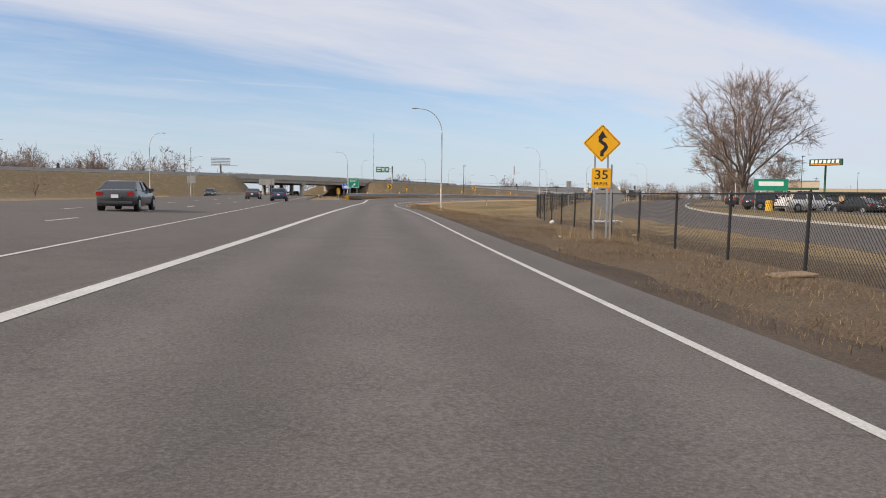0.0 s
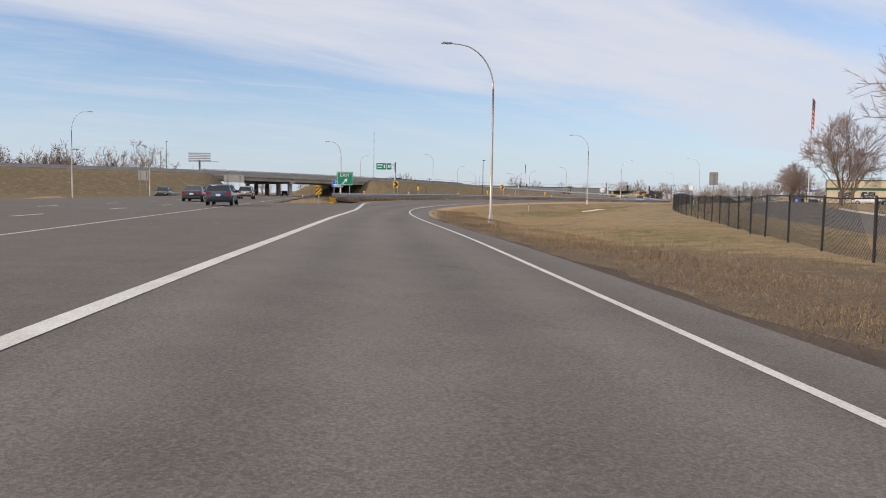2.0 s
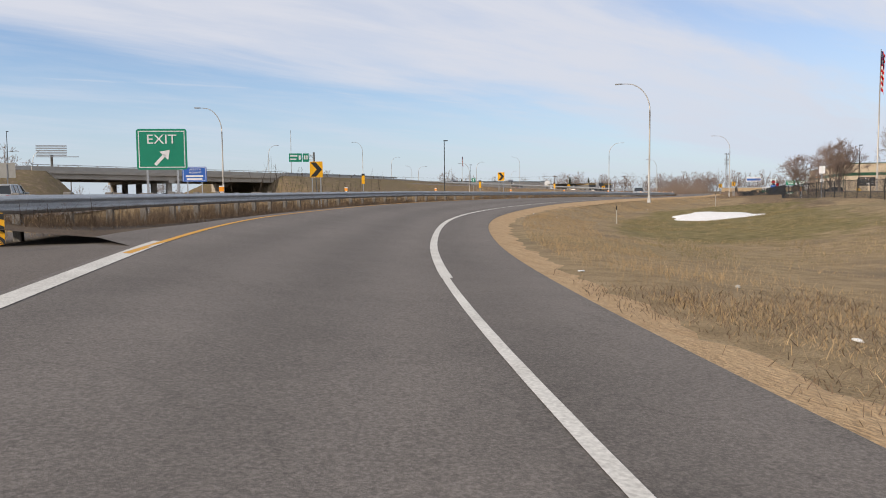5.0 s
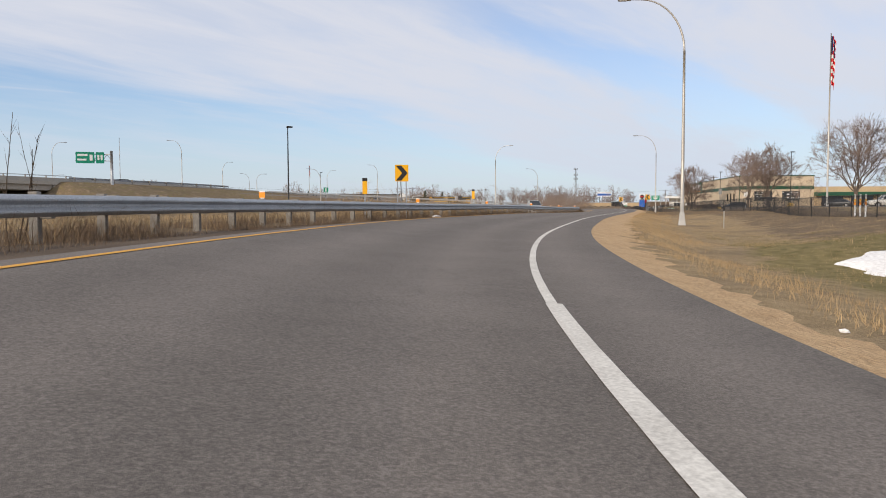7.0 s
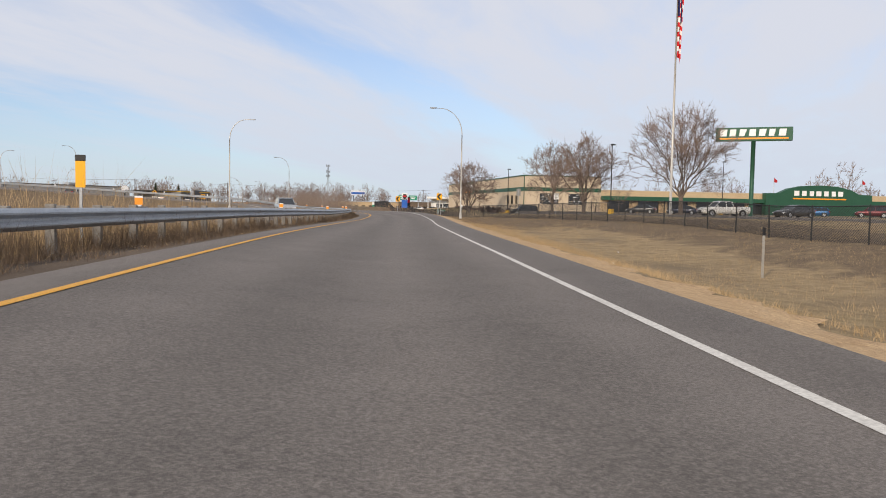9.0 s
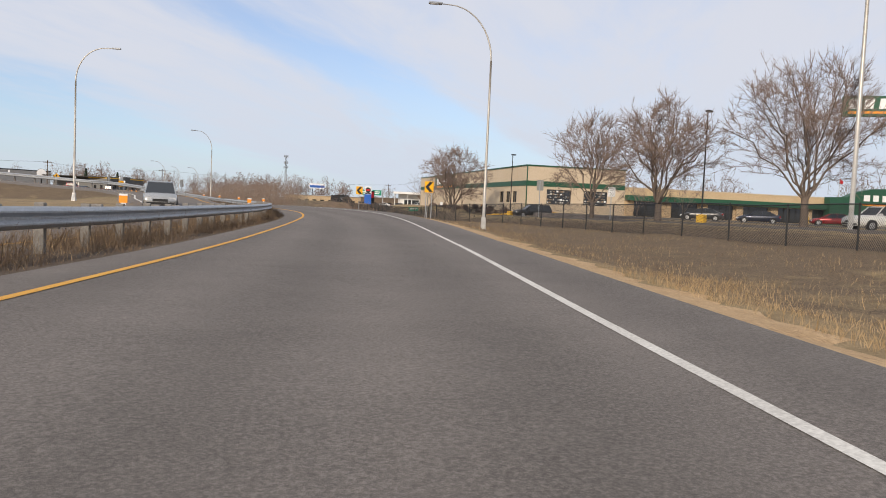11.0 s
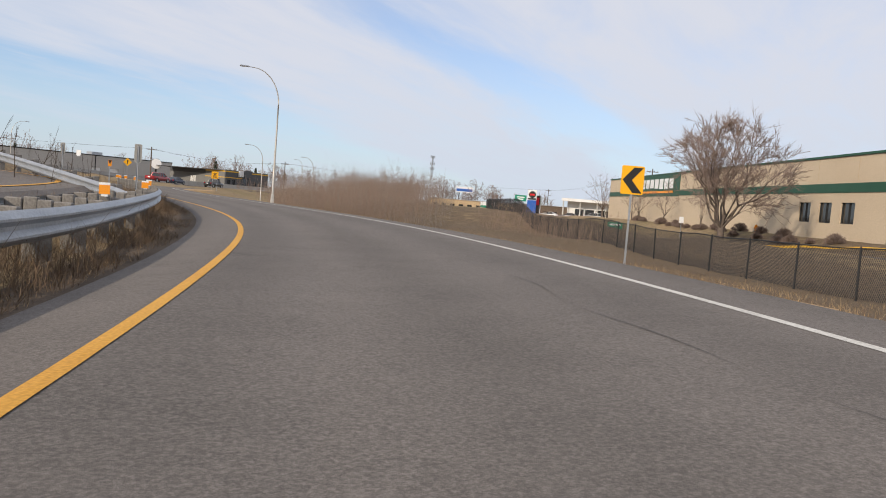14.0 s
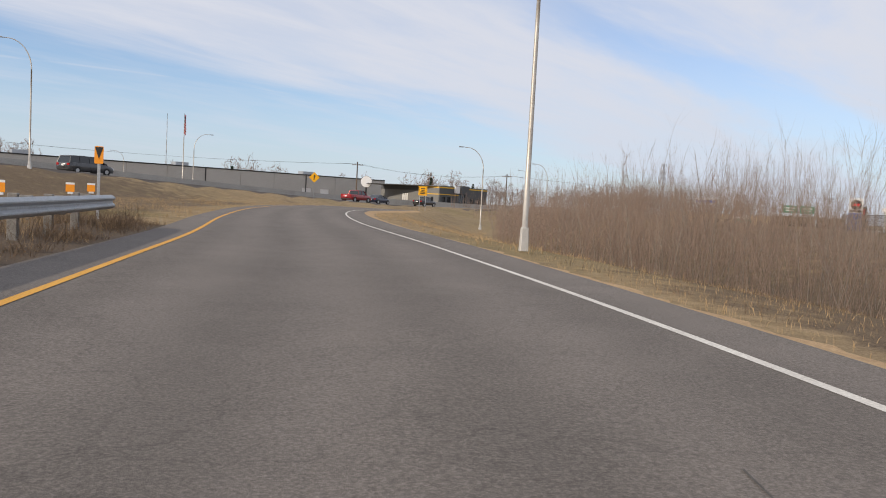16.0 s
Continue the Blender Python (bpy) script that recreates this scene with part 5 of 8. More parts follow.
ys, zc = panel_sign("yellow_sign", 85.2, 370.5, 2.6, -10, 1.2, 1.3, M_SIGNYEL, "yellow warning sign with small black lines", posts=(-0.35, 0.35), border=M_SIGNBLACK)
poly_plate("text_bar", [rect(-0.3, 0.3, zc + 0.26, zc + 0.40), rect(-0.22, 0.22, zc + 0.02, zc + 0.16), rect(-0.36, 0.36, zc - 0.22, zc - 0.08), rect(-0.36, 0.36, zc - 0.44, zc - 0.30)], M_SIGNBLACK, ys, -0.006)
yl, zc = panel_sign("yield_marker", 61.2, 285.2, 1.95, -5, 0.22, 0.44, M_SIGNORANGE, "narrow orange marker with a black wedge", posts=(0,))
poly_plate("wedge", [[(-0.10, zc + 0.20), (0.10, zc + 0.20), (0.0, zc - 0.10)]], M_SIGNBLACK, yl, -0.006)
panel_sign("road_sign", 60.55, 262.7, 2.15, 160, 0.3, 0.76, M_ALUBACK, "bare aluminium back of a narrow sign", posts=(0,))
panel_sign("road_sign", 58.2, 281, 2.55, 160, 0.25, 0.7, M_ALUBACK, "bare aluminium back of a narrow sign", posts=(0,))
panel_sign("road_sign", -33, 144, 3.1, 170, 3.1, 1.1, M_ALUBACK, "bare aluminium back of a wide highway sign", posts=(-0.3, 0.3))
panel_sign("road_sign", -53, 162, 3.7, 170, 1.9, 1.6, M_ALUBACK, "bare aluminium back of a square highway sign", posts=(-0.3, 0.3))
panel_sign("road_sign", 84, 233, 3.4, 100, 0.75, 1.0, M_ALUBACK, "bare aluminium back of a lot sign", posts=(0,))
panel_sign("road_sign", 13.0, 79.2, 2.45, 165, 0.5, 0.75, M_ALUBACK, "bare aluminium back of a service-road sign", posts=(0,))
panel_sign("road_sign", 34.1, 148.6, 2.9, -20, 0.5, 0.65, M_SIGNWHITE, "small white sign beside the service road", posts=(0,))
sp, zc = panel_sign("speed_sign", 79.6, 220.9, 2.75, -36, 0.61, 0.76, M_SIGNWHITE, "white speed limit 30 sign in the lot", posts=(0,), border=M_SIGNBLACK)
words(sp, "SPEED", 0.13, 0, zc + 0.26, M_SIGNBLACK)
words(sp, "LIMIT", 0.13, 0, zc + 0.12, M_SIGNBLACK)
words(sp, "30", 0.34, 0, zc - 0.17, M_SIGNBLACK)
gs, zc = panel_sign("green_sign", 121, 303, -0.1, -25, 1.9, 0.85, M_SIGNGREEN, "small green shop sign by the service road", posts=(-0.4, 0.4))
poly_plate("name_bar", [rect(-0.7, 0.7, zc + 0.0, zc + 0.22)], M_SIGNWHITE, gs, -0.006)
gs, zc = panel_sign("green_sign", 29.7, 69.5, 2.55, -15, 2.9, 1.05, M_SIGNGREEN, "green shop banner sign beside the service road", posts=(-0.45, 0.45))
poly_plate("name_bar", [rect(-1.05, 1.05, zc - 0.1, zc + 0.3)], M_SIGNWHITE, gs, -0.006)
ng, zc = panel_sign("green_sign", 19.5, 262.5, 4.1, -8, 0.9, 0.9, M_SIGNGREEN, "small green highway marker on a lamp pole", posts=(0,), border=M_SIGNWHITE)
poly_plate("digit_bar", [rect(-0.1, 0.1, zc - 0.3, zc + 0.3)], M_SIGNWHITE, ng, -0.006)
ng, zc = panel_sign("green_sign", -36.0, 250.0, 4.9, -6, 4.2, 1.9, M_SIGNGREEN, "green guide sign fixed to the bridge", posts=(), border=M_SIGNWHITE)
poly_plate("text_bar", [rect(-1.6, 0.4, zc + 0.3, zc + 0.65), rect(-1.6, 0.6, zc - 0.2, zc + 0.1), rect(-1.4, 0.2, zc - 0.65, zc - 0.4)], M_SIGNWHITE, ng, -0.006)

# overhead guide sign on a cantilever
og = empty("guide_sign", stand(-17.2, 261.5, 3), "green overhead guide sign on a cantilever truss", "road sign", "traffic signs")
gzp = 9.4 - lz(-17.2, 261.5)
tube_part("mast", [(0, 0, -0.2), (0, 0, gzp + 1.2)], [0.26, 0.22], M_GALV, og)
for dz in (-0.5, 0.6):
    tube_part("chord", [(0, 0.2, gzp + dz), (-5.6, 0.2, gzp + dz)], [0.08, 0.08], M_GALV, og, sides=6)
for k in range(8):
    tube_part("brace", [(-0.7 * k, 0.2, gzp + (0.6 if k % 2 else -0.5)), (-0.7 * (k + 1), 0.2, gzp + (-0.5 if k % 2 else 0.6))], [0.05, 0.05], M_GALV, og, sides=5)
pl = plate("panel", 2.9, 1.9, gzp, M_SIGNGREEN, og, "green guide panel")
pl.location.x = -4.1
poly_plate("text_bar", [rect(-5.3, -3.7, gzp + 0.25, gzp + 0.6), rect(-5.3, -3.9, gzp - 0.5, gzp - 0.2), rect(-3.4, -2.95, gzp - 0.5, gzp + 0.5)], M_SIGNWHITE, og, -0.006)
pl = plate("panel", 1.3, 1.9, gzp, M_SIGNGREEN, og, "narrow green guide panel")
pl.location.x = -1.8
poly_plate("shield", [rect(-2.2, -1.9, gzp - 0.4, gzp + 0.5), rect(-1.7, -1.4, gzp - 0.4, gzp + 0.5)], M_SIGNWHITE, og, -0.006)

# white-topped marker posts in the grass
def grass_post(x, y, h, label):
    root = empty("marker_post", stand(x, y, -20), label, "marker", "grass markers")
    u_post(root, 0, 0, -0.2, h, M_POLE, 0.06)
    box("tip", (-0.033, 0.033, -0.004, 0.04, h - 0.22, h), M_BLACK, root)


grass_post(7.1, 123.9, 0.95, "thin steel marker post in the ditch grass")
grass_post(31.3, 163.2, 1.4, "thin steel marker post on the grass slope")
for x, y in ((37.4, 157.4), (38.0, 158.4), (38.7, 159.5)):
    root = empty("bollard", stand(x, y), "thin white marker post with red and yellow bands by the fence", "bollard", "bollards")
    tube_part("shaft", [(0, 0, -0.1), (0, 0, 1.42)], [0.055, 0.055], M_SIGNWHITE, root)
    tube_part("band", [(0, 0, 0.98), (0, 0, 1.12)], [0.06, 0.06], M_SIGNYEL, root, "yellow band")
    tube_part("band", [(0, 0, 0.72), (0, 0, 0.95)], [0.06, 0.06], M_SIGNORANGE, root, "orange-red band")

# folded-out work sign, seen from its back, behind the fence
wk = empty("work_sign", stand(7.75, 36.0, -6), "grey back of a diamond work sign behind the fence", "road sign", "traffic signs")
zc = 1.28 - lz(7.75, 36.0)
plate("panel", 1.2, 1.2, zc, M_SHEETBACK, wk, "dull grey sheet back", diamond=True, corner=0.06)
poly_plate("emblem", [[(0, zc + 0.22), (0.15, zc + 0.37), (0, zc + 0.52), (-0.15, zc + 0.37)]], M_WORKORANGE, wk, -0.008, label="small orange diamond emblem")
poly_plate("emblem_stroke", [[(-0.36, zc + 0.30), (-0.16, zc + 0.30), (-0.12, zc + 0.36), (-0.28, zc + 0.36)], [(0.12, zc + 0.36), (0.32, zc + 0.42), (0.20, zc + 0.36), (0.14, zc + 0.30)]], M_SIGNBLACK, wk, -0.007)
for px in (-0.42, 0.42):
    tube_part("leg", [(px * 0.6, 0.05, zc - 0.35), (px, 0.25 * (1 if px > 0 else -1), -0.02)], [0.022, 0.022], M_GALV, wk, sides=6)
tube_part("mast", [(0, 0.03, zc + 0.7), (0, 0.03, 0.05)], [0.02, 0.02], M_GALV, wk, sides=6)
# yellow guard post in the shop's row
yb = empty("guard_post", stand(32.8, 77), "short stout yellow guard post beside parked cars", "bollard", "bollards")
tube_part("drum", [(0, 0, -0.05), (0, 0, 0.95), (0, 0, 1.05)], [0.36, 0.36, 0.25], M_KERB, yb, sides=14)
tube_part("stripe", [(0, 0, 0.6), (0, 0, 0.75)], [0.37, 0.37], M_SIGNYEL, yb, sides=14)

# ---- bridge and upper highway ----
bridge = empty("bridge", Matrix.Identity(4), "weathered concrete highway bridge with a steel-grey girder over the road", "bridge")
ba, bb = Vector((BR_A[0] - 4, BR_A[1] - 3.8, 0)), Vector((BR_B[0] + 4, BR_B[1] + 3.7, 0))
bdir = (bb - ba).normalized()
bnor = Vector((bdir.y, -bdir.x, 0))                   # towards the ramp
blen = (bb - ba).length


def along(name, u0, u1, v0, v1, z0, z1, mat, dz=-0.55, bevel=0.0, label=""):
    """A box along the bridge; v counts from its near edge towards the ramp; it falls by dz over its length."""
    bm = bmesh.new()
    cs = []
    for z in (z0, z1):
        for u, v in ((u0, v0), (u1, v0), (u1, v1), (u0, v1)):
            p = ba + bdir * u + bnor * v
            cs.append(bm.verts.new((p.x, p.y, z + dz * u / blen)))
    for q in ((3, 2, 1, 0), (4, 5, 6, 7), (0, 1, 5, 4), (1, 2, 6, 5), (2, 3, 7, 6), (3, 0, 4, 7)):
        bm.faces.new([cs[i] for i in q])
    return part(name, bm, mat, bridge, label)


along("deck", 0, blen, -25, 0.25, 5.15, 5.66, M_CONCRETE_D)
for v in (-0.35, -6, -12, -18, -24):
    along("girder", 1, blen - 1, v - 0.25, v + 0.15, 4.25, 5.15, M_CONCRETE_D)
along("parapet", 0, blen, -0.05, 0.22, 5.66, 6.25, M_CONCRETE)
along("parapet", 0, blen, -25, -24.7, 5.66, 6.3, M_CONCRETE)
for k in range(16):
    along("rail_post", 1 + k * (blen - 2) / 15 - 0.08, 1 + k * (blen - 2) / 15 + 0.08, 0.02, 0.16, 6.25, 6.62, M_CONCRETE)
along("rail_bar", 0, blen, 0.04, 0.14, 6.56, 6.66, M_GALV)
pu = ((Vector((-43.4, 239, 0)) - ba).dot(bdir))
for v in (-1.2, -7, -13, -19, -24):
    p = ba + bdir * pu + bnor * v
    tube_part("column", [(p.x, p.y, -0.3), (p.x, p.y, 4.0)], [0.62, 0.62], M_CONCRETE_D, bridge, sides=14)
along("pier_cap", pu - 0.7, pu + 0.7, -25, 0.1, 3.5, 4.25, M_CONCRETE_D, 0)
for u0, u1 in ((0.0, 3.2), (blen - 3.2, blen)):
    along("abutment", u0, u1, -25, 0.1, 1.8, 5.15, M_CONCRETE_D, 0)


def wall_along(name, line, s0, s1, d, w, h, mat, label, cat, step=6.0, base=-0.1):
    ss = np.arange(s0, s1 + 0.1, step)
    v, f = [], []
    for s in ss:
        z = float(np.interp(s, line.s, line.p[:, 2]))
        for dd, zz in ((-w / 2, base), (-w / 2 * 0.55, h * 0.45), (-w / 2 * 0.4, h), (w / 2 * 0.4, h), (w / 2 * 0.55, h * 0.45), (w / 2, base)):
            x, y = line.at(s, d + dd)
            v.append((float(x), float(y), z + zz))
    for i in range(len(ss) - 1):
        for k in range(5):
            f.append((i * 6 + k, i * 6 + k + 1, i * 6 + k + 7, i * 6 + k + 6))
    f += [tuple(range(6)), tuple(range(len(v) - 6, len(v)))[::-1]]
    return tagged(mesh_object(name, v, f, mat), label, cat)


wall_along("barrier", HIGH, 40, HIGH.s[-1] - 220, -12.4, 0.6, 1.1, M_CONCRETE, "long weathered concrete barrier between the carriageways", "barrier")
wall_along("kerb", SERV, 40, 150, 4.0, 0.34, 0.14, M_CONCRETE, "pale concrete kerb along the service road", "kerb", 3.0, -0.15)
s_gap = float(HIGH.near(np.array([BR_B[0]]), np.array([BR_B[1]]))[0][0])
guard_up = []
for s in np.arange(s_gap + 6, s_gap + 46, 4.0):
    x, y = HIGH.at(s, -0.7)
    guard_up.append((float(x), float(y), float(np.interp(s, HIGH.s, HIGH.p[:, 2]))))
guardrail(guard_up, -1, "galvanised guardrail on top of the embankment", 3.8)
mg = [(main_x(y) + 3.4, y, 0.12) for y in np.arange(150, 236, 4.0)]
guardrail(mg, -1, "galvanised guardrail along the highway before the bridge", 3.8)
mg = [(main_x(y) - 16.4, y, 0.2) for y in np.arange(150, 230, 4.0)]
guardrail(mg, 1, "galvanised guardrail on the highway's far side", 3.8)


# ---- buildings ----
class Wall:
    """A frame of reference along a facade: u metres along, v out of the wall, z up."""

    def __init__(self, ox, oy, dx, dy, z):
        n_ = math.hypot(dx, dy)
        self.o, self.d, self.z = Vector((ox, oy, 0)), Vector((dx / n_, dy / n_, 0)), z
        self.n = Vector((self.d.y, -self.d.x, 0))

    def box(self, name, u0, u1, v0, v1, z0, z1, mat, parent, label="", bevel=0.0):
        bm = bmesh.new()
        cs = []
        for z in (z0, z1):
            for u, v in ((u0, v0), (u1, v0), (u1, v1), (u0, v1)):
                p = self.o + self.d * u + self.n * v
                cs.append(bm.verts.new((p.x, p.y, self.z + z)))
        for q in ((3, 2, 1, 0), (4, 5, 6, 7), (0, 1, 5, 4), (1, 2, 6, 5), (2, 3, 7, 6), (3, 0, 4, 7)):
            bm.faces.new([cs[i] for i in q])
        return part(name, bm, mat, parent, label)


def wall_with_openings(W, name, u0, u1, z0, z1, t, openings, mat, parent, split=False):
    """A wall from u0 to u1 with real holes: it is cut into upright strips round its openings."""
    cuts = sorted({u0, u1, *[o[0] for o in openings], *[o[1] for o in openings]})
    bm = bmesh.new()

    def blk(a, b, c, d):
        cs = []
        for z in (c, d):
            for u, v in ((a, -t), (b, -t), (b, 0), (a, 0)):
                p = W.o + W.d * u + W.n * v
                cs.append(bm.verts.new((p.x, p.y, W.z + z)))
        for q in ((3, 2, 1, 0), (4, 5, 6, 7), (0, 1, 5, 4), (1, 2, 6, 5), (2, 3, 7, 6), (3, 0, 4, 7)):
            bm.faces.new([cs[i] for i in q])

    if split:
        for a, b in zip(cuts[:-1], cuts[1:]):
            hole = [o for o in openings if o[0] <= a + 1e-6 and o[1] >= b - 1e-6]
            if hole:
                if hole[0][2] > z0:
                    W.box("sill_panel", a, b, -t, 0, z0, hole[0][2], mat, parent)
                W.box("lintel_panel", a, b, -t, 0, hole[0][3], z1, mat, parent)
            else:
                W.box(name, a, b, -t, 0, z0, z1, mat, parent)
        return bm.free()
    for a, b in zip(cuts[:-1], cuts[1:]):
        hole = [o for o in openings if o[0] <= a + 1e-6 and o[1] >= b - 1e-6]
        if hole:
            o = hole[0]
            if o[2] > z0:
                blk(a, b, z0, o[2])
            blk(a, b, o[3], z1)
        else:
            blk(a, b, z0, z1)
    return part(name, bm, mat, parent)


def shop_window(W, u0, u1, z0, z1, parent, bars=3, cross=1):
    w = W.box("window", u0, u1, -0.24, -0.20, z0, z1, M_WINDOW, parent)
    for k in range(bars + 1):
        u = u0 + (u1 - u0) * k / bars
        W.box("mullion", u - 0.04, u + 0.04, -0.20, -0.12, z0, z1, M_TRIMDARK, w)
    for k in range(cross + 1):
        z = z0 + (z1 - z0) * k / max(1, cross)
        W.box("transom", u0, u1, -0.19, -0.13, z - 0.04, z + 0.04, M_TRIMDARK, w)


SX, SY = 111.0, 262.0
SIDE = Vector((0.442, 0.897, 0)).normalized()
FRONT = Vector((SIDE.y, -SIDE.x, 0))
store = empty("store_building", Matrix.Identity(4), "large beige warehouse store with a dark green band and low shopfront", "building")
BZ = 0.45
WS = Wall(SX + SIDE.x * 82.5, SY + SIDE.y * 82.5, -SIDE.x, -SIDE.y, BZ)     # side wall, seen from the ramp
WS.n = Vector((-SIDE.y, SIDE.x, 0))
WF = Wall(SX, SY, FRONT.x, FRONT.y, BZ)
WF.n = Vector((-SIDE.x, -SIDE.y, 0))
side_open = [(82.5 - 6.5 - k, 82.5 - 4.5 - k, 1.5, 3.2) for k in (0, 3.4, 6.8)]
wall_with_openings(WS, "side_wall", 0, 82.5, -0.6, 6.9, 0.35, side_open, M_BEIGE, store)
for o in side_open:
    shop_window(WS, *o, store, 2, 1)
front_open = [(3.2, 7.0, 1.5, 3.6), (9.0, 12.8, 1.5, 3.6)]
wall_with_openings(WF, "wall_panel", 0.36, 15.6, -0.6, 6.9, 0.35, front_open, M_BEIGE, store, True)
for o in front_open:
    shop_window(WF, *o, store, 4, 2)
    rg = random.Random(int(o[0] * 10))
    for row in range(5):
        u = o[0] + 0.15
        while u < o[1] - 0.3:
            w_ = rg.uniform(0.12, 0.4)
            if rg.random() < 0.75:
                WF.box("shelf_item", u, u + w_, -0.2, -0.185, o[2] + 0.12 + 0.4 * row, o[2] + 0.12 + 0.4 * row + rg.uniform(0.1, 0.26), rg.choice((M_BOARD, M_WHITEWALL, M_CONCRETE, M_DARKWOOD)), store)
            u += w_ + rg.uniform(0.03, 0.2)
for W, u1 in ((WS, 82.5), (WF, 15.6)):
    W.box("green_band", 0 if W is WS else 0.0, u1, 0.0, 0.06, 4.0, 4.75, M_GREENTRIM, store, "dark green wall band")
    W.box("coping", -0.1 if W is WF else 0, u1 + 0.1, -0.4, 0.12, 6.9, 7.08, M_GREENTRIM, store, "dark green roof coping")
WF.box("corner_trim", -0.04, 0.10, 0.0, 0.08, -0.6, 6.9, M_GREENTRIM, store)
WS.box("roof", 0.3, 82.2, -15.2, -0.36, 6.6, 6.8, M_GREY_WALL, store)
WF.box("end_wall", 15.2, 15.6, -40, -0.35, 3.8, 6.9, M_BEIGE, store)
for k in range(1, 14):
    WS.box("panel_joint", k * 6.0 - 0.02, k * 6.0 + 0.02, -0.01, 0.006, 4.75, 6.9, M_BEIGE2, store)
# painted sign on the side wall, its name as plain shapes
WS.box("sign_panel", 17.5, 37, 0.0, 0.07, 3.9, 6.88, M_GREENTRIM, store, "dark green wall sign panel")
for k in range(7):
    u = 20.0 + k * 2.15
    WS.box("sign_shape", u, u + 1.55, 0.07, 0.12, 5.0 + 0.1 * math.sin(k), 6.35, M_SIGNWHITE, store, "cream sign shape")
WS.box("sign_stroke", 19.5, 34.5, 0.07, 0.11, 4.35, 4.65, M_SIGNORANGE, store, "orange sign stroke")
# low shopfront
lows = []
for k in range(14):
    lows.append((17.2 + k * 6.2, 21.6 + k * 6.2, 0.1, 2.5))
wall_with_openings(WF, "wall_panel", 15.62, 120, -0.6, 4.4, 0.3, lows, M_BEIGE2, store, True)
for o in lows:
    shop_window(WF, *o, store, 4, 1)
for k in range(15):
    WF.box("pier", 15.8 + k * 6.2, 16.9 + k * 6.2, 0.0, 0.25, -0.6, 2.5, M_BEIGE2, store)
WF.box("canopy", 15.65, 120, 0.0, 1.1, 2.55, 3.35, M_GREENTRIM, store, "dark green shopfront canopy")
for k in range(70):
    WF.box("canopy_rib", 16 + k * 1.48, 16.1 + k * 1.48, 1.1, 1.14, 2.6, 3.3, M_GREENTRIM, store)
WF.box("parapet", 15.65, 120, -0.3, 0.05, 4.4, 4.55, M_BEIGE, store)
WF.box("roof", 15.7, 120, -60, -0.35, 4.05, 4.2, M_GREY_WALL, store)
# entrance with curved gable
bm = bmesh.new()
gp = [(50, 0.0), (50, 4.6), (53, 4.7), (55, 5.6), (58, 6.2), (62, 6.4), (66, 6.2), (69, 5.6), (71, 4.7), (74, 4.6), (74, 0.0)]
lo = []
for v in (0.3, 1.6):
    lo.append([bm.verts.new(tuple(WF.o + WF.d * u + WF.n * v + Vector((0, 0, BZ + z)))) for u, z in gp])
bm.faces.new(lo[0][::-1])
bm.faces.new(lo[1])
for k in range(len(gp)):
    k2 = (k + 1) % len(gp)
    bm.faces.new((lo[0][k], lo[0][k2], lo[1][k2], lo[1][k]))
part("entrance_gable", bm, M_GREENTRIM, store, "dark green curved entrance gable")
for k in range(7):
    WF.box("sign_shape", 56.2 + k * 1.65 + 0.1 * (k % 3), 57.3 + k * 1.65, 1.6, 1.68, 4.2, 5.2, M_SIGNWHITE, store, "cream sign shape")
WF.box("sign_stroke", 56, 68, 1.6, 1.66, 3.5, 3.75, M_SIGNORANGE, store, "orange sign stroke")
for u in (52, 72):
    f_ = empty("small_flag", Matrix.Translation(WF.o + WF.d * u + WF.n * 1.0 + Vector((0, 0, BZ + 4.6))), "small red flag on the shop entrance", "flag", "shop flags")
    tube_part("pole", [(0, 0, 0), (0, 0, 3.2)], [0.04, 0.03], M_POLE, f_, sides=6)
    poly_plate("cloth", [[(0.05, 3.1), (1.3, 2.6), (1.2, 2.2), (0.05, 2.2)]], M_RED, f_, 0.0, 0.02)

# pylon sign of the shop
py = empty("pylon_sign", stand(104, 209.5, -58), "tall dark pylon sign with cream shapes on a green mast", "sign")
pz = 11.4 - lz(104, 209.5)
tube_part("mast", [(0, 0.3, -0.2), (0, 0.3, pz)], [0.28, 0.28], M_GREENTRIM, py)
box("cabinet", (-4.7, 4.7, 0.0, 0.6, pz - 0.85, pz + 0.95), M_GREENTRIM, py, "dark green sign cabinet", 0.05)
for k in range(7):
    poly_plate("sign_shape", [[(-4.2 + k * 1.2, pz - 0.2), (-3.35 + k * 1.2 - 0.1 * (k % 3), pz - 0.2), (-3.25 + k * 1.2 - 0.1 * (k % 2), pz + 0.7), (-4.1 + k * 1.2, pz + 0.7)]], M_SIGNWHITE, py, -0.04, 0.04)
box("sign_stroke", (-4.2, 4.2, -0.03, 0.0, pz - 0.6, pz - 0.4), M_SIGNORANGE, py)


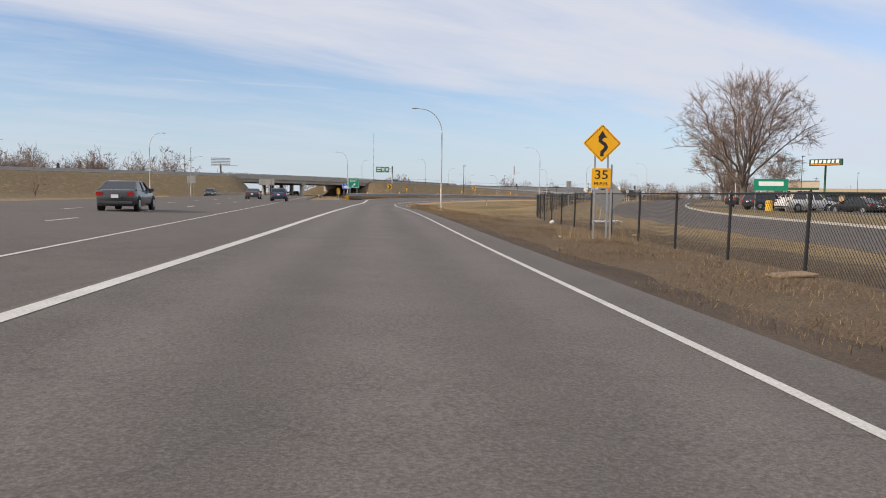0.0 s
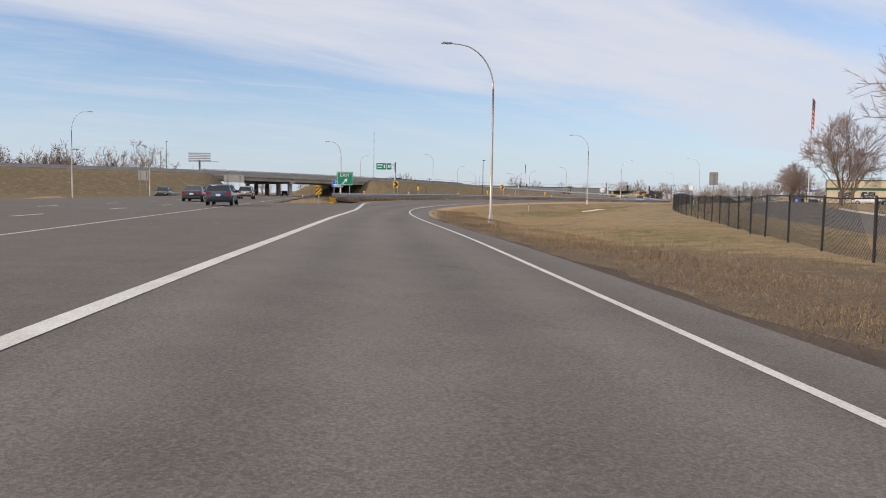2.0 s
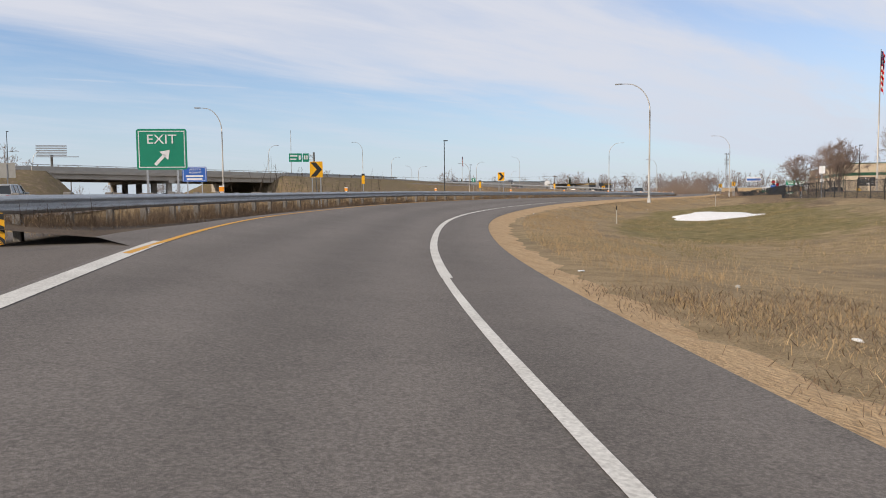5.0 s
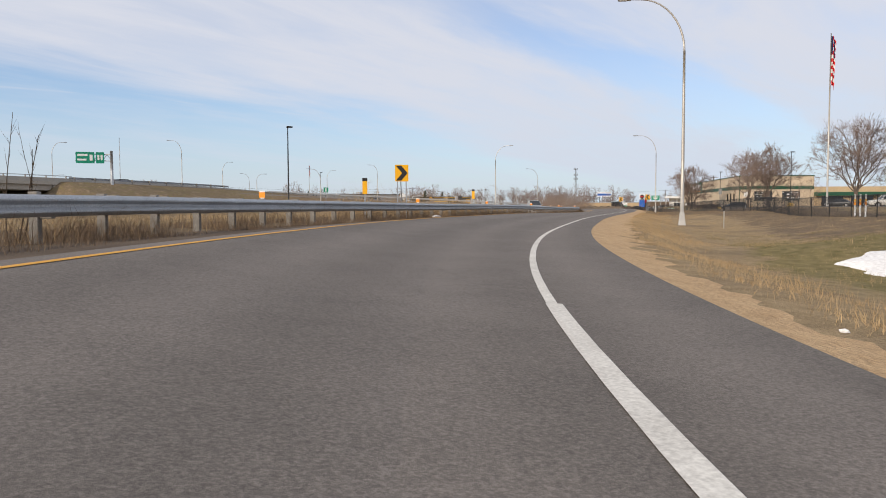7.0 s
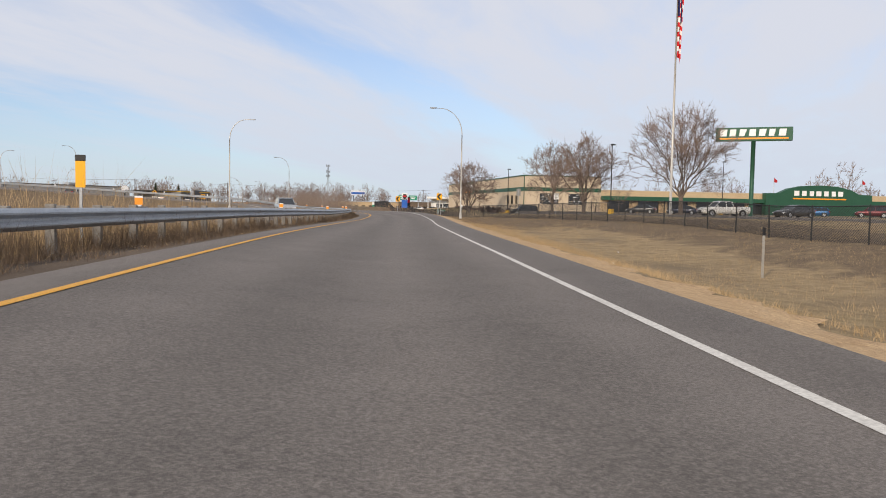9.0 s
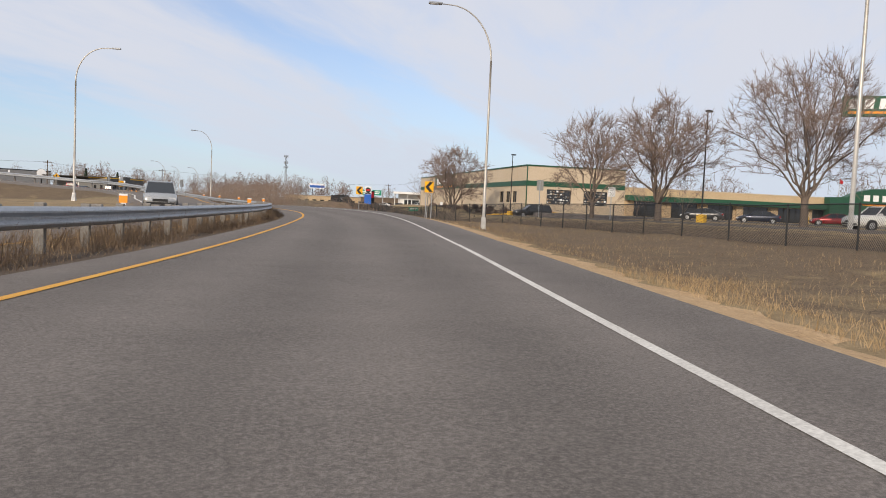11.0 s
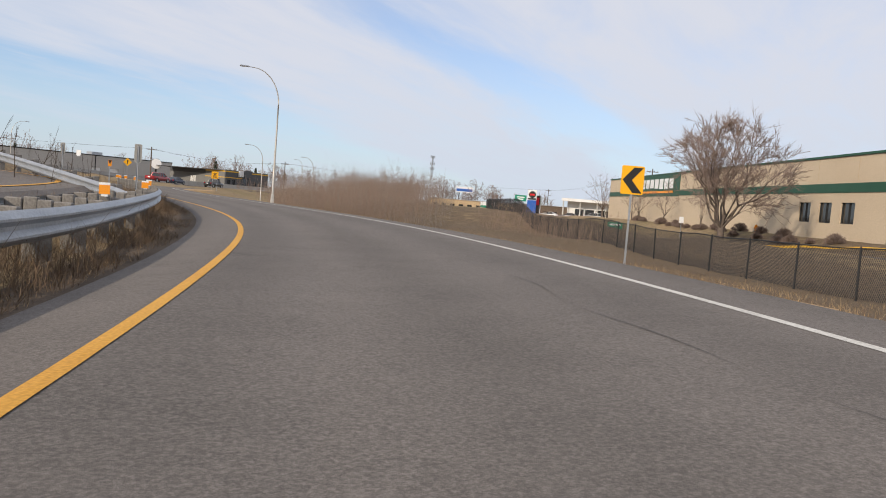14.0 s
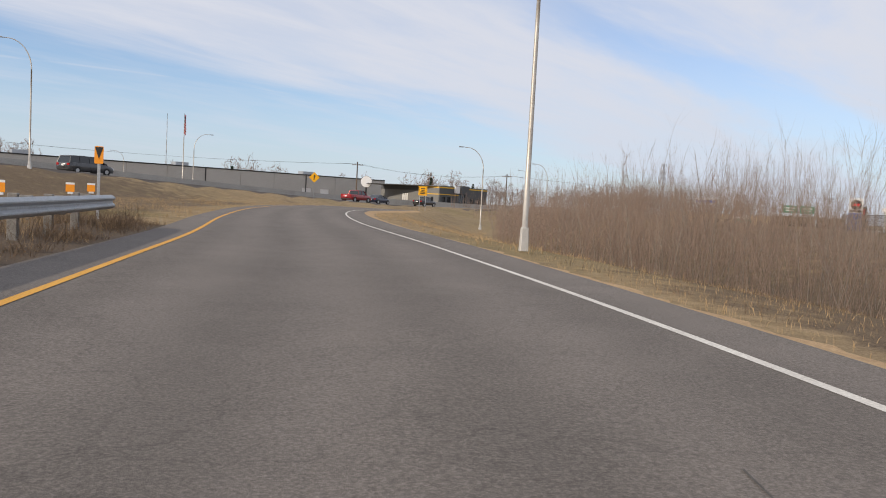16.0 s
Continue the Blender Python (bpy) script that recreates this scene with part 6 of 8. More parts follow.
def flagpole(x, y, h, label, size):
    root = empty("flagpole", stand(x, y, -20), label, "flagpole", "flagpoles")
    tube_part("pole", [(0, 0, -0.1), (0, 0, h * 0.5), (0, 0, h)], [0.14, 0.11, 0.06], M_POLE, root)
    # the flag hangs limp, in long folds
    def strip_of(z0, z1, x0, x1, mat, nm, k):
        bm = bmesh.new()
        n_ = 6
        rows = []
        for i in range(n_ + 1):
            xx = x0 + (x1 - x0) * i / n_
            yy = 0.14 * math.sin(i * 1.9 + k * 0.3) * size / 2
            rows.append((bm.verts.new((xx, yy, z0 - 0.35 * size * (i / n_) ** 2 * 0.6)), bm.verts.new((xx, yy, z1 - 0.35 * size * (i / n_) ** 2 * 0.6))))
        for a, b in zip(rows[:-1], rows[1:]):
            bm.faces.new((a[0], b[0], b[1], a[1]))
        return part(nm, bm, mat, root)
    top, w, n_ = h - 0.3, 0.13 * size, 13
    hh = 1.75 * size
    for k in range(n_):
        z1, z0 = top - hh * k / n_, top - hh * (k + 1) / n_
        strip_of(z0, z1, 0.1, 0.1 + w, M_RED if k % 2 == 0 else M_SIGNWHITE, "flag_stripe", k)
    strip_of(top - hh * 0.36, top, 0.09, 0.1 + w * 0.6, M_FLAGBLUE, "flag_canton", 0)


flagpole(76.8, 201.4, 23.0, "tall steel flagpole with a limp striped flag", 3.6)
flagpole(42.3, 459, 19.0, "steel flagpole with a limp striped flag by the warehouse", 2.6)

# long grey warehouse beyond the highway
wh = empty("warehouse", Matrix.Identity(4), "long low grey metal-clad warehouse with dark roof trim", "building")
WW = Wall(-12, 443, 109, 59, 0.0)
wall_with_openings(WW, "front_wall", 0, 124, -2, 6.6, 0.4, [(95, 98, 0, 3), (101, 104, 0, 3)], M_GREY_WALL, wh)
WW.box("coping", 0, 124, -0.5, 0.1, 6.6, 6.9, M_TRIMDARK, wh, "dark roof coping")
WW.box("roof", 0, 124, -40, -0.45, 6.3, 6.5, M_GREY_WALL, wh)
for k in range(12):
    WW.box("downpipe", 6 + k * 10, 6.25 + k * 10, 0.0, 0.15, -2, 6.6, M_TRIMDARK if k % 3 == 0 else M_GREY_WALL, wh)
for u in (22, 60, 98):
    WW.box("roof_unit", u, u + 3.5, -8, -5, 6.5, 7.9, M_GALV, wh)
for u in (95, 101):
    WW.box("dock_door", u, u + 3, -0.3, -0.2, 0, 3, M_WHITEWALL, wh)
ww2 = empty("white_building", Matrix.Identity(4), "white low workshop beside the grey warehouse", "building")
W2 = Wall(-52, 420, 38, 20, 0.5)
wall_with_openings(W2, "front_wall", 0, 42, -2, 6.8, 0.4, [(28 + 2.4 * k, 29.6 + 2.4 * k, 4.2, 5.4) for k in range(4)], M_WHITEWALL, ww2)
for k in range(4):
    W2.box("window", 28 + 2.4 * k, 29.6 + 2.4 * k, -0.3, -0.2, 4.2, 5.4, M_WINDOW, ww2)
W2.box("roof", 0, 42, -30, -0.4, 6.6, 6.85, M_GREY_WALL, ww2)

# charcoal shop with yellow bands
ch = empty("charcoal_shop", Matrix.Identity(4), "charcoal flat-roofed shop with yellow bands and glass entrance", "building")
C0 = Vector((105, 455, 0))
WC = Wall(C0.x, C0.y, 17, 17, -0.3)
wc_open = [(1.0, 2.6, 0.9, 2.8), (3.6, 5.2, 0.9, 2.8), (9.2, 12.6, 0.1, 3.6), (15, 17, 0.9, 2.6), (18.5, 20.5, 0.9, 2.6)]
wall_with_openings(WC, "front_wall", 0, 24, -1, 5.6, 0.3, wc_open, M_DARKGREY, ch)
for o in wc_open:
    shop_window(WC, *o, ch, 3, 1)
WC.box("yellow_band", 0, 24, 0.0, 0.06, 5.0, 5.3, M_KERB, ch, "yellow roof band")
WC.box("yellow_band", 0, 9, 0.0, 0.06, 3.3, 3.5, M_KERB, ch, "yellow wall band")
WC.box("entrance_tower", 9.0, 13.0, 0.0, 0.9, 3.7, 5.9, M_DARKGREY, ch)
WC.box("sign_box", 6.8, 9.0, 0.0, 0.5, 3.9, 5.7, M_WHITEWALL, ch, "pale grey sign box")
WD = Wall(93.0, 478, 12, -23, -0.3)
wd_open = [(19.5, 20.6, 0.9, 2.7), (22.4, 23.5, 0.9, 2.7)]
wall_with_openings(WD, "side_wall", 0, 25.7, -1, 5.6, 0.3, wd_open, M_MIDGREY, ch)
for o in wd_open:
    shop_window(WD, *o, ch, 2, 1)
WD.box("yellow_band", 17, 25.8, 0.0, 0.05, 5.0, 5.3, M_KERB, ch, "yellow roof band")
WD.box("yellow_band", 17, 25.8, 0.0, 0.05, 3.3, 3.5, M_KERB, ch, "yellow wall band")
WD.box("dark_band", 0, 17, 0.0, 0.05, 4.2, 5.5, M_DARKGREY, ch)
for k in range(3):
    WD.box("pale_panel", 10.2 + k * 0.9, 10.7 + k * 0.9, 0.0, 0.05, 1.2, 3.3, M_WHITEWALL, ch)
WC.box("roof", 0.2, 24, -24, -0.3, 5.3, 5.5, M_TRIMDARK, ch)
ds = empty("disc_sign", stand(88.2, 472.8, -8), "round white sign disc on a dark post", "sign")
dz = 5.5 - lz(88.2, 472.8)
bm = bmesh.new()
bmesh.ops.create_cone(bm, cap_ends=True, segments=28, radius1=1.5, radius2=1.5, depth=0.5, matrix=Matrix.Translation((0, 0, dz)) @ FLAT)
part("disc", bm, M_SIGNWHITE, ds, "white round face")
bm = bmesh.new()
bmesh.ops.create_cone(bm, cap_ends=True, segments=28, radius1=1.56, radius2=1.56, depth=0.4, matrix=Matrix.Translation((0, 0.08, dz)) @ FLAT)
part("rim", bm, M_TRIMDARK, ds)
tube_part("post", [(0, 0.1, -0.1), (0, 0.1, dz - 1.4)], [0.22, 0.22], M_TRIMDARK, ds)

# car dealer with white canopy, its pylon and the far shops
dl = empty("dealer_building", Matrix.Identity(4), "white car showroom with a flat canopy and tall windows", "building")
WE = Wall(176, 385.9, 17, -13, -1.6)
de_open = [(2 + 2.6 * k, 4.2 + 2.6 * k, 0.2, 3.6) for k in range(5)]
wall_with_openings(WE, "front_wall", 0, 16, -1, 5.4, 0.3, de_open, M_WHITEWALL, dl)
for o in de_open:
    shop_window(WE, *o, dl, 2, 1)
WE.box("canopy", -1.5, 16.5, -0.2, 3.0, 5.4, 6.1, M_WHITEWALL, dl, "flat white canopy")
for k in range(5):
    p = WE.o + WE.d * (-1.0 + k * 4.2) + WE.n * 2.6
    tube_part("column", [(p.x, p.y, -2.6), (p.x, p.y, 3.9)], [0.16, 0.16], M_WHITEWALL, dl)
WE.box("roof", 0, 16, -18, -0.3, 5.2, 5.4, M_GREY_WALL, dl)
bp = empty("blue_pylon", stand(150, 364, -32), "navy blue dealer pylon with a round emblem", "sign")
box("slab", (-0.95, 0.95, -0.25, 0.25, -0.2, 4.9), M_SIGNBLUE, bp, "navy blue slab", 0.05)
box("head", (-0.95, 0.95, -0.26, 0.26, 4.9, 7.1), M_SIGNWHITE, bp, "white pylon head", 0.05)
bm = bmesh.new()
bmesh.ops.create_cone(bm, cap_ends=True, segments=20, radius1=0.75, radius2=0.75, depth=0.1, matrix=Matrix.Translation((0, -0.28, 6.1)) @ FLAT)
part("emblem", bm, M_TRIMDARK, bp)
poly_plate("emblem_shape", [rect(-0.5, 0.5, 5.9, 6.3)], M_RED, bp, -0.345, 0.01)
poly_plate("name_bar", [rect(-0.85, 0.85, 5.0, 5.35)], M_TRIMDARK, bp, -0.275, 0.01)
rp = empty("red_pylon", stand(152.4, 365.6, -32), "narrow dark red dealer pylon", "sign")
box("slab", (-0.7, 0.7, -0.2, 0.2, -0.2, 5.6), M_TRIMDARK, rp, "", 0.05)
poly_plate("emblem_shape", [rect(-0.5, 0.5, 3.6, 5.2)], M_RED, rp, -0.22, 0.01)
bbd = empty("billboard", stand(281, 626, -22), "wide billboard on steel legs with a dark picture frame", "billboard")
bz = 9.1 - lz(281, 626)
box("panel", (-5.2, 5.2, -0.2, 0.2, bz - 1.7, bz + 1.7), M_SIGNWHITE, bbd, "white billboard face")
box("panel_band", (-4.8, 4.8, -0.25, -0.2, bz - 1.0, bz + 0.5), M_SIGNBLUE, bbd)
for px in (-3, 3):
    tube_part("leg", [(px, 0.3, -0.2), (px, 0.3, bz)], [0.3, 0.3], M_TRIMDARK, bbd)
bb2 = empty("billboard", stand(236, 524, -22), "low white and green billboard near far shops", "billboard")
bz = 1.2 - lz(236, 524)
box("panel", (-3.2, 3.2, -0.2, 0.2, bz - 1.3, bz + 1.3), M_SIGNWHITE, bb2)
box("panel_band", (-3.2, 3.2, -0.25, -0.2, bz - 1.3, bz - 0.3), M_SIGNGREEN, bb2)
for px in (-2, 2):
    tube_part("leg", [(px, 0.3, -0.2), (px, 0.3, bz)], [0.15, 0.15], M_GALV, bb2)
for x, y, yaw, w, d, h, m_, lab in ((250, 560, -25, 46, 20, 4.5, M_BEIGE2, "low tan flat-roofed shop in the distance"), (215, 600, -20, 30, 16, 4.0, M_CONCRETE, "low grey flat-roofed shop in the distance"),
                                    (275, 540, -28, 26, 18, 5.0, M_DARKWOOD, "low brown flat-roofed shop in the distance"), (-150, 330, 20, 34, 12, 3.6, M_WHITEWALL, "white long-roofed house behind the highway"),
                                    (-235, 300, 20, 22, 12, 4.2, M_WHITEWALL, "white low house behind the highway"), (-20, 560, 10, 60, 20, 5, M_GREY_WALL, "pale low building in the distance")):
    hb = empty("far_building", stand(x, y, yaw), lab, "building", "far buildings")
    WH = Wall(-w / 2, -d / 2, 1, 0, 0)
    ops = [(2 + k * 4.2, 4.2 + k * 4.2, 0.8, 2.4) for k in range(int((w - 4) / 4.2))]
    wall_with_openings(WH, "front_wall", 0, w, -3, h, 0.3, ops, m_, hb, True)
    for o in ops:
        WH.box("window", o[0], o[1], -0.25, -0.2, o[2], o[3], M_WINDOW, hb)
    WH.box("rear_body", 0.1, w - 0.1, -d, -0.32, -3, h - 0.2, m_, hb)
    bm = bmesh.new()
    zr = h + (1.7 if m_ is M_WHITEWALL else 0.3)
    rv = [bm.verts.new(p) for p in ((-w / 2 - 0.4, -d / 2 - 0.5, h), (w / 2 + 0.4, -d / 2 - 0.5, h), (w / 2 + 0.4, d / 2 + 0.5, h), (-w / 2 - 0.4, d / 2 + 0.5, h), (-w / 2 - 0.4, 0, zr), (w / 2 + 0.4, 0, zr))]
    for q in ((0, 1, 5, 4), (3, 4, 5, 2), (0, 4, 3), (1, 2, 5), (3, 2, 1, 0)):
        bm.faces.new([rv[i] for i in q])
    part("roof", bm, M_WHITEWALL if m_ is M_WHITEWALL else M_GREY_WALL, hb)

# masts and wires
tw = empty("cell_tower", stand(307, 722), "grey lattice cell tower with antenna rings", "tower")
th = 33 - lz(307, 722)
for k in range(3):
    a = radians(120 * k)
    tube_part("leg", [(1.2 * math.cos(a), 1.2 * math.sin(a), -0.3), (0.5 * math.cos(a), 0.5 * math.sin(a), th)], [0.16, 0.12], M_GALV, tw, sides=5)
for k in range(16):
    z = th * k / 16
    r0 = 1.2 - 0.7 * k / 16
    for j in range(3):
        a, b_ = radians(120 * j), radians(120 * (j + 1))
        tube_part("lattice", [(r0 * math.cos(a), r0 * math.sin(a), z), (r0 * math.cos(b_), r0 * math.sin(b_), z + th / 16)], [0.06, 0.06], M_GALV, tw, sides=4)
for z in (th - 0.6, th - 5.5, th - 9):
    for j in range(6):
        a = radians(60 * j)
        box("antenna", (1.5 * math.cos(a) - 0.2, 1.5 * math.cos(a) + 0.2, 1.5 * math.sin(a) - 0.2, 1.5 * math.sin(a) + 0.2, z - 0.9, z + 0.9), M_GALV, tw)
mast = empty("radio_mast", stand(-184, 2040), "very tall thin red and white radio mast far off", "mast")
for k in range(8):
    tube_part("mast_section", [(0, 0, 20 * k), (0, 0, 20 * (k + 1) + 0.5)], [0.9 - 0.05 * k, 0.85 - 0.05 * k], M_GALV if k % 2 else M_CONCRETE, mast, sides=6)


def utility_pole(x, y, h, yaw, label="weathered timber utility pole with a crossarm"):
    root = empty("utility_pole", stand(x, y, yaw), label, "utility pole", "utility poles")
    tube_part("shaft", [(0, 0, -0.2), (0, 0, h)], [0.17, 0.12], M_DARKWOOD, root)
    box("crossarm", (-1.2, 1.2, -0.06, 0.06, h - 0.7, h - 0.56), M_DARKWOOD, root)
    for px in (-1.1, -0.4, 0.4, 1.1):
        tube_part("insulator", [(px, 0, h - 0.56), (px, 0, h - 0.4)], [0.05, 0.04], M_TRIMDARK, root, sides=6)
    return Vector((x, y, lz(x, y) + h - 0.4))


ups = [utility_pole(-10, 436, 10, -25), utility_pole(81.6, 431, 8.8, -20), utility_pole(118, 440, 8.6, -40), utility_pole(170, 350, 11, -50), utility_pole(230, 470, 11, -50), utility_pole(-95, 330, 10, 20)]
for a, b_ in ((0, 1), (1, 2), (2, 4), (4, 3), (5, 0)):
    for off in (-1.0, 1.0):
        pts = []
        for k in range(13):
            u = k / 12
            p = ups[a].lerp(ups[b_], u)
            pts.append((p.x + off * 0.5, p.y, p.z - 4 * u * (1 - u) * 1.3))
        tagged(tube_part("power_line", pts, [0.014] * 13, M_BLACK, None, "", 4), "thin black overhead power line between poles", "cable", "power lines")
og2 = empty("guide_sign", stand(230, 484, -34), "green overhead guide sign far along the road", "road sign", "traffic signs")
gz2 = 5.0 - lz(230, 484)
for px, w in ((-2.6, 4.6), (2.6, 4.2)):
    q = plate("panel", w, 2.4, gz2, M_SIGNGREEN, og2)
    q.location.x = px
    poly_plate("text_bar", [rect(px - w * 0.35, px + w * 0.35, gz2 + 0.2, gz2 + 0.6), rect(px - w * 0.25, px + w * 0.25, gz2 - 0.6, gz2 - 0.2)], M_SIGNWHITE, og2, -0.006)
tube_part("mast", [(5.4, 0.3, -0.3), (5.4, 0.3, gz2 + 1.2)], [0.2, 0.2], M_GALV, og2)
tube_part("chord", [(5.4, 0.3, gz2), (-5, 0.3, gz2)], [0.14, 0.14], M_GALV, og2)
ob = empty("billboard", stand(-80, 277, 6), "billboard frame seen from behind on a mast", "billboard")
bz = 12 - lz(-80, 277)
tube_part("mast", [(0, 0, -0.2), (0, 0, bz - 1)], [0.3, 0.3], M_GALV, ob)
for k in range(5):
    box("slat", (-3.4, 3.4, -0.1, 0.1, bz - 1.2 + 0.55 * k, bz - 0.9 + 0.55 * k), M_GALV, ob)
box("platform", (-3.4, 6.0, -0.4, 0.4, bz - 1.5, bz - 1.35), M_GALV, ob)

# ---- vehicles ----
M_P = {"grey": paint("dark_grey_car_paint", (0.060, 0.062, 0.066)), "blue": paint("slate_blue_car_paint", (0.055, 0.085, 0.14)), "silver": paint("silver_car_paint", (0.46, 0.46, 0.45), 0.6),
       "navy": paint("navy_car_paint", (0.018, 0.026, 0.055)), "red": paint("red_truck_paint", (0.30, 0.012, 0.015)), "black": paint("black_car_paint", (0.014, 0.015, 0.017)),
       "white": paint("white_car_paint", (0.70, 0.70, 0.69), 0.0), "maroon": paint("maroon_car_paint", (0.13, 0.014, 0.02)), "teal": paint("bright_blue_car_paint", (0.02, 0.12, 0.30))}


def loft(bm, rings):
    rs = [[bm.verts.new(p) for p in r] for r in rings]
    n_ = len(rs[0])
    for a, b_ in zip(rs[:-1], rs[1:]):
        for k in range(n_):
            bm.faces.new((a[k], a[(k + 1) % n_], b_[(k + 1) % n_], b_[k]))
    bm.faces.new(rs[0][::-1])
    bm.faces.new(rs[-1])


# side shapes: body stations (x as share of length from the rear, top height, half width share) and cabin (rear bottom, rear top, front top, front bottom)
SHAPES = {
    "sedan": dict(L=4.6, W=1.78, H=1.44, body=[(0, 0.86, 0.86), (0.03, 0.98, 0.95), (0.12, 1.02, 1), (0.3, 0.98, 1), (0.55, 0.96, 1), (0.72, 0.93, 1), (0.88, 0.82, 0.97), (0.97, 0.68, 0.9), (1, 0.58, 0.82)], cabin=(0.10, 0.27, 0.56, 0.74)),
    "wagon": dict(L=4.6, W=1.80, H=1.48, body=[(0, 0.90, 0.88), (0.03, 1.0, 0.96), (0.12, 1.02, 1), (0.3, 1.0, 1), (0.55, 0.97, 1), (0.72, 0.95, 1), (0.88, 0.84, 0.97), (0.97, 0.7, 0.9), (1, 0.58, 0.82)], cabin=(0.015, 0.085, 0.58, 0.76)),
    "suv": dict(L=4.7, W=1.86, H=1.74, body=[(0, 1.02, 0.92), (0.03, 1.12, 0.97), (0.12, 1.15, 1), (0.3, 1.13, 1), (0.55, 1.11, 1), (0.74, 1.08, 1), (0.9, 1.0, 0.98), (0.98, 0.84, 0.92), (1, 0.7, 0.86)], cabin=(0.015, 0.07, 0.58, 0.74)),
    "van": dict(L=5.1, W=1.98, H=1.76, body=[(0, 1.0, 0.92), (0.03, 1.08, 0.97), (0.12, 1.12, 1), (0.3, 1.1, 1), (0.55, 1.06, 1), (0.78, 1.04, 1), (0.9, 0.94, 0.98), (0.98, 0.78, 0.92), (1, 0.66, 0.86)], cabin=(0.012, 0.05, 0.64, 0.84)),
    "pickup": dict(L=5.8, W=2.0, H=1.86, body=[(0, 1.16, 0.94), (0.02, 1.2, 1), (0.3, 1.2, 1), (0.42, 1.2, 1), (0.6, 1.18, 1), (0.78, 1.16, 1), (0.93, 1.08, 0.98), (0.99, 0.92, 0.94), (1, 0.8, 0.9)], cabin=(0.36, 0.385, 0.64, 0.76)),
}


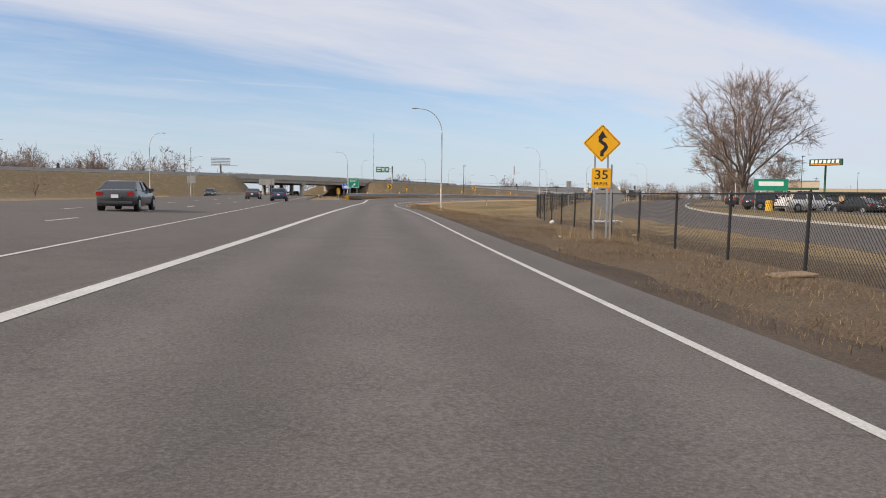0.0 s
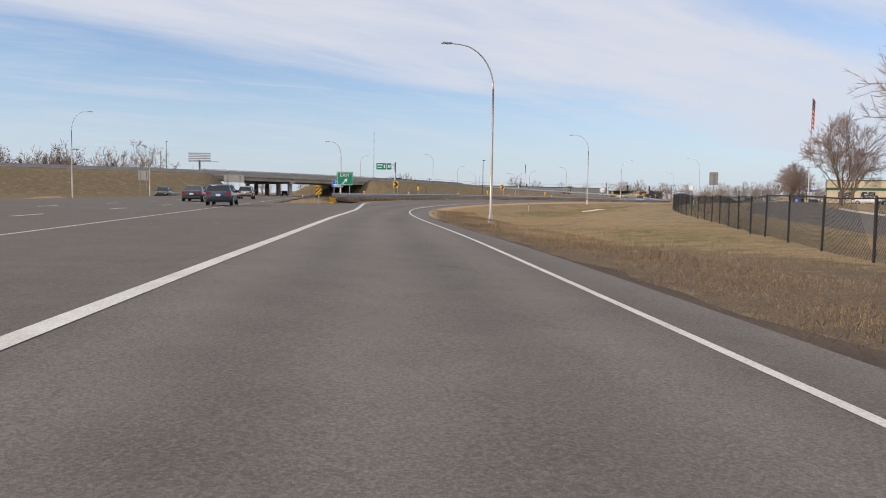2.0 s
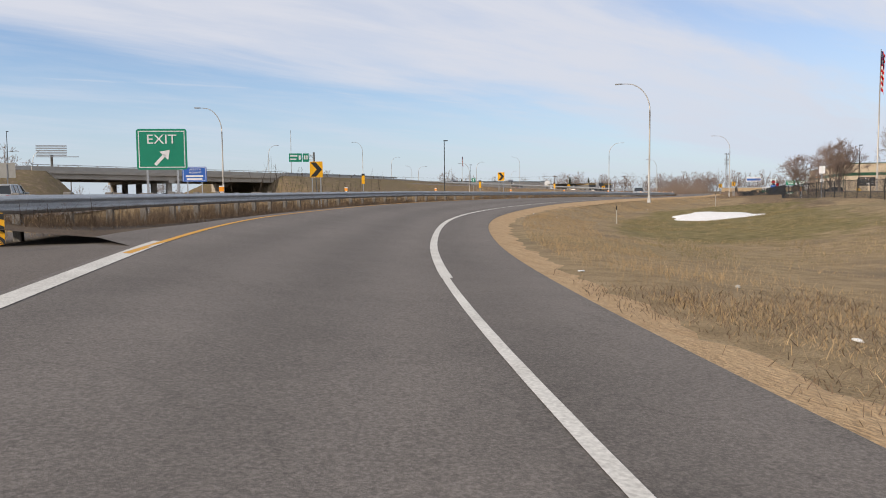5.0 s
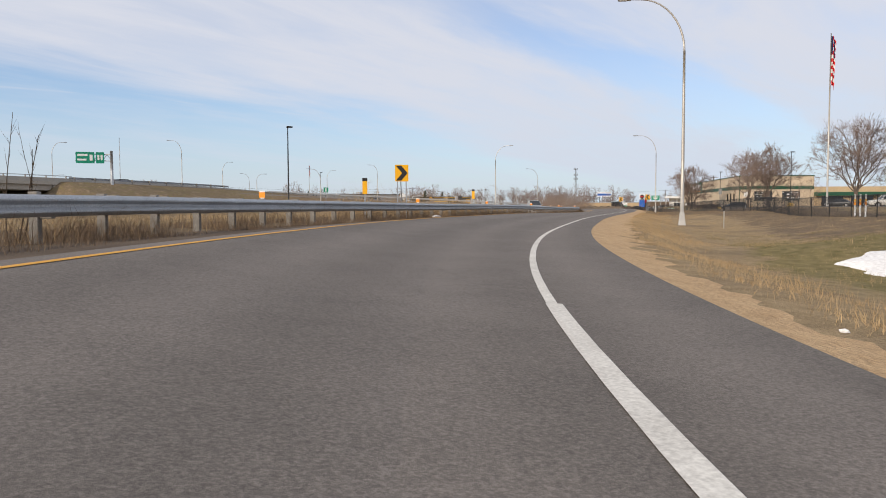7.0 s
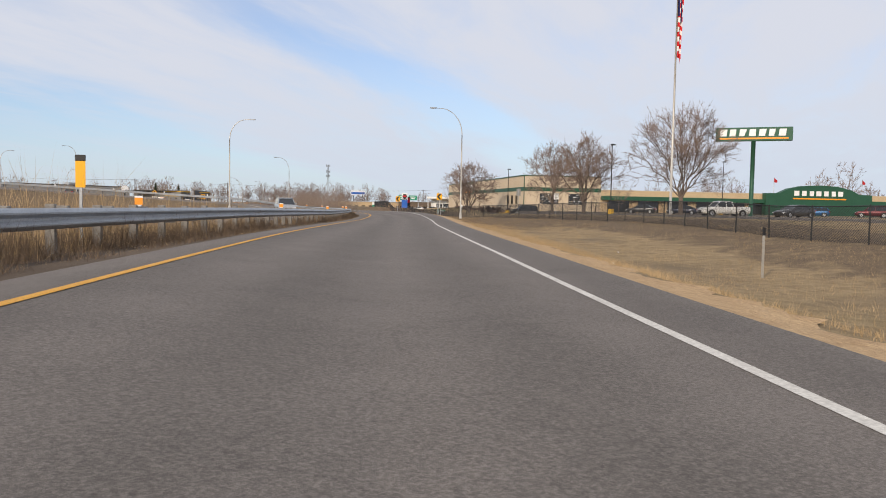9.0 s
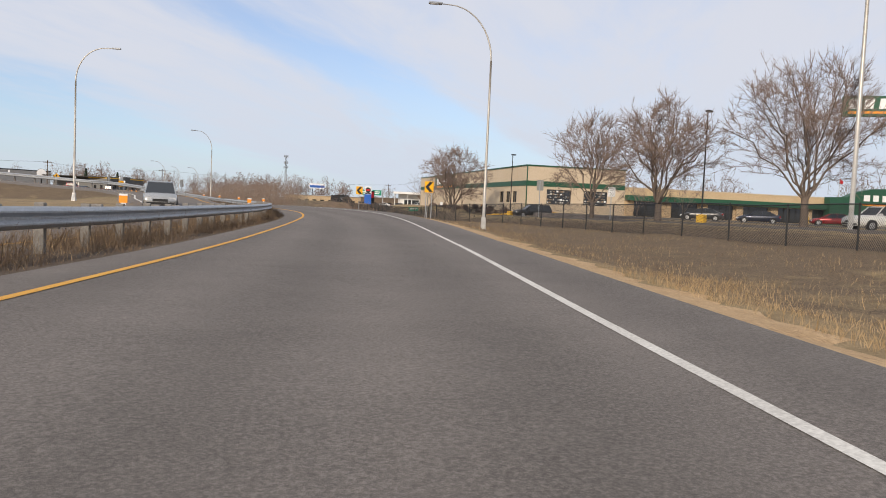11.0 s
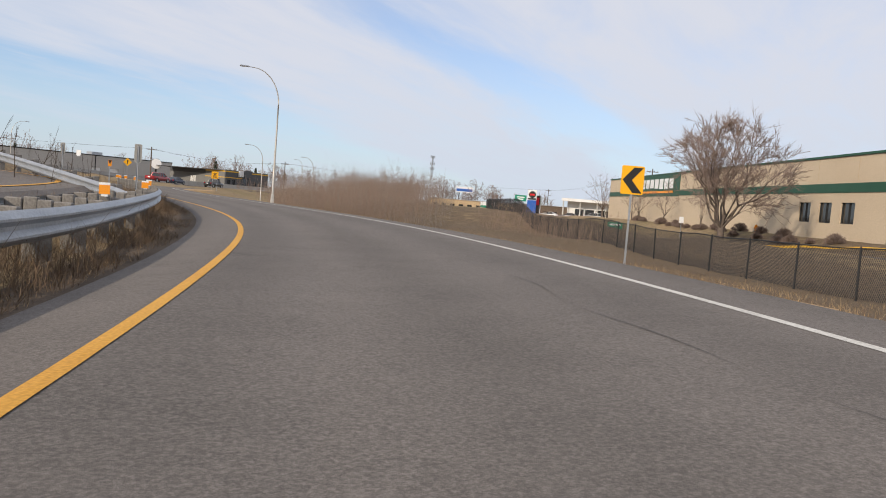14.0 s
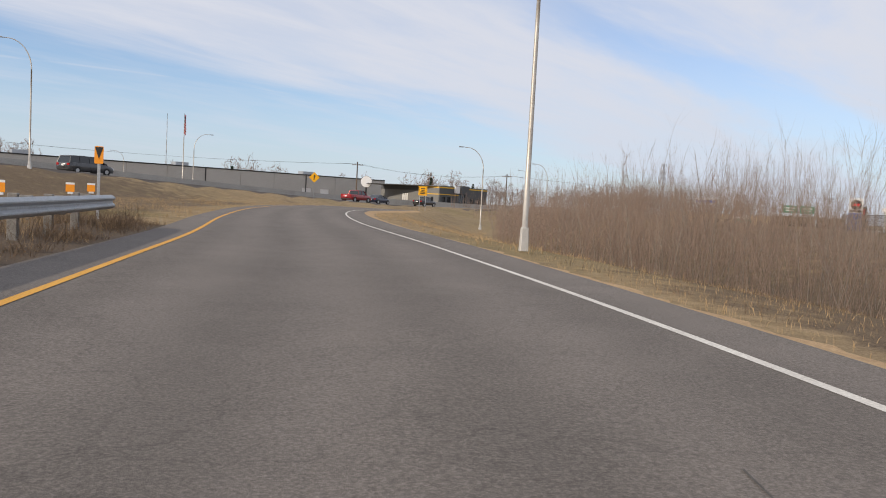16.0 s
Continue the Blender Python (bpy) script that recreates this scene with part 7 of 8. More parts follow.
def car(kind, colour, m, label, group="cars"):
    sh = SHAPES[kind]
    L, W, H = sh["L"], sh["W"] / 2, sh["H"]
    root = empty("pickup_truck" if kind == "pickup" else "car", m, label, "pickup truck" if kind == "pickup" else "car", group)
    mat = M_P[colour]
    low = 0.24 if kind in ("sedan", "wagon", "van") else 0.34
    rings = []
    for fx, zt, fw in sh["body"]:
        x, w = (fx - 0.5) * L, W * fw
        lo_ = low + (0.14 if fx < 0.01 or fx > 0.99 else 0)
        half_ = [(w * 0.90, lo_), (w * 0.99, lo_ + 0.14), (w, (lo_ + zt) * 0.52), (w * 0.985, zt - 0.10), (w * 0.90, zt - 0.015), (w * 0.5, zt + 0.012)]
        rings.append([(x, a, z) for a, z in half_] + [(x, -a, z) for a, z in half_[::-1]])
    bm = bmesh.new()
    loft(bm, rings)
    body = part("body", bm, mat, root, smooth=True)
    # glass house
    rb, rt, ft, fb = [(v - 0.5) * L for v in sh["cabin"]]
    belt = lambda x: float(np.interp(x / L + 0.5, [q[0] for q in sh["body"]], [q[1] for q in sh["body"]])) - 0.03
    wb, wt = W * 0.93, W * 0.74
    bm = bmesh.new()
    loft(bm, [[(rb, wb, belt(rb)), (rt, wt, H - 0.06), (rt, -wt, H - 0.06), (rb, -wb, belt(rb))],
              [(rt + 0.05, wb, belt(rt)), (rt + 0.3, wt, H - 0.03), (rt + 0.3, -wt, H - 0.03), (rt + 0.05, -wb, belt(rt))],
              [(ft + 0.1, wb, belt(ft)), (ft - 0.3, wt, H - 0.03), (ft - 0.3, -wt, H - 0.03), (ft + 0.1, -wb, belt(ft))],
              [(fb, wb * 0.93, belt(fb)), (ft, wt, H - 0.07), (ft, -wt, H - 0.07), (fb, -wb * 0.93, belt(fb))]])
    part("glazing", bm, M_CARGLASS, root, "dark tinted glass")
    bm = bmesh.new()
    rr = []
    for x, z, w in ((rt - 0.05, H - 0.085, wt * 0.98), (rt + 0.22, H - 0.012, wt * 1.03), ((rt + ft) / 2, H, wt * 1.04), (ft - 0.25, H - 0.02, wt * 1.03), (ft + 0.04, H - 0.09, wt * 0.98)):
        rr.append([(x, w, z - 0.035), (x, w * 0.9, z), (x, -w * 0.9, z), (x, -w, z - 0.035), (x, -w * 0.9, z - 0.06), (x, w * 0.9, z - 0.06)])
    loft(bm, rr)
    part("roof", bm, mat, root, smooth=True)
    for sgn in (1, -1):
        tops = [(rb + 0.02, rt + 0.02), (fb - 0.02, ft - 0.02)]
        mids = [(rt + (ft - rt) * f, rt + (ft - rt) * f) for f in ((0.5,) if kind in ("sedan", "pickup") else (0.32, 0.68))]
        for xb, xt in tops + mids:
            v, f = tube([(xb, sgn * (wb + 0.005), belt(xb)), (xt, sgn * (wt + 0.012), H - 0.06)], [0.045, 0.04], 5)
            mesh_object("pillar", v, f, mat, root)
        bm = bmesh.new()
        x0 = fb - 0.32
        box_bm(bm, x0 - 0.09, x0 + 0.09, sgn * wb if sgn > 0 else -wb - 0.24, wb + 0.24 if sgn > 0 else -wb, belt(x0) + 0.02, belt(x0) + 0.17, 0.03)
        part("mirror", bm, mat, root)
        for fx in (0.17, 0.815):
            x = (fx - 0.5) * L
            r = 0.33 if kind in ("sedan", "wagon", "van") else 0.385
            bm = bmesh.new()
            bmesh.ops.create_cone(bm, cap_ends=True, segments=24, radius1=r + 0.055, radius2=r + 0.055, depth=0.05, matrix=Matrix.Translation((x, sgn * (W - 0.015), r + 0.02)) @ FLAT)
            part("wheel_arch", bm, M_TRIMDARK, root)
            bm = bmesh.new()
            bmesh.ops.create_cone(bm, cap_ends=True, segments=24, radius1=r, radius2=r, depth=0.22, matrix=Matrix.Translation((x, sgn * (W - 0.085), r)) @ FLAT)
            bmesh.ops.bevel(bm, geom=bm.edges[:], offset=0.02, segments=1, affect="EDGES")
            wheel = part("wheel", bm, M_RUBBER, root, "black tyre")
            bm = bmesh.new()
            bmesh.ops.create_cone(bm, cap_ends=True, segments=18, radius1=r * 0.64, radius2=r * 0.58, depth=0.02, matrix=Matrix.Translation((x, sgn * (W + 0.03), r)) @ FLAT)
            part("rim", bm, M_RIM, wheel)
        zt = sh["body"][1][1]
        tall = kind in ("suv", "van")
        box("tail_lamp", (-L / 2 - 0.012, -L / 2 + 0.16, sgn * W * 0.60 if sgn > 0 else -W * 0.93, W * 0.93 if sgn > 0 else -W * 0.60, zt - (0.30 if tall else 0.27), zt - 0.09), M_TAIL, root, "red tail lamp")
        fz = sh["body"][-2][1]
        box("headlamp", (L / 2 - 0.22, L / 2 - 0.03, sgn * W * 0.52 if sgn > 0 else -W * 0.90, W * 0.90 if sgn > 0 else -W * 0.52, fz - 0.20, fz - 0.05), M_LAMPGLASS, root, "clear headlamp")
    box("rear_bumper", (-L / 2 - 0.03, -L / 2 + 0.12, -W * 0.86, W * 0.86, low + 0.1, low + 0.24), M_TRIMDARK if kind != "sedan" else mat, root, "", 0.02)
    box("front_bumper", (L / 2 - 0.14, L / 2 + 0.02, -W * 0.8, W * 0.8, low + 0.08, low + 0.2), M_TRIMDARK, root, "", 0.02)
    box("grille", (L / 2 - 0.06, L / 2 + 0.012, -W * 0.45, W * 0.45, low + 0.24, low + 0.40), M_TRIMDARK, root, "", 0.01)
    box("number_plate", (-L / 2 - 0.035, -L / 2 - 0.015, -0.16, 0.16, sh["body"][1][1] - 0.36, sh["body"][1][1] - 0.20), M_SIGNWHITE, root)
    if kind == "pickup":
        # the bed is a flat dark panel on the closed body, at rim height
        box("bed_panel", (-L / 2 + 0.1, (0.35 - 0.5) * L, -W * 0.86, W * 0.86, 1.205, 1.215), M_TRIMDARK, root, "dark flat panel over the load bed")
    return root


def drive(x, y, yaw, z=None):
    """Pose of a car whose nose points along yaw (0 = +y)."""
    return pose(x, y, lz(x, y) if z is None else z, 0, 0, yaw + 90)


MAIN_YAW = math.degrees(math.atan(0.150))
car("wagon", "blue", drive(-19.0, 89.5, MAIN_YAW, 0.26), "slate blue estate car on the highway lane")
car("sedan", "grey", drive(main_x(37.5) - 4.6, 37.5, MAIN_YAW, 0.28), "dark grey sedan in the next highway lane")
car("sedan", "grey", drive(-25.6, 104, MAIN_YAW, 0.28), "dark grey sedan on the highway lane")
car("suv", "silver", drive(-29.6, 138, MAIN_YAW, 0.26), "silver boxy sport utility car on the highway")
car("suv", "grey", drive(-46, 152, MAIN_YAW + 180), "dark green-grey car on the far carriageway")
hx = lambda s, d: tuple(float(v) for v in HIGH.at(s, d))


def high_pose(s, d, back=False):
    x, y = hx(s, d)
    x2, y2 = hx(s + 1, d)
    yaw = math.degrees(math.atan2(-(x2 - x), y2 - y))
    z = float(np.interp(s, HIGH.s, HIGH.p[:, 2])) + 0.01
    return drive(x, y, yaw + (180 if back else 0), z)


s70 = float(HIGH.near(np.array([70.0]), np.array([366.0]))[0][0])
car("pickup", "red", high_pose(s70 + 17, -4.6), "dark red pickup truck on the upper highway")
car("sedan", "navy", high_pose(s70 + 23.5, -4.6), "dark navy sedan on the upper highway")
car("van", "grey", high_pose(s70 - 30.5, -4.6), "dark grey minivan on the upper highway")
car("suv", "black", high_pose(s70 - 120, -17, True), "black sport utility car on the upper highway")
car("sedan", "white", high_pose(s70 - 95, -17, True), "white sedan on the upper highway")
car("pickup", "white", high_pose(s70 - 260, -8), "white pickup truck on the upper highway")
car("pickup", "black", high_pose(s70 + 45, -8), "dark pickup truck on the upper highway")
car("van", "silver", drive(47.9, 231.5, 162, 0.12), "silver minivan coming round the loop ramp")
# parked on the shop's lot
car("suv", "black", drive(100.3, 250, 62), "black sport utility car parked before the store", "parked cars")
car("pickup", "white", drive(92, 205.5, 60), "white pickup truck parked on the lot", "parked cars")
car("sedan", "grey", drive(92.5, 197, 75), "dark grey sedan parked on the lot", "parked cars")
for x, y, c, k, lab in ((108, 231, "grey", "sedan", "grey sedan parked near the shopfront"), (113, 227, "navy", "sedan", "navy sedan parked near the shopfront"), (120, 222, "red", "sedan", "red sedan parked near the shopfront"), (128, 214, "teal", "wagon", "bright blue car parked near the shopfront"),
                        (134, 208, "maroon", "suv", "maroon car parked near the shopfront"), (140, 202, "white", "wagon", "white car parked near the shopfront")):
    car(k, c, drive(x, y, 30), lab, "parked cars")
for i, (x, y, c, k, lab) in enumerate(((34.8, 73.5, "white", "pickup", "white pickup truck parked by the service road"), (37.5, 69.5, "black", "sedan", "black sedan parked in a lot row"), (40.2, 68.5, "silver", "wagon", "silver car parked in a lot row"), (43, 67.5, "grey", "sedan", "grey sedan parked in a lot row"),
                                       (46, 66.5, "maroon", "suv", "maroon car parked in a lot row"), (36.5, 91, "black", "pickup", "black pickup truck parked under the tree"), (33.5, 79.5, "navy", "suv", "dark sport utility car parked in a lot row"))):
    car(k, c, drive(x, y, (-70 if i == 0 else 20) if i < 5 else -70), lab, "parked cars")
for x, y, c, k in ((166, 380, "white", "sedan"), (170, 377, "grey", "sedan"), (174, 373, "silver", "suv"), (178, 369, "navy", "sedan"), (162, 384, "black", "suv")):
    car(k, c, drive(x, y, 40), c + " car parked in the dealer's row", "parked cars")
for k, (y, off, c) in enumerate(((300, -9, "white"), (315, -5, "white"), (345, -9, "silver"), (262, -5.5, "grey"))):
    car("sedan", c, drive(main_x(y) + off, y, MAIN_YAW, main_z(off)), c + " car on the highway beyond the bridge")

# ---- trees ----
def grow(rng, h, limbs, width, r0, kids, fork):
    """Segments (p, q, r0, r1, level) of a bare tree: limbs sweep up and out of a short trunk to a rounded crown, and branch three times."""
    segs = []
    R, zc, az = h * (0.27 + 0.22 * width), h * 0.55, h * 0.45
    tips = [v * h / 12 for v in (0.022, 0.010, 0.006, 0.004)]

    def shell(a, e, f):
        return Vector((R * f * math.cos(e) * math.cos(a), R * f * math.cos(e) * math.sin(a), zc + az * f * math.sin(e)))

    def sweep(p, q, lift, r, lev, n_):
        """A bowed branch from p to q; returns its points and radii."""
        span = (q - p).length
        c = p.lerp(q, 0.42) + Vector((rng.gauss(0, 0.07), rng.gauss(0, 0.07), lift)) * span
        pts, rad = [p], [r]
        for i in range(1, n_ + 1):
            u = i / n_
            w = p * (1 - u) ** 2 + c * 2 * u * (1 - u) + q * u * u
            if i < n_:
                w += Vector((rng.gauss(0, 1), rng.gauss(0, 1), rng.gauss(0, 1))) * span * 0.022
            r1 = r + (tips[lev] - r) * u ** 0.8
            segs.append((pts[-1], w, rad[-1], r1, lev))
            pts.append(w)
            rad.append(r1)
        return pts, rad

    def twigs(pts, rad, count, reach):
        for _ in range(count):
            i = rng.randrange(len(pts) - 1)
            p = pts[i].lerp(pts[i + 1], rng.random())
            d = (pts[i + 1] - pts[i]).normalized()
            out = (p - Vector((0, 0, zc * 0.7))).normalized()
            t = (d * 0.7 + out * 0.5 + Vector((rng.gauss(0, 0.5), rng.gauss(0, 0.5), rng.gauss(0.15, 0.4)))).normalized()
            segs.append((p, p + t * reach * rng.uniform(0.5, 1.3), max(rad[i + 1] * 0.6, tips[3]), tips[3], 3))

    base, top = Vector((0, 0, -0.3)), Vector((rng.uniform(-0.1, 0.1), rng.uniform(-0.1, 0.1), h * fork))
    segs.append((base, base.lerp(top, 0.35), r0 * 1.35, r0 * 1.05, 0))
    segs.append((base.lerp(top, 0.35), top, r0 * 1.05, r0 * 0.95, 0))
    turn = rng.uniform(0, 6.283)
    for k in range(limbs):
        a = turn + 2.4 * k + rng.uniform(-0.3, 0.3)
        e = -0.12 + 1.5 * ((k + 0.5) / limbs) ** 0.9 + rng.uniform(-0.12, 0.12)
        p = base.lerp(top, rng.uniform(0.74, 1.0))
        pts, rad = sweep(p, shell(a, e, rng.uniform(0.82, 0.95)), 0.16 - 0.12 * e, r0 * rng.uniform(0.27, 0.42), 0, 7)
        for j in range(kids[0]):
            u = 0.22 + 0.78 * (j + rng.random()) / kids[0]
            i = min(int(u * 7), 6)
            p1 = pts[i].lerp(pts[i + 1], u * 7 - i)
            goal = shell(a + rng.gauss(0, 0.55), min(1.5, e + rng.gauss(0.05, 0.42)), rng.uniform(0.86, 1.03))
            q1 = p1 + (goal - p1) * min(1, h * rng.uniform(0.22, 0.36) / max((goal - p1).length, 0.01))
            pts1, rad1 = sweep(p1, q1, 0.08, max(rad[i] * 0.42, tips[1] * 1.3), 1, 4)
            for _ in range(kids[1]):
                i1 = rng.randrange(1, 4)
                p2 = pts1[i1].lerp(pts1[i1 + 1], rng.random())
                d1 = (pts1[i1 + 1] - pts1[i1]).normalized()
                side = Vector((rng.gauss(0, 1), rng.gauss(0, 1), rng.gauss(0.25, 0.8))).normalized()
                q2 = p2 + (d1 * 0.75 + side * 0.75).normalized() * h * rng.uniform(0.08, 0.17)
                pts2, rad2 = sweep(p2, q2, 0.05, max(rad1[i1] * 0.5, tips[2] * 1.4), 2, 2)
                twigs(pts2, rad2, kids[2], h * 0.06)
            twigs(pts1[1:], rad1[1:], kids[2], h * 0.065)
    return segs


def prisms(segs, sides, minr=0.0):
    """All segments as open tapered prisms."""
    n_ = len(segs)
    P = np.array([s[0] for s in segs])
    Q = np.array([s[1] for s in segs])
    r0 = np.maximum(np.array([s[2] for s in segs]), minr)
    r1 = np.maximum(np.array([s[3] for s in segs]), minr * 0.8)
    D = Q - P
    D /= np.linalg.norm(D, axis=1)[:, None] + 1e-9
    A = np.cross(D, np.where(np.abs(D[:, 2:3]) > 0.9, [[1.0, 0, 0]], [[0, 0, 1.0]]))
    A /= np.linalg.norm(A, axis=1)[:, None] + 1e-9
    B = np.cross(D, A)
    V = np.empty((n_, 2 * sides, 3))
    for k in range(sides):
        t = 2 * math.pi * k / sides
        o = A * math.cos(t) + B * math.sin(t)
        V[:, k] = P + o * r0[:, None]
        V[:, sides + k] = Q + o * r1[:, None]
    idx = np.arange(n_)[:, None] * 2 * sides
    F = []
    for k in range(sides):
        k2 = (k + 1) % sides
        F.append(np.concatenate([idx + k, idx + k2, idx + sides + k2, idx + sides + k], 1))
    return V.reshape(-1, 3), np.concatenate(F)


def spikes(segs, minr):
    """Thin twigs as three-sided points."""
    V, F = prisms(segs, 3, minr)
    V = V.reshape(-1, 6, 3)
    tip = V[:, 3:].mean(axis=1, keepdims=True)
    V = np.concatenate([V[:, :3], tip], 1).reshape(-1, 3)
    idx = np.arange(len(segs))[:, None] * 4
    return V, np.concatenate([idx + np.array([[k, (k + 1) % 3, 3]]) for k in range(3)])


def twiggy(stems, tips, minr=0.0):
    """Stems as prisms and their twigs as points, in one mesh."""
    W, T = spikes(tips, minr)
    if not stems:
        return W, T
    V, Q = prisms(stems, 3, minr)
    return np.concatenate([V, W]), np.concatenate([Q[:, [0, 1, 2]], Q[:, [0, 2, 3]], T + len(V)])


def raw_mesh(name, V, F, mat):
    me = bpy.data.meshes.new(name)
    nv, nf, w = len(V), len(F), F.shape[1]
    me.vertices.add(nv)
    me.vertices.foreach_set("co", np.ascontiguousarray(V, np.float32).ravel())
    me.loops.add(nf * w)
    me.loops.foreach_set("vertex_index", np.ascontiguousarray(F, np.int32).ravel())
    me.polygons.add(nf)
    me.polygons.foreach_set("loop_start", np.arange(0, nf * w, w, dtype=np.int32))
    me.materials.append(mat)
    me.update(calc_edges=True)
    me.validate()
    return me


def tree(x, y, h, seed, label, limbs=5, width=0.7, r0=None, kids=(2, 2, 2), minr=0.008, fork=0.2, group="bare trees", far=False):
    rng = random.Random(seed)
    segs = grow(rng, h, limbs, width, r0 or h * 0.022, kids, fork)
    k = h / max(s[1].z for s in segs)
    segs = [(a * k, b_ * k, c, d, e) for a, b_, c, d, e in segs]
    root = empty("tree", stand(x, y, rng.uniform(0, 360)), label, "tree", group)
    thick = [s for s in segs if s[2] > 0.028]
    thin = [s for s in segs if s[2] <= 0.028]
    o = new("trunk", raw_mesh("trunk", *prisms(thick, 3 if far else 6, minr), M_BARK))
    o.parent = root
    twigs = [s for s in thin if far or s[4] == 3]
    boughs = [s for s in thin if not far and s[4] < 3]
    o = new("crown", raw_mesh("crown", *twiggy(boughs, twigs, minr), M_TWIG))
    o.parent = root
    return root


BIG = "tall bare spreading tree with reddish budding twigs"
tree(33.5, 85.5, 16.8, 3, BIG + " by the service road", 13, 1.25, 0.42, (10, 8, 8), 0.016, 0.17)
tree(48.5, 133, 12.5, 5, "smaller bare tree beyond the large one", 9, 1.1, 0.22, (9, 8, 8), 0.016, 0.17)
tree(92, 211.5, 14.5, 8, BIG + " on the lot's edge", 12, 1.25, 0.3, (10, 8, 8), 0.015, 0.18)
tree(86.1, 228.3, 10.8, 12, BIG + " behind the fence", 10, 0.75, 0.2, (9, 8, 8), 0.013, 0.2)
tree(80.7, 217.2, 10.8, 17, BIG + " behind the fence", 12, 1.15, 0.27, (10, 8, 8), 0.013, 0.2)
tree(106.3, 272.9, 11.8, 21, BIG + " before the store wall", 13, 1.35, 0.27, (10, 8, 8), 0.015, 0.15)
for i, (x, y, h) in enumerate(((128, 302, 5.5), (132, 311, 6), (137, 318, 5.5), (124, 292, 4.6), (103, 236, 5), (97, 226, 5.5), (161, 354, 11), (156, 347, 6), (166, 356, 6.5))):
    tree(x, y, h, 40 + i, "small bare tree beside the store", 7, 0.85, None, (5, 4, 4), 0.011, 0.2, far=True)
tree(-70, 132, 6.0, 60, "small bare shrub-like tree on the embankment", 6, 0.7, None, (5, 4, 3), 0.014, 0.1, far=True)

# far trees: a few shapes, copied
kinds = [tree(-260 - 14 * i, 360, 11 + i, 80 + i, "grey bare tree in the far tree line", 6 + i % 3, 0.55 + 0.12 * i, None, (4, 3, 3), 0.050, 0.16, "far trees", True) for i in range(5)]
rng = random.Random(11)
spots = []
for k in range(90):                                      # behind the upper highway, to the west
    a = 0.30 + 0.36 * rng.random() ** 0.55
    dist = rng.uniform(285, 345)
    spots.append((-dist * a, dist, rng.uniform(0.95, 1.45)))
for k in range(30):                                      # beyond the bridge and the warehouse
    spots.append((rng.uniform(-200, 70), rng.uniform(505, 640), rng.uniform(0.6, 1.0)))
for k in range(38):                                      # behind the willow thicket and far shops
    spots.append((rng.uniform(95, 330), rng.uniform(540, 760), rng.uniform(0.7, 1.2)))
for k in range(26):                                      # behind the store
    spots.append((rng.uniform(215, 340), rng.uniform(150, 330), rng.uniform(0.8, 1.2)))
for k in range(14):
    spots.append((rng.uniform(-110, -20), rng.uniform(390, 470), rng.uniform(0.4, 0.7)))
for az0, az1, count, el, far0, far1 in ((-19, -15, 12, 2.6, 300, 350), (-2.5, 0.8, 7, 2.3, 330, 360), (11, 12.5, 3, 2.2, 330, 350), (12, 24, 30, 1.75, 380, 460), (24, 33, 24, 2.0, 400, 480)):
    for k in range(count):                               # rows of trees beyond the warehouse and the loop
        a, dist = math.radians(rng.uniform(az0, az1)), rng.uniform(far0, far1)
        x, y = 60 + dist * math.sin(a), 250 + dist * math.cos(a)
        spots.append((x, y, (1.2 + dist * math.tan(math.radians(el)) * rng.uniform(0.75, 1.05) - lz(x, y)) / 13.0))
for x, y, sc in spots:
    t = copy_thing(rng.choice(kinds), pose(x, y, lz(x, y) - 0.2, 0, 0, rng.uniform(0, 360)))
    t.scale = (sc, sc, sc)


def conifer(x, y, h, seed, label="dark green spruce in the far tree line"):
    rng = random.Random(seed)
    root = empty("conifer", stand(x, y), label, "tree", "conifers")
    tube_part("trunk", [(0, 0, -0.2), (0, 0, h * 0.9)], [h * 0.02, 0.03], M_BARK, root, sides=6)
    V, F = [], []
    for k in range(900):
        u = rng.random() ** 0.7
        z = h * (0.08 + 0.92 * u)
        rmax = h * 0.24 * (1 - u) + 0.1
        a = rng.uniform(0, 6.283)
        r = rmax * rng.uniform(0.25, 1.0)
        p = Vector((r * math.cos(a), r * math.sin(a), z))
        d = Vector((math.cos(a), math.sin(a), -0.35)) * h * 0.055
        s_ = Vector((-math.sin(a), math.cos(a), 0)) * h * 0.02
        i0 = len(V)
        V += [p - s_, p + s_, p + d]
        F.append((i0, i0 + 1, i0 + 2))
    mesh_object("crown", V, F, M_CONIFER, root)


for i, (x, y, h) in enumerate(((-150, 318, 13), (-158, 316, 12), (-165, 322, 10), (-142, 312, 13), (-1, 480, 8), (50, 520, 9), (120, 545, 10), (160, 640, 11))):
    conifer(x, y, h, 200 + i)


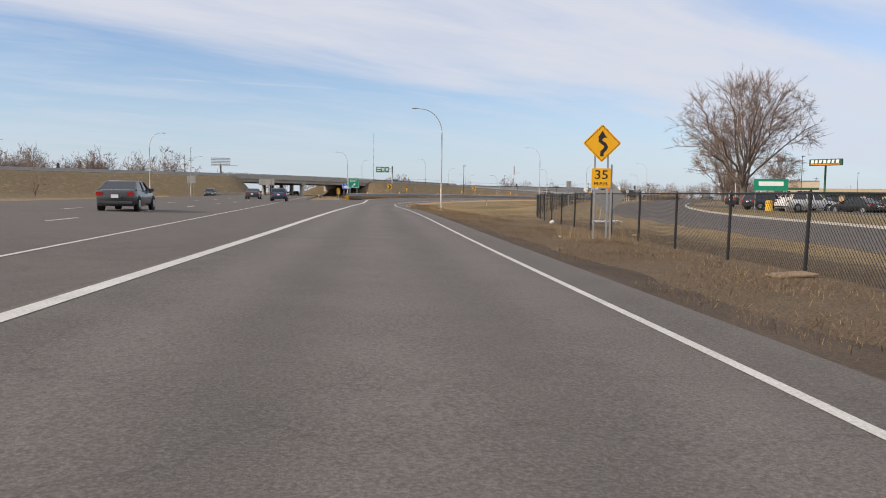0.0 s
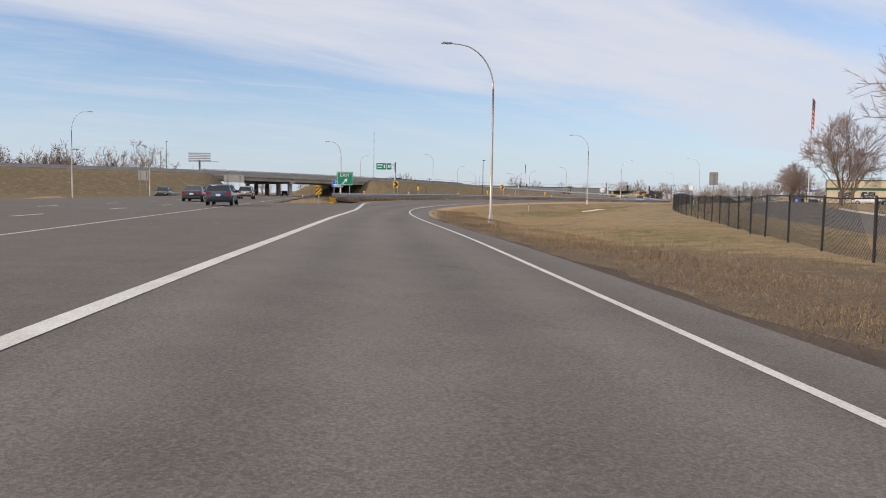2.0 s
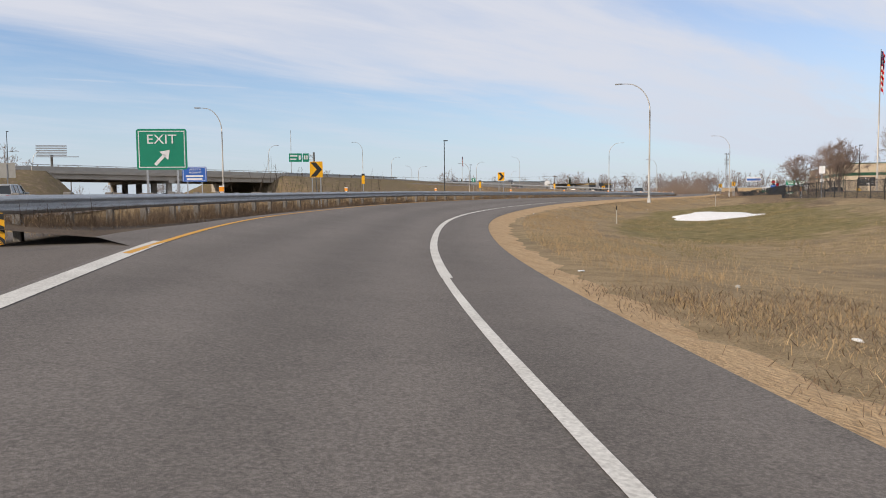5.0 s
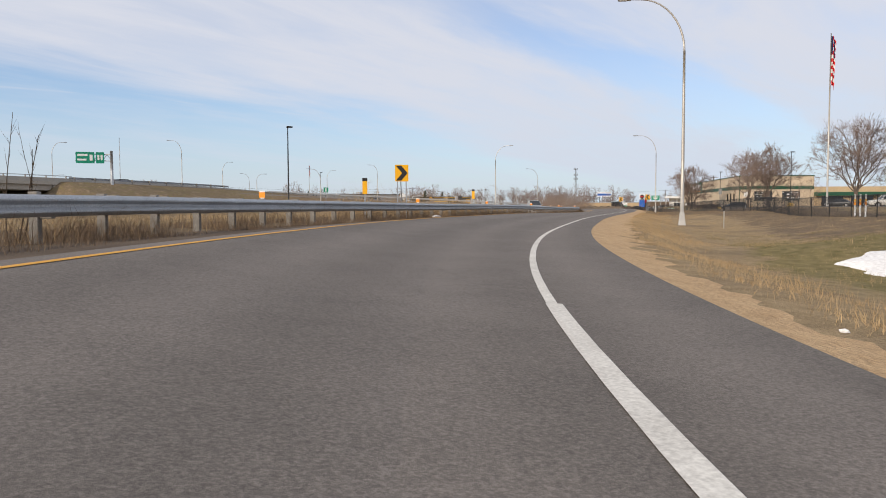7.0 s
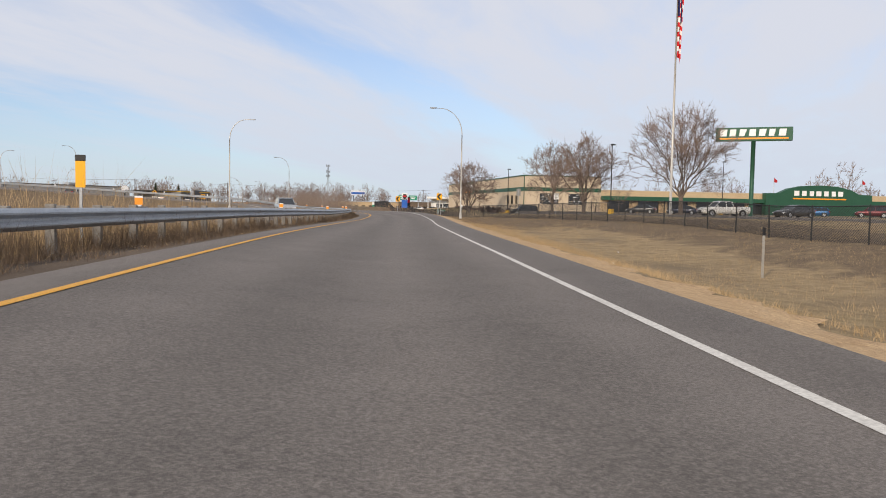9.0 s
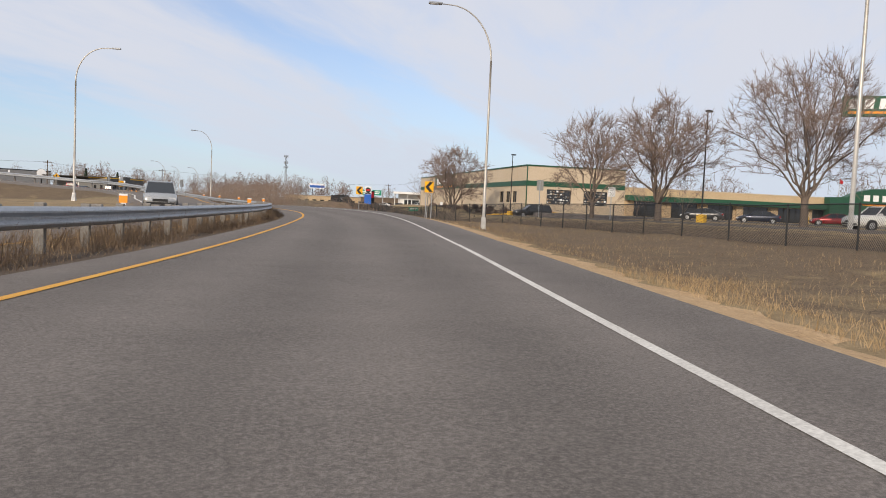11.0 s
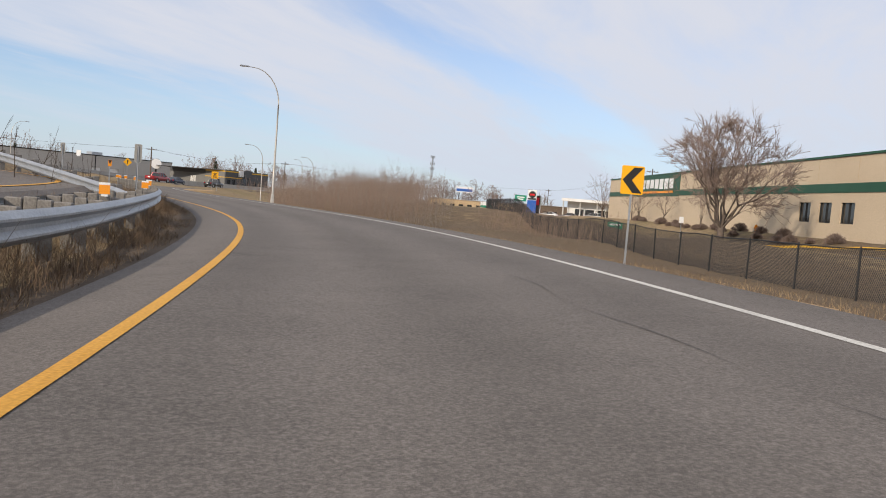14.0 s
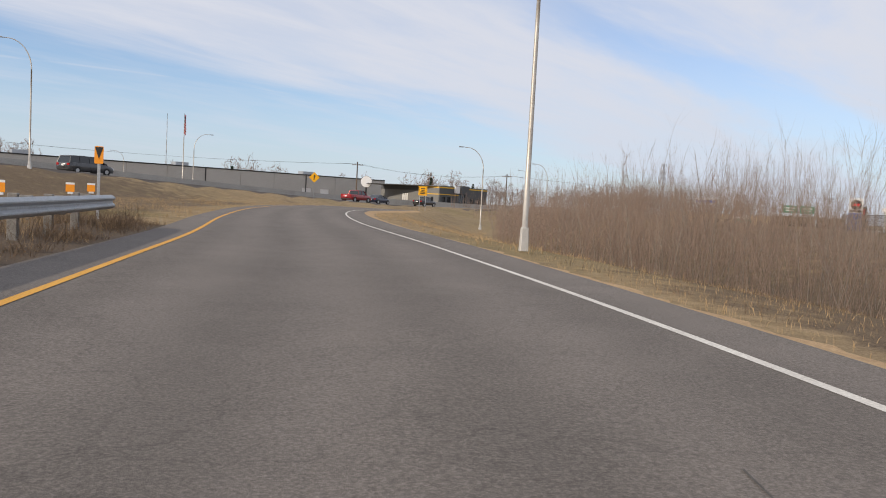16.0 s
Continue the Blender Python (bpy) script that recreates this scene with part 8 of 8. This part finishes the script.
# ---- thicket, weeds and grass ----
M_STALK = surface("dark_dead_stalks", (0.045, 0.035, 0.028), (0.10, 0.078, 0.06), 0.95, 0, 0.6, 12, 0.0, 0.01, 0.1)
def thicket(name, poly, count, hmin, hmax, seed, mat, label, rad=0.011, twigs=7, kind="stuff"):
    rng = random.Random(seed)
    xs, ys = [p[0] for p in poly], [p[1] for p in poly]
    segs, tips = [], []
    n_ = 0
    while n_ < count:
        x, y = rng.uniform(min(xs), max(xs)), rng.uniform(min(ys), max(ys))
        inside = False
        for (ax, ay), (bx, by) in zip(poly, poly[1:] + poly[:1]):
            if (ay > y) != (by > y) and x < (bx - ax) * (y - ay) / (by - ay) + ax:
                inside = not inside
        if not inside:
            continue
        n_ += 1
        h = rng.uniform(hmin, hmax) * (0.86 + 0.45 * noise.noise((x * 0.22, y * 0.22, 5.0)) + 0.18 * noise.noise((x * 0.9, y * 0.9, 2.0)))
        p = Vector((x, y, lz(x, y) - 0.1))
        d = Vector((rng.gauss(0, 0.13), rng.gauss(0, 0.13), 1)).normalized()
        r = rad * rng.uniform(0.6, 1.5)
        for i in range(4):
            d = (d + Vector((rng.gauss(0, 0.09), rng.gauss(0, 0.09), 0.02))).normalized()
            q = p + d * h / 4
            segs.append((p, q, r, r * 0.75))
            if i > 0:
                for _ in range(twigs // 3 + (i == 3) * 3):
                    t = (d + Vector((rng.gauss(0, 0.42), rng.gauss(0, 0.42), 0.1))).normalized()
                    s0 = p.lerp(q, rng.random())
                    tips.append((s0, s0 + t * h * rng.uniform(0.07, 0.2), r * 0.65, r * 0.25))
            p, r = q, r * 0.72
    ob = new(name, raw_mesh(name, *twiggy(segs, tips), mat))
    return tagged(ob, label, "shrubs", kind=kind)


T1 = [(75.2, 282), (77, 276.5), (79.5, 277.5), (88, 289.5), (96, 302), (101, 318), (104, 345), (93, 352), (86.5, 338), (80, 314), (76.4, 298), (75.2, 288)]
thicket("willow_thicket", T1, 5600, 2.6, 4.3, 31, M_BRUSH, "dense thicket of bare tan willow stems", 0.0065, 15)
thicket("willow_thicket", T1, 950, 3.0, 4.4, 32, M_BRUSH2, "taller pale grey stems in the thicket", 0.010, 17)
thicket("reed_clump", [(84, 262), (89, 262), (94, 275), (99, 290), (94, 292), (86, 276)], 1000, 0.7, 2.3, 33, M_BRUSH, "thin bare brush and reeds beside the thicket", 0.0065, 9)
thicket("reed_clump", [(79, 276.5), (81, 276), (90, 289), (97, 302), (95, 303), (87.5, 290)], 520, 1.0, 2.2, 44, M_BRUSH2, "pale dead reeds at the thicket's edge", 0.008, 6)
thicket("weed_stand", [(3.4, 21.3), (6.6, 21.3), (6.8, 25.5), (3.6, 25.0)], 420, 0.2, 0.6, 45, M_STRAW, "straw weeds round the sign posts", 0.004, 6)
thicket("far_brush", [(98, 350), (112, 345), (150, 420), (180, 520), (120, 480), (95, 400)], 1100, 2.0, 3.8, 34, M_BRUSH, "far bare tan brush beyond the thicket", 0.03, 6)
thicket("far_brush", [(-300, 260), (-180, 300), (-110, 330), (-110, 350), (-200, 340), (-310, 300)], 700, 2.5, 5, 35, M_BRUSH2, "far bare brush behind the highway", 0.06, 6)
thicket("weed_stand", [(59.0, 266), (60.8, 266), (61.3, 280), (58, 284), (54, 274)], 260, 0.6, 1.3, 36, M_WEED, "tall dead weeds behind the guardrail", 0.006, 5)
thicket("weed_stand", [(56.5, 268), (60.3, 270), (61.6, 284), (60.5, 300), (54, 306), (44, 300), (47, 280)], 900, 0.25, 0.75, 47, M_WEED, "low dead weeds on the bank beside the rail", 0.006, 8)
def ramp_patch(s0, s1, d0, d1):
    """Corners of a patch along the ramp."""
    out = []
    for s, d in ((s0, d0), (s1, d0), (s1, d1), (s0, d1)):
        x, y = RAMP.at(s + OFF, d)
        out.append((float(x), float(y)))
    return out


for k in range(17):
    thicket("rail_brush", ramp_patch(99 + 12 * k, 111 + 12 * k, float(RAIL_D(105 + 12 * k)) - 1.5, float(RAIL_D(105 + 12 * k)) + 0.25), 170, 0.25, 0.85, 60 + k, M_WEED, "dense brown dead brush under the guardrail", 0.0035, 9)
thicket("weed_stalks", ramp_patch(118, 133, -9.5, -7.0), 60, 1.3, 2.2, 41, M_STALK, "tall dark dead stalks behind the guardrail", 0.014, 6)
thicket("weed_stalks", ramp_patch(266, 296, -9.5, -5.8), 46, 1.4, 2.4, 42, M_STALK, "tall dark dead stalks behind the guardrail", 0.016, 8)
thicket("weed_stand", ramp_patch(54, 66, 4.5, 8.5), 420, 0.25, 0.7, 43, M_STRAW, "tall straw weeds along the fence", 0.006, 6)
thicket("weed_stand", [(8.5, 66), (12, 68), (15, 84), (12, 84)], 200, 0.3, 0.8, 37, M_STRAW, "tall straw weeds at the fence bend", 0.006, 5)


def blades(name, X, Y, hmin, hmax, w, mat, label, seed, lean=0.5, lift=None):
    """Single grass blades, each one narrow bent triangle pair."""
    rs = np.random.RandomState(seed)
    n_ = len(X)
    Z = land(X, Y) - 0.01 if lift is None else lift(X, Y)
    h = rs.uniform(hmin, hmax, n_) * (0.5 + 0.7 * rs.rand(n_) ** 2)
    a = rs.uniform(0, 2 * np.pi, n_)
    b_ = rs.uniform(0, 2 * np.pi, n_)
    l_ = h * lean * rs.rand(n_) * 1.8
    ww = 0.62 * w * rs.uniform(0.6, 1.4, n_)
    P = np.stack([X, Y, Z], 1)
    S = np.stack([np.cos(a), np.sin(a), 0 * a], 1) * ww[:, None]
    M = P + np.stack([np.cos(b_) * l_ * 0.35, np.sin(b_) * l_ * 0.35, h * 0.6], 1)
    T = P + np.stack([np.cos(b_) * l_, np.sin(b_) * l_, h], 1)
    V = np.stack([P - S, P + S, M + S * 0.7, M - S * 0.7, T], 1).reshape(-1, 3)
    i = np.arange(n_)[:, None] * 5
    F = np.concatenate([np.concatenate([i, i + 1, i + 2], 1), np.concatenate([i, i + 2, i + 3], 1), np.concatenate([i + 3, i + 2, i + 4], 1)])
    ob = new(name, raw_mesh(name, V, F, mat))
    return tagged(ob, label, "grass", kind="stuff")


def scatter(rs, n_, s0, s1, dfun, d0, d1, clump=0.0, power=1.0):
    s = rs.uniform(s0, s1, n_)
    d = dfun(s) + d0 + (d1 - d0) * rs.rand(n_) ** power
    x, y = RAMP.at(s + OFF, d)
    if clump:
        cx = np.array([noise.noise((px * 0.55, py * 0.55, 1.7)) for px, py in zip(x, y)])
        keep = cx > rs.uniform(-0.5, 0.5, n_) * clump
        x, y = x[keep], y[keep]
    return x, y


rs = np.random.RandomState(4)
x, y = scatter(rs, 120000, 40, 94, R_EDGE, 1.2, 12, 0.8, 1.0)
blades("dry_grass", x, y, 0.03, 0.11, 0.0036, M_STRAW, "short dry straw grass on the verge", 5, 0.9)
x, y = scatter(rs, 26000, -8, 42, R_EDGE, 1.6, 10, 1.5, 0.7)
blades("dry_grass", x, y, 0.04, 0.15, 0.0045, M_STRAW, "sparse straw tufts on the bare verge", 25, 0.9)
x, y = scatter(rs, 30000, -8, 80, R_EDGE, 1.0, 9, 1.0, 1.0)
blades("dead_weeds", x, y, 0.04, 0.15, 0.006, M_WEED, "brown dead weeds on the verge", 6, 0.6)
x, y = scatter(rs, 70000, 88, 205, R_EDGE, 1.0, 15, 0.7, 1.2)
blades("dry_grass", x, y, 0.05, 0.20, 0.006, M_STRAW, "dry straw grass on the ditch slope", 7, 0.8)
x, y = scatter(rs, 60000, 92, 205, lambda s: R_EDGE(s) + np.interp(s, [90, 150, 180, 205], [1.2, 1.5, 1.1, 0.9]), -0.1, 2.8, 1.3, 1.3)
blades("verge_straw", x, y, 0.06, 0.22, 0.0045, M_STRAW, "fringe of tall straw along the gravel", 27, 0.7)
x, y = scatter(rs, 40000, 105, 165, R_EDGE, 5, 17, 0.5, 1.0)
blades("green_grass", x, y, 0.05, 0.13, 0.007, M_GREENGRASS, "short greening grass in the ditch", 8)
x, y = scatter(rs, 30000, 200, 300, R_EDGE, 0.7, 9, 1.1, 1.5)
blades("dry_grass", x, y, 0.05, 0.19, 0.0055, M_STRAW, "dry straw grass below the fence", 9)
x, y = scatter(rs, 50000, 200, 300, R_EDGE, 1.2, 16, 0.7, 1.2)
blades("dead_weeds", x, y, 0.05, 0.2, 0.007, M_WEED, "brown dead weeds below the fence", 10, 0.8)


def off_asphalt(xy):
    """Leaves out what would stand on the ramp's asphalt."""
    x, y = xy
    s, d = RAMP.near(x, y)
    keep = (d < L_EDGE(s - OFF) - 0.02 - 0.12 * np.abs(np.sin(s * 2.3))) | (d > R_EDGE(s - OFF) + 0.02)
    return x[keep], y[keep]


def soil_z(x, y):
    s, d = RAMP.near(x, y)
    return np.maximum(land(x, y), ramp_z(s - OFF, d)) - 0.02


x, y = off_asphalt(scatter(rs, 120000, 98, 304, RAIL_D, -2.2, 0.45, 0.6, 0.8))
blades("rail_weeds", x, y, 0.15, 0.7, 0.006, M_WEED, "tall brown weeds under the guardrail", 11, 0.9, soil_z)
x, y = off_asphalt(scatter(rs, 90000, 98, 304, RAIL_D, 0.1, 1.3, 0.7, 1.3))
blades("rail_weeds", x, y, 0.05, 0.27, 0.005, M_WEED, "low brown weeds on the soil by the guardrail", 16, 0.9, soil_z)
x, y = off_asphalt(scatter(rs, 18000, 98, 304, RAIL_D, 0.1, 1.15, 1.3, 1.2))
blades("rail_straw", x, y, 0.03, 0.16, 0.004, M_STRAW, "flattened straw litter by the guardrail", 17, 1.6, soil_z)
x, y = scatter(rs, 70000, -8, 96, R_EDGE, 0.10, 3.4, 0.7, 0.8)
blades("verge_weeds", x, y, 0.03, 0.13, 0.006, M_WEED, "low brown weeds on the bare verge soil", 18, 1.2, soil_z)
x, y = scatter(rs, 36000, -8, 96, R_EDGE, 0.25, 3.8, 1.0, 0.8)
blades("verge_straw", x, y, 0.02, 0.10, 0.0035, M_STRAW, "flattened straw litter on the verge soil", 19, 1.8, soil_z)
x, y = scatter(rs, 16000, 98, 304, RAIL_D, -2.0, 0.30, 1.3, 1.0)
blades("rail_straw", x, y, 0.15, 0.5, 0.004, M_STRAW, "tall straw stalks under the guardrail", 15, 0.35, soil_z)
x, y = scatter(rs, 42000, 98, 304, RAIL_D, -9, -0.4, 0.6, 1.0)
blades("rail_grass", x, y, 0.2, 0.55, 0.007, M_STRAW, "tall straw grass behind the guardrail", 12)
x, y = scatter(rs, 9000, 150, 186, RAIL_D, -3.2, -0.5, 1.2, 1.0)
blades("rail_grass", x, y, 0.8, 1.7, 0.006, M_STRAW, "tall feathery straw grass standing over the guardrail", 29, 0.3)
x, y = scatter(rs, 24000, 300, 372, lambda s: L_EDGE(s), -11, -0.4, 0.6, 1.0)
blades("dry_grass", x, y, 0.06, 0.22, 0.012, M_STRAW, "short straw grass beside the merging lane", 13)
x, y = scatter(rs, 16000, 300, 365, R_EDGE, 0.8, 9, 0.6, 1.0)
blades("dry_grass", x, y, 0.06, 0.25, 0.010, M_STRAW, "short straw grass on the island", 14)

# snow left in the ditch
rngs = random.Random(9)
sn = []
for k in range(40):
    a = 2 * math.pi * k / 40
    r = 1 + 0.10 * math.sin(3 * a + 1) + 0.06 * math.sin(7 * a) + 0.05 * rngs.uniform(-1, 1)
    sn.append((math.cos(a) * r, math.sin(a) * r))
ax_, ay_ = Vector((0.80, -0.60)), Vector((0.60, 0.80))
bm = bmesh.new()
sc_ = (18.3, 135.7)
rings_ = []
for f, hh in ((1.0, -0.03), (0.93, 0.07), (0.7, 0.13), (0.35, 0.16)):
    ring = []
    for px, py in sn:
        x = sc_[0] + ax_.x * px * 3.2 * f + ay_.x * py * 2.5 * f
        y = sc_[1] + ax_.y * px * 3.2 * f + ay_.y * py * 2.5 * f
        ring.append(bm.verts.new((x, y, lz(x, y) + hh + 0.03 * rngs.uniform(-1, 1) * (f < 1))))
    rings_.append(ring)
for a, b_ in zip(rings_[:-1], rings_[1:]):
    for k in range(40):
        bm.faces.new((a[k], a[(k + 1) % 40], b_[(k + 1) % 40], b_[k]))
bm.faces.new(rings_[-1])
tagged(part("snow_patch", bm, M_SNOW, None, "", True), "last white snow patch melting in the ditch", "snow")

# clipped shrubs and kerb beside the store
def shrub(x, y, r, seed, label="low rounded brown hedge shrub by the store"):
    rng = random.Random(seed)
    root = empty("shrub", stand(x, y), label, "shrub", "hedge shrubs")
    segs = []
    for k in range(240):
        a, e = rng.uniform(0, 6.283), rng.uniform(0.1, 1.5)
        d = Vector((math.cos(a) * math.cos(e), math.sin(a) * math.cos(e), math.sin(e) * 0.9))
        p = d * r * 0.1
        q = d * r * rng.uniform(0.7, 1.0)
        segs.append((p, q, 0.016, 0.010))
        for _ in range(2):
            t = (d + Vector((rng.gauss(0, 0.5), rng.gauss(0, 0.5), rng.gauss(0, 0.4)))).normalized()
            segs.append((q * 0.8, q * 0.8 + t * r * 0.3, 0.012, 0.008))
    o = new("foliage", raw_mesh("foliage", *prisms(segs, 3), M_TWIG))
    o.parent = root


for k in range(26):
    u = 2.5 + k * 2.1 + rng.uniform(-0.5, 0.5)
    p = Vector((SX, SY, 0)) + SIDE * u - FRONT * rng.uniform(2.0, 4.2)
    shrub(p.x, p.y, rng.uniform(0.5, 0.95), 300 + k)
kb = []
for k in range(30):
    kb.append((105.5 + 0.30 * k, 250.5 + 1.1 * k + 0.02 * k * k))
kv, kf = [], []
for (x, y) in kb:
    z = lz(x, y)
    for dx, dz_ in ((-0.12, -0.2), (-0.12, 0.14), (0.12, 0.14), (0.12, -0.2)):
        kv.append((x + dx, y, z + dz_))
for i in range(len(kb) - 1):
    for k in range(3):
        kf.append((i * 4 + k, i * 4 + k + 1, i * 4 + k + 5, i * 4 + k + 4))
tagged(mesh_object("kerb", kv, kf, M_KERB), "yellow painted kerb of the store's lane", "kerb", kind="structure")
hyd = empty("hydrant", stand(117.0, 278.4), "orange fire hydrant on the store's lawn", "hydrant")
tube_part("barrel", [(0, 0, -0.1), (0, 0, 0.55), (0, 0, 0.6), (0, 0, 0.75)], [0.13, 0.13, 0.17, 0.05], M_SIGNORANGE, hyd, sides=10)
tube_part("nozzle", [(-0.24, 0, 0.45), (0.24, 0, 0.45)], [0.07, 0.07], M_SIGNORANGE, hyd, sides=8)
wp = empty("sign_post", stand(112, 283, -25), "small white sign on a thin post by the lane", "road sign", "traffic signs")
plate("panel", 0.45, 0.6, 2.2, M_SIGNWHITE, wp)
u_post(wp, 0, 0.008, -0.2, 2.4)

# litter and stones on the verge
rl = random.Random(77)
for k in range(46):
    s = rl.uniform(2, 295)
    if 185 < s < 230:
        continue
    d = float(R_EDGE(s)) + rl.uniform(0.8, 6) if k % 3 else float(RAIL_D(s if s > 100 else 150)) + rl.uniform(0.5, 1.4)
    s = s if k % 3 or s > 100 else 150 + s * 0.5
    x, y = RAMP.at(s + OFF, d)
    x, y = float(x), float(y)
    bm = bmesh.new()
    bmesh.ops.create_icosphere(bm, subdivisions=1, radius=1)
    a_, b2, c_ = rl.uniform(0.03, 0.10), rl.uniform(0.025, 0.06), rl.uniform(0.012, 0.035)
    for v in bm.verts:
        v.co = Vector((v.co.x * a_ * rl.uniform(0.8, 1.2), v.co.y * b2 * rl.uniform(0.8, 1.2), v.co.z * c_))
    o = part("litter" if k % 2 else "stone", bm, M_LITTER if k % 2 else M_CONCRETE, None)
    o.matrix_world = pose(x, y, lz(x, y) + 0.02, 0, 0, rl.uniform(0, 360))
    tagged(o, "crumpled white litter scrap on the verge" if k % 2 else "pale grey stone lying on the verge", "litter" if k % 2 else "stone", "verge litter" if k % 2 else "verge stones")

# rubbish by the rail and the fence
bm = bmesh.new()
bmesh.ops.create_icosphere(bm, subdivisions=2, radius=0.2)
for v in bm.verts:
    v.co = Vector((v.co.x * rl.uniform(1.2, 1.7), v.co.y * rl.uniform(0.6, 1.0), max(-0.06, v.co.z * rl.uniform(0.45, 0.8))))
scrap = part("paper_sack", bm, M_LITTER, None)
scrap.matrix_world = pose(7.95, 153.5, 0.57, 0, 0, 30)
tagged(scrap, "crumpled white paper sack lying beside the guardrail", "litter")
bm = bmesh.new()
bmesh.ops.create_icosphere(bm, subdivisions=2, radius=0.12)
for v in bm.verts:
    v.co = Vector((v.co.x * rl.uniform(0.7, 1.25), v.co.y * rl.uniform(0.7, 1.2), max(-0.1, v.co.z * rl.uniform(0.6, 1.1))))
bag = part("plastic_bag", bm, M_LITTER, None)
bag.matrix_world = pose(5.2, 36.2, lz(5.2, 36.2) + 0.07)
tagged(bag, "crumpled white plastic bag caught at the fence", "litter")
bm = bmesh.new()
bmesh.ops.create_grid(bm, x_segments=10, y_segments=5, size=0.5)
for v in bm.verts:
    v.co = Vector((v.co.x * 1.6, v.co.y * 0.7, 0.05 + rl.uniform(0, 0.10)))
tarp = part("plastic_sheet", bm, M_LITTER, None)
tarp.matrix_world = pose(8.0, 37.2, lz(8.0, 37.2), 0, 0, 20)
tagged(tarp, "rumpled pale plastic sheet lying behind the fence", "litter")
bm = bmesh.new()
box_bm(bm, -0.36, 0.36, -0.2, 0.2, 0.0, 0.04, 0.01)
board = part("board", bm, M_BOARD, None)
board.matrix_world = pose(5.7, 12.4, lz(5.7, 12.4) + 0.02, 2, -3, 12)
tagged(board, "weathered tan board lying on the bare verge", "board")
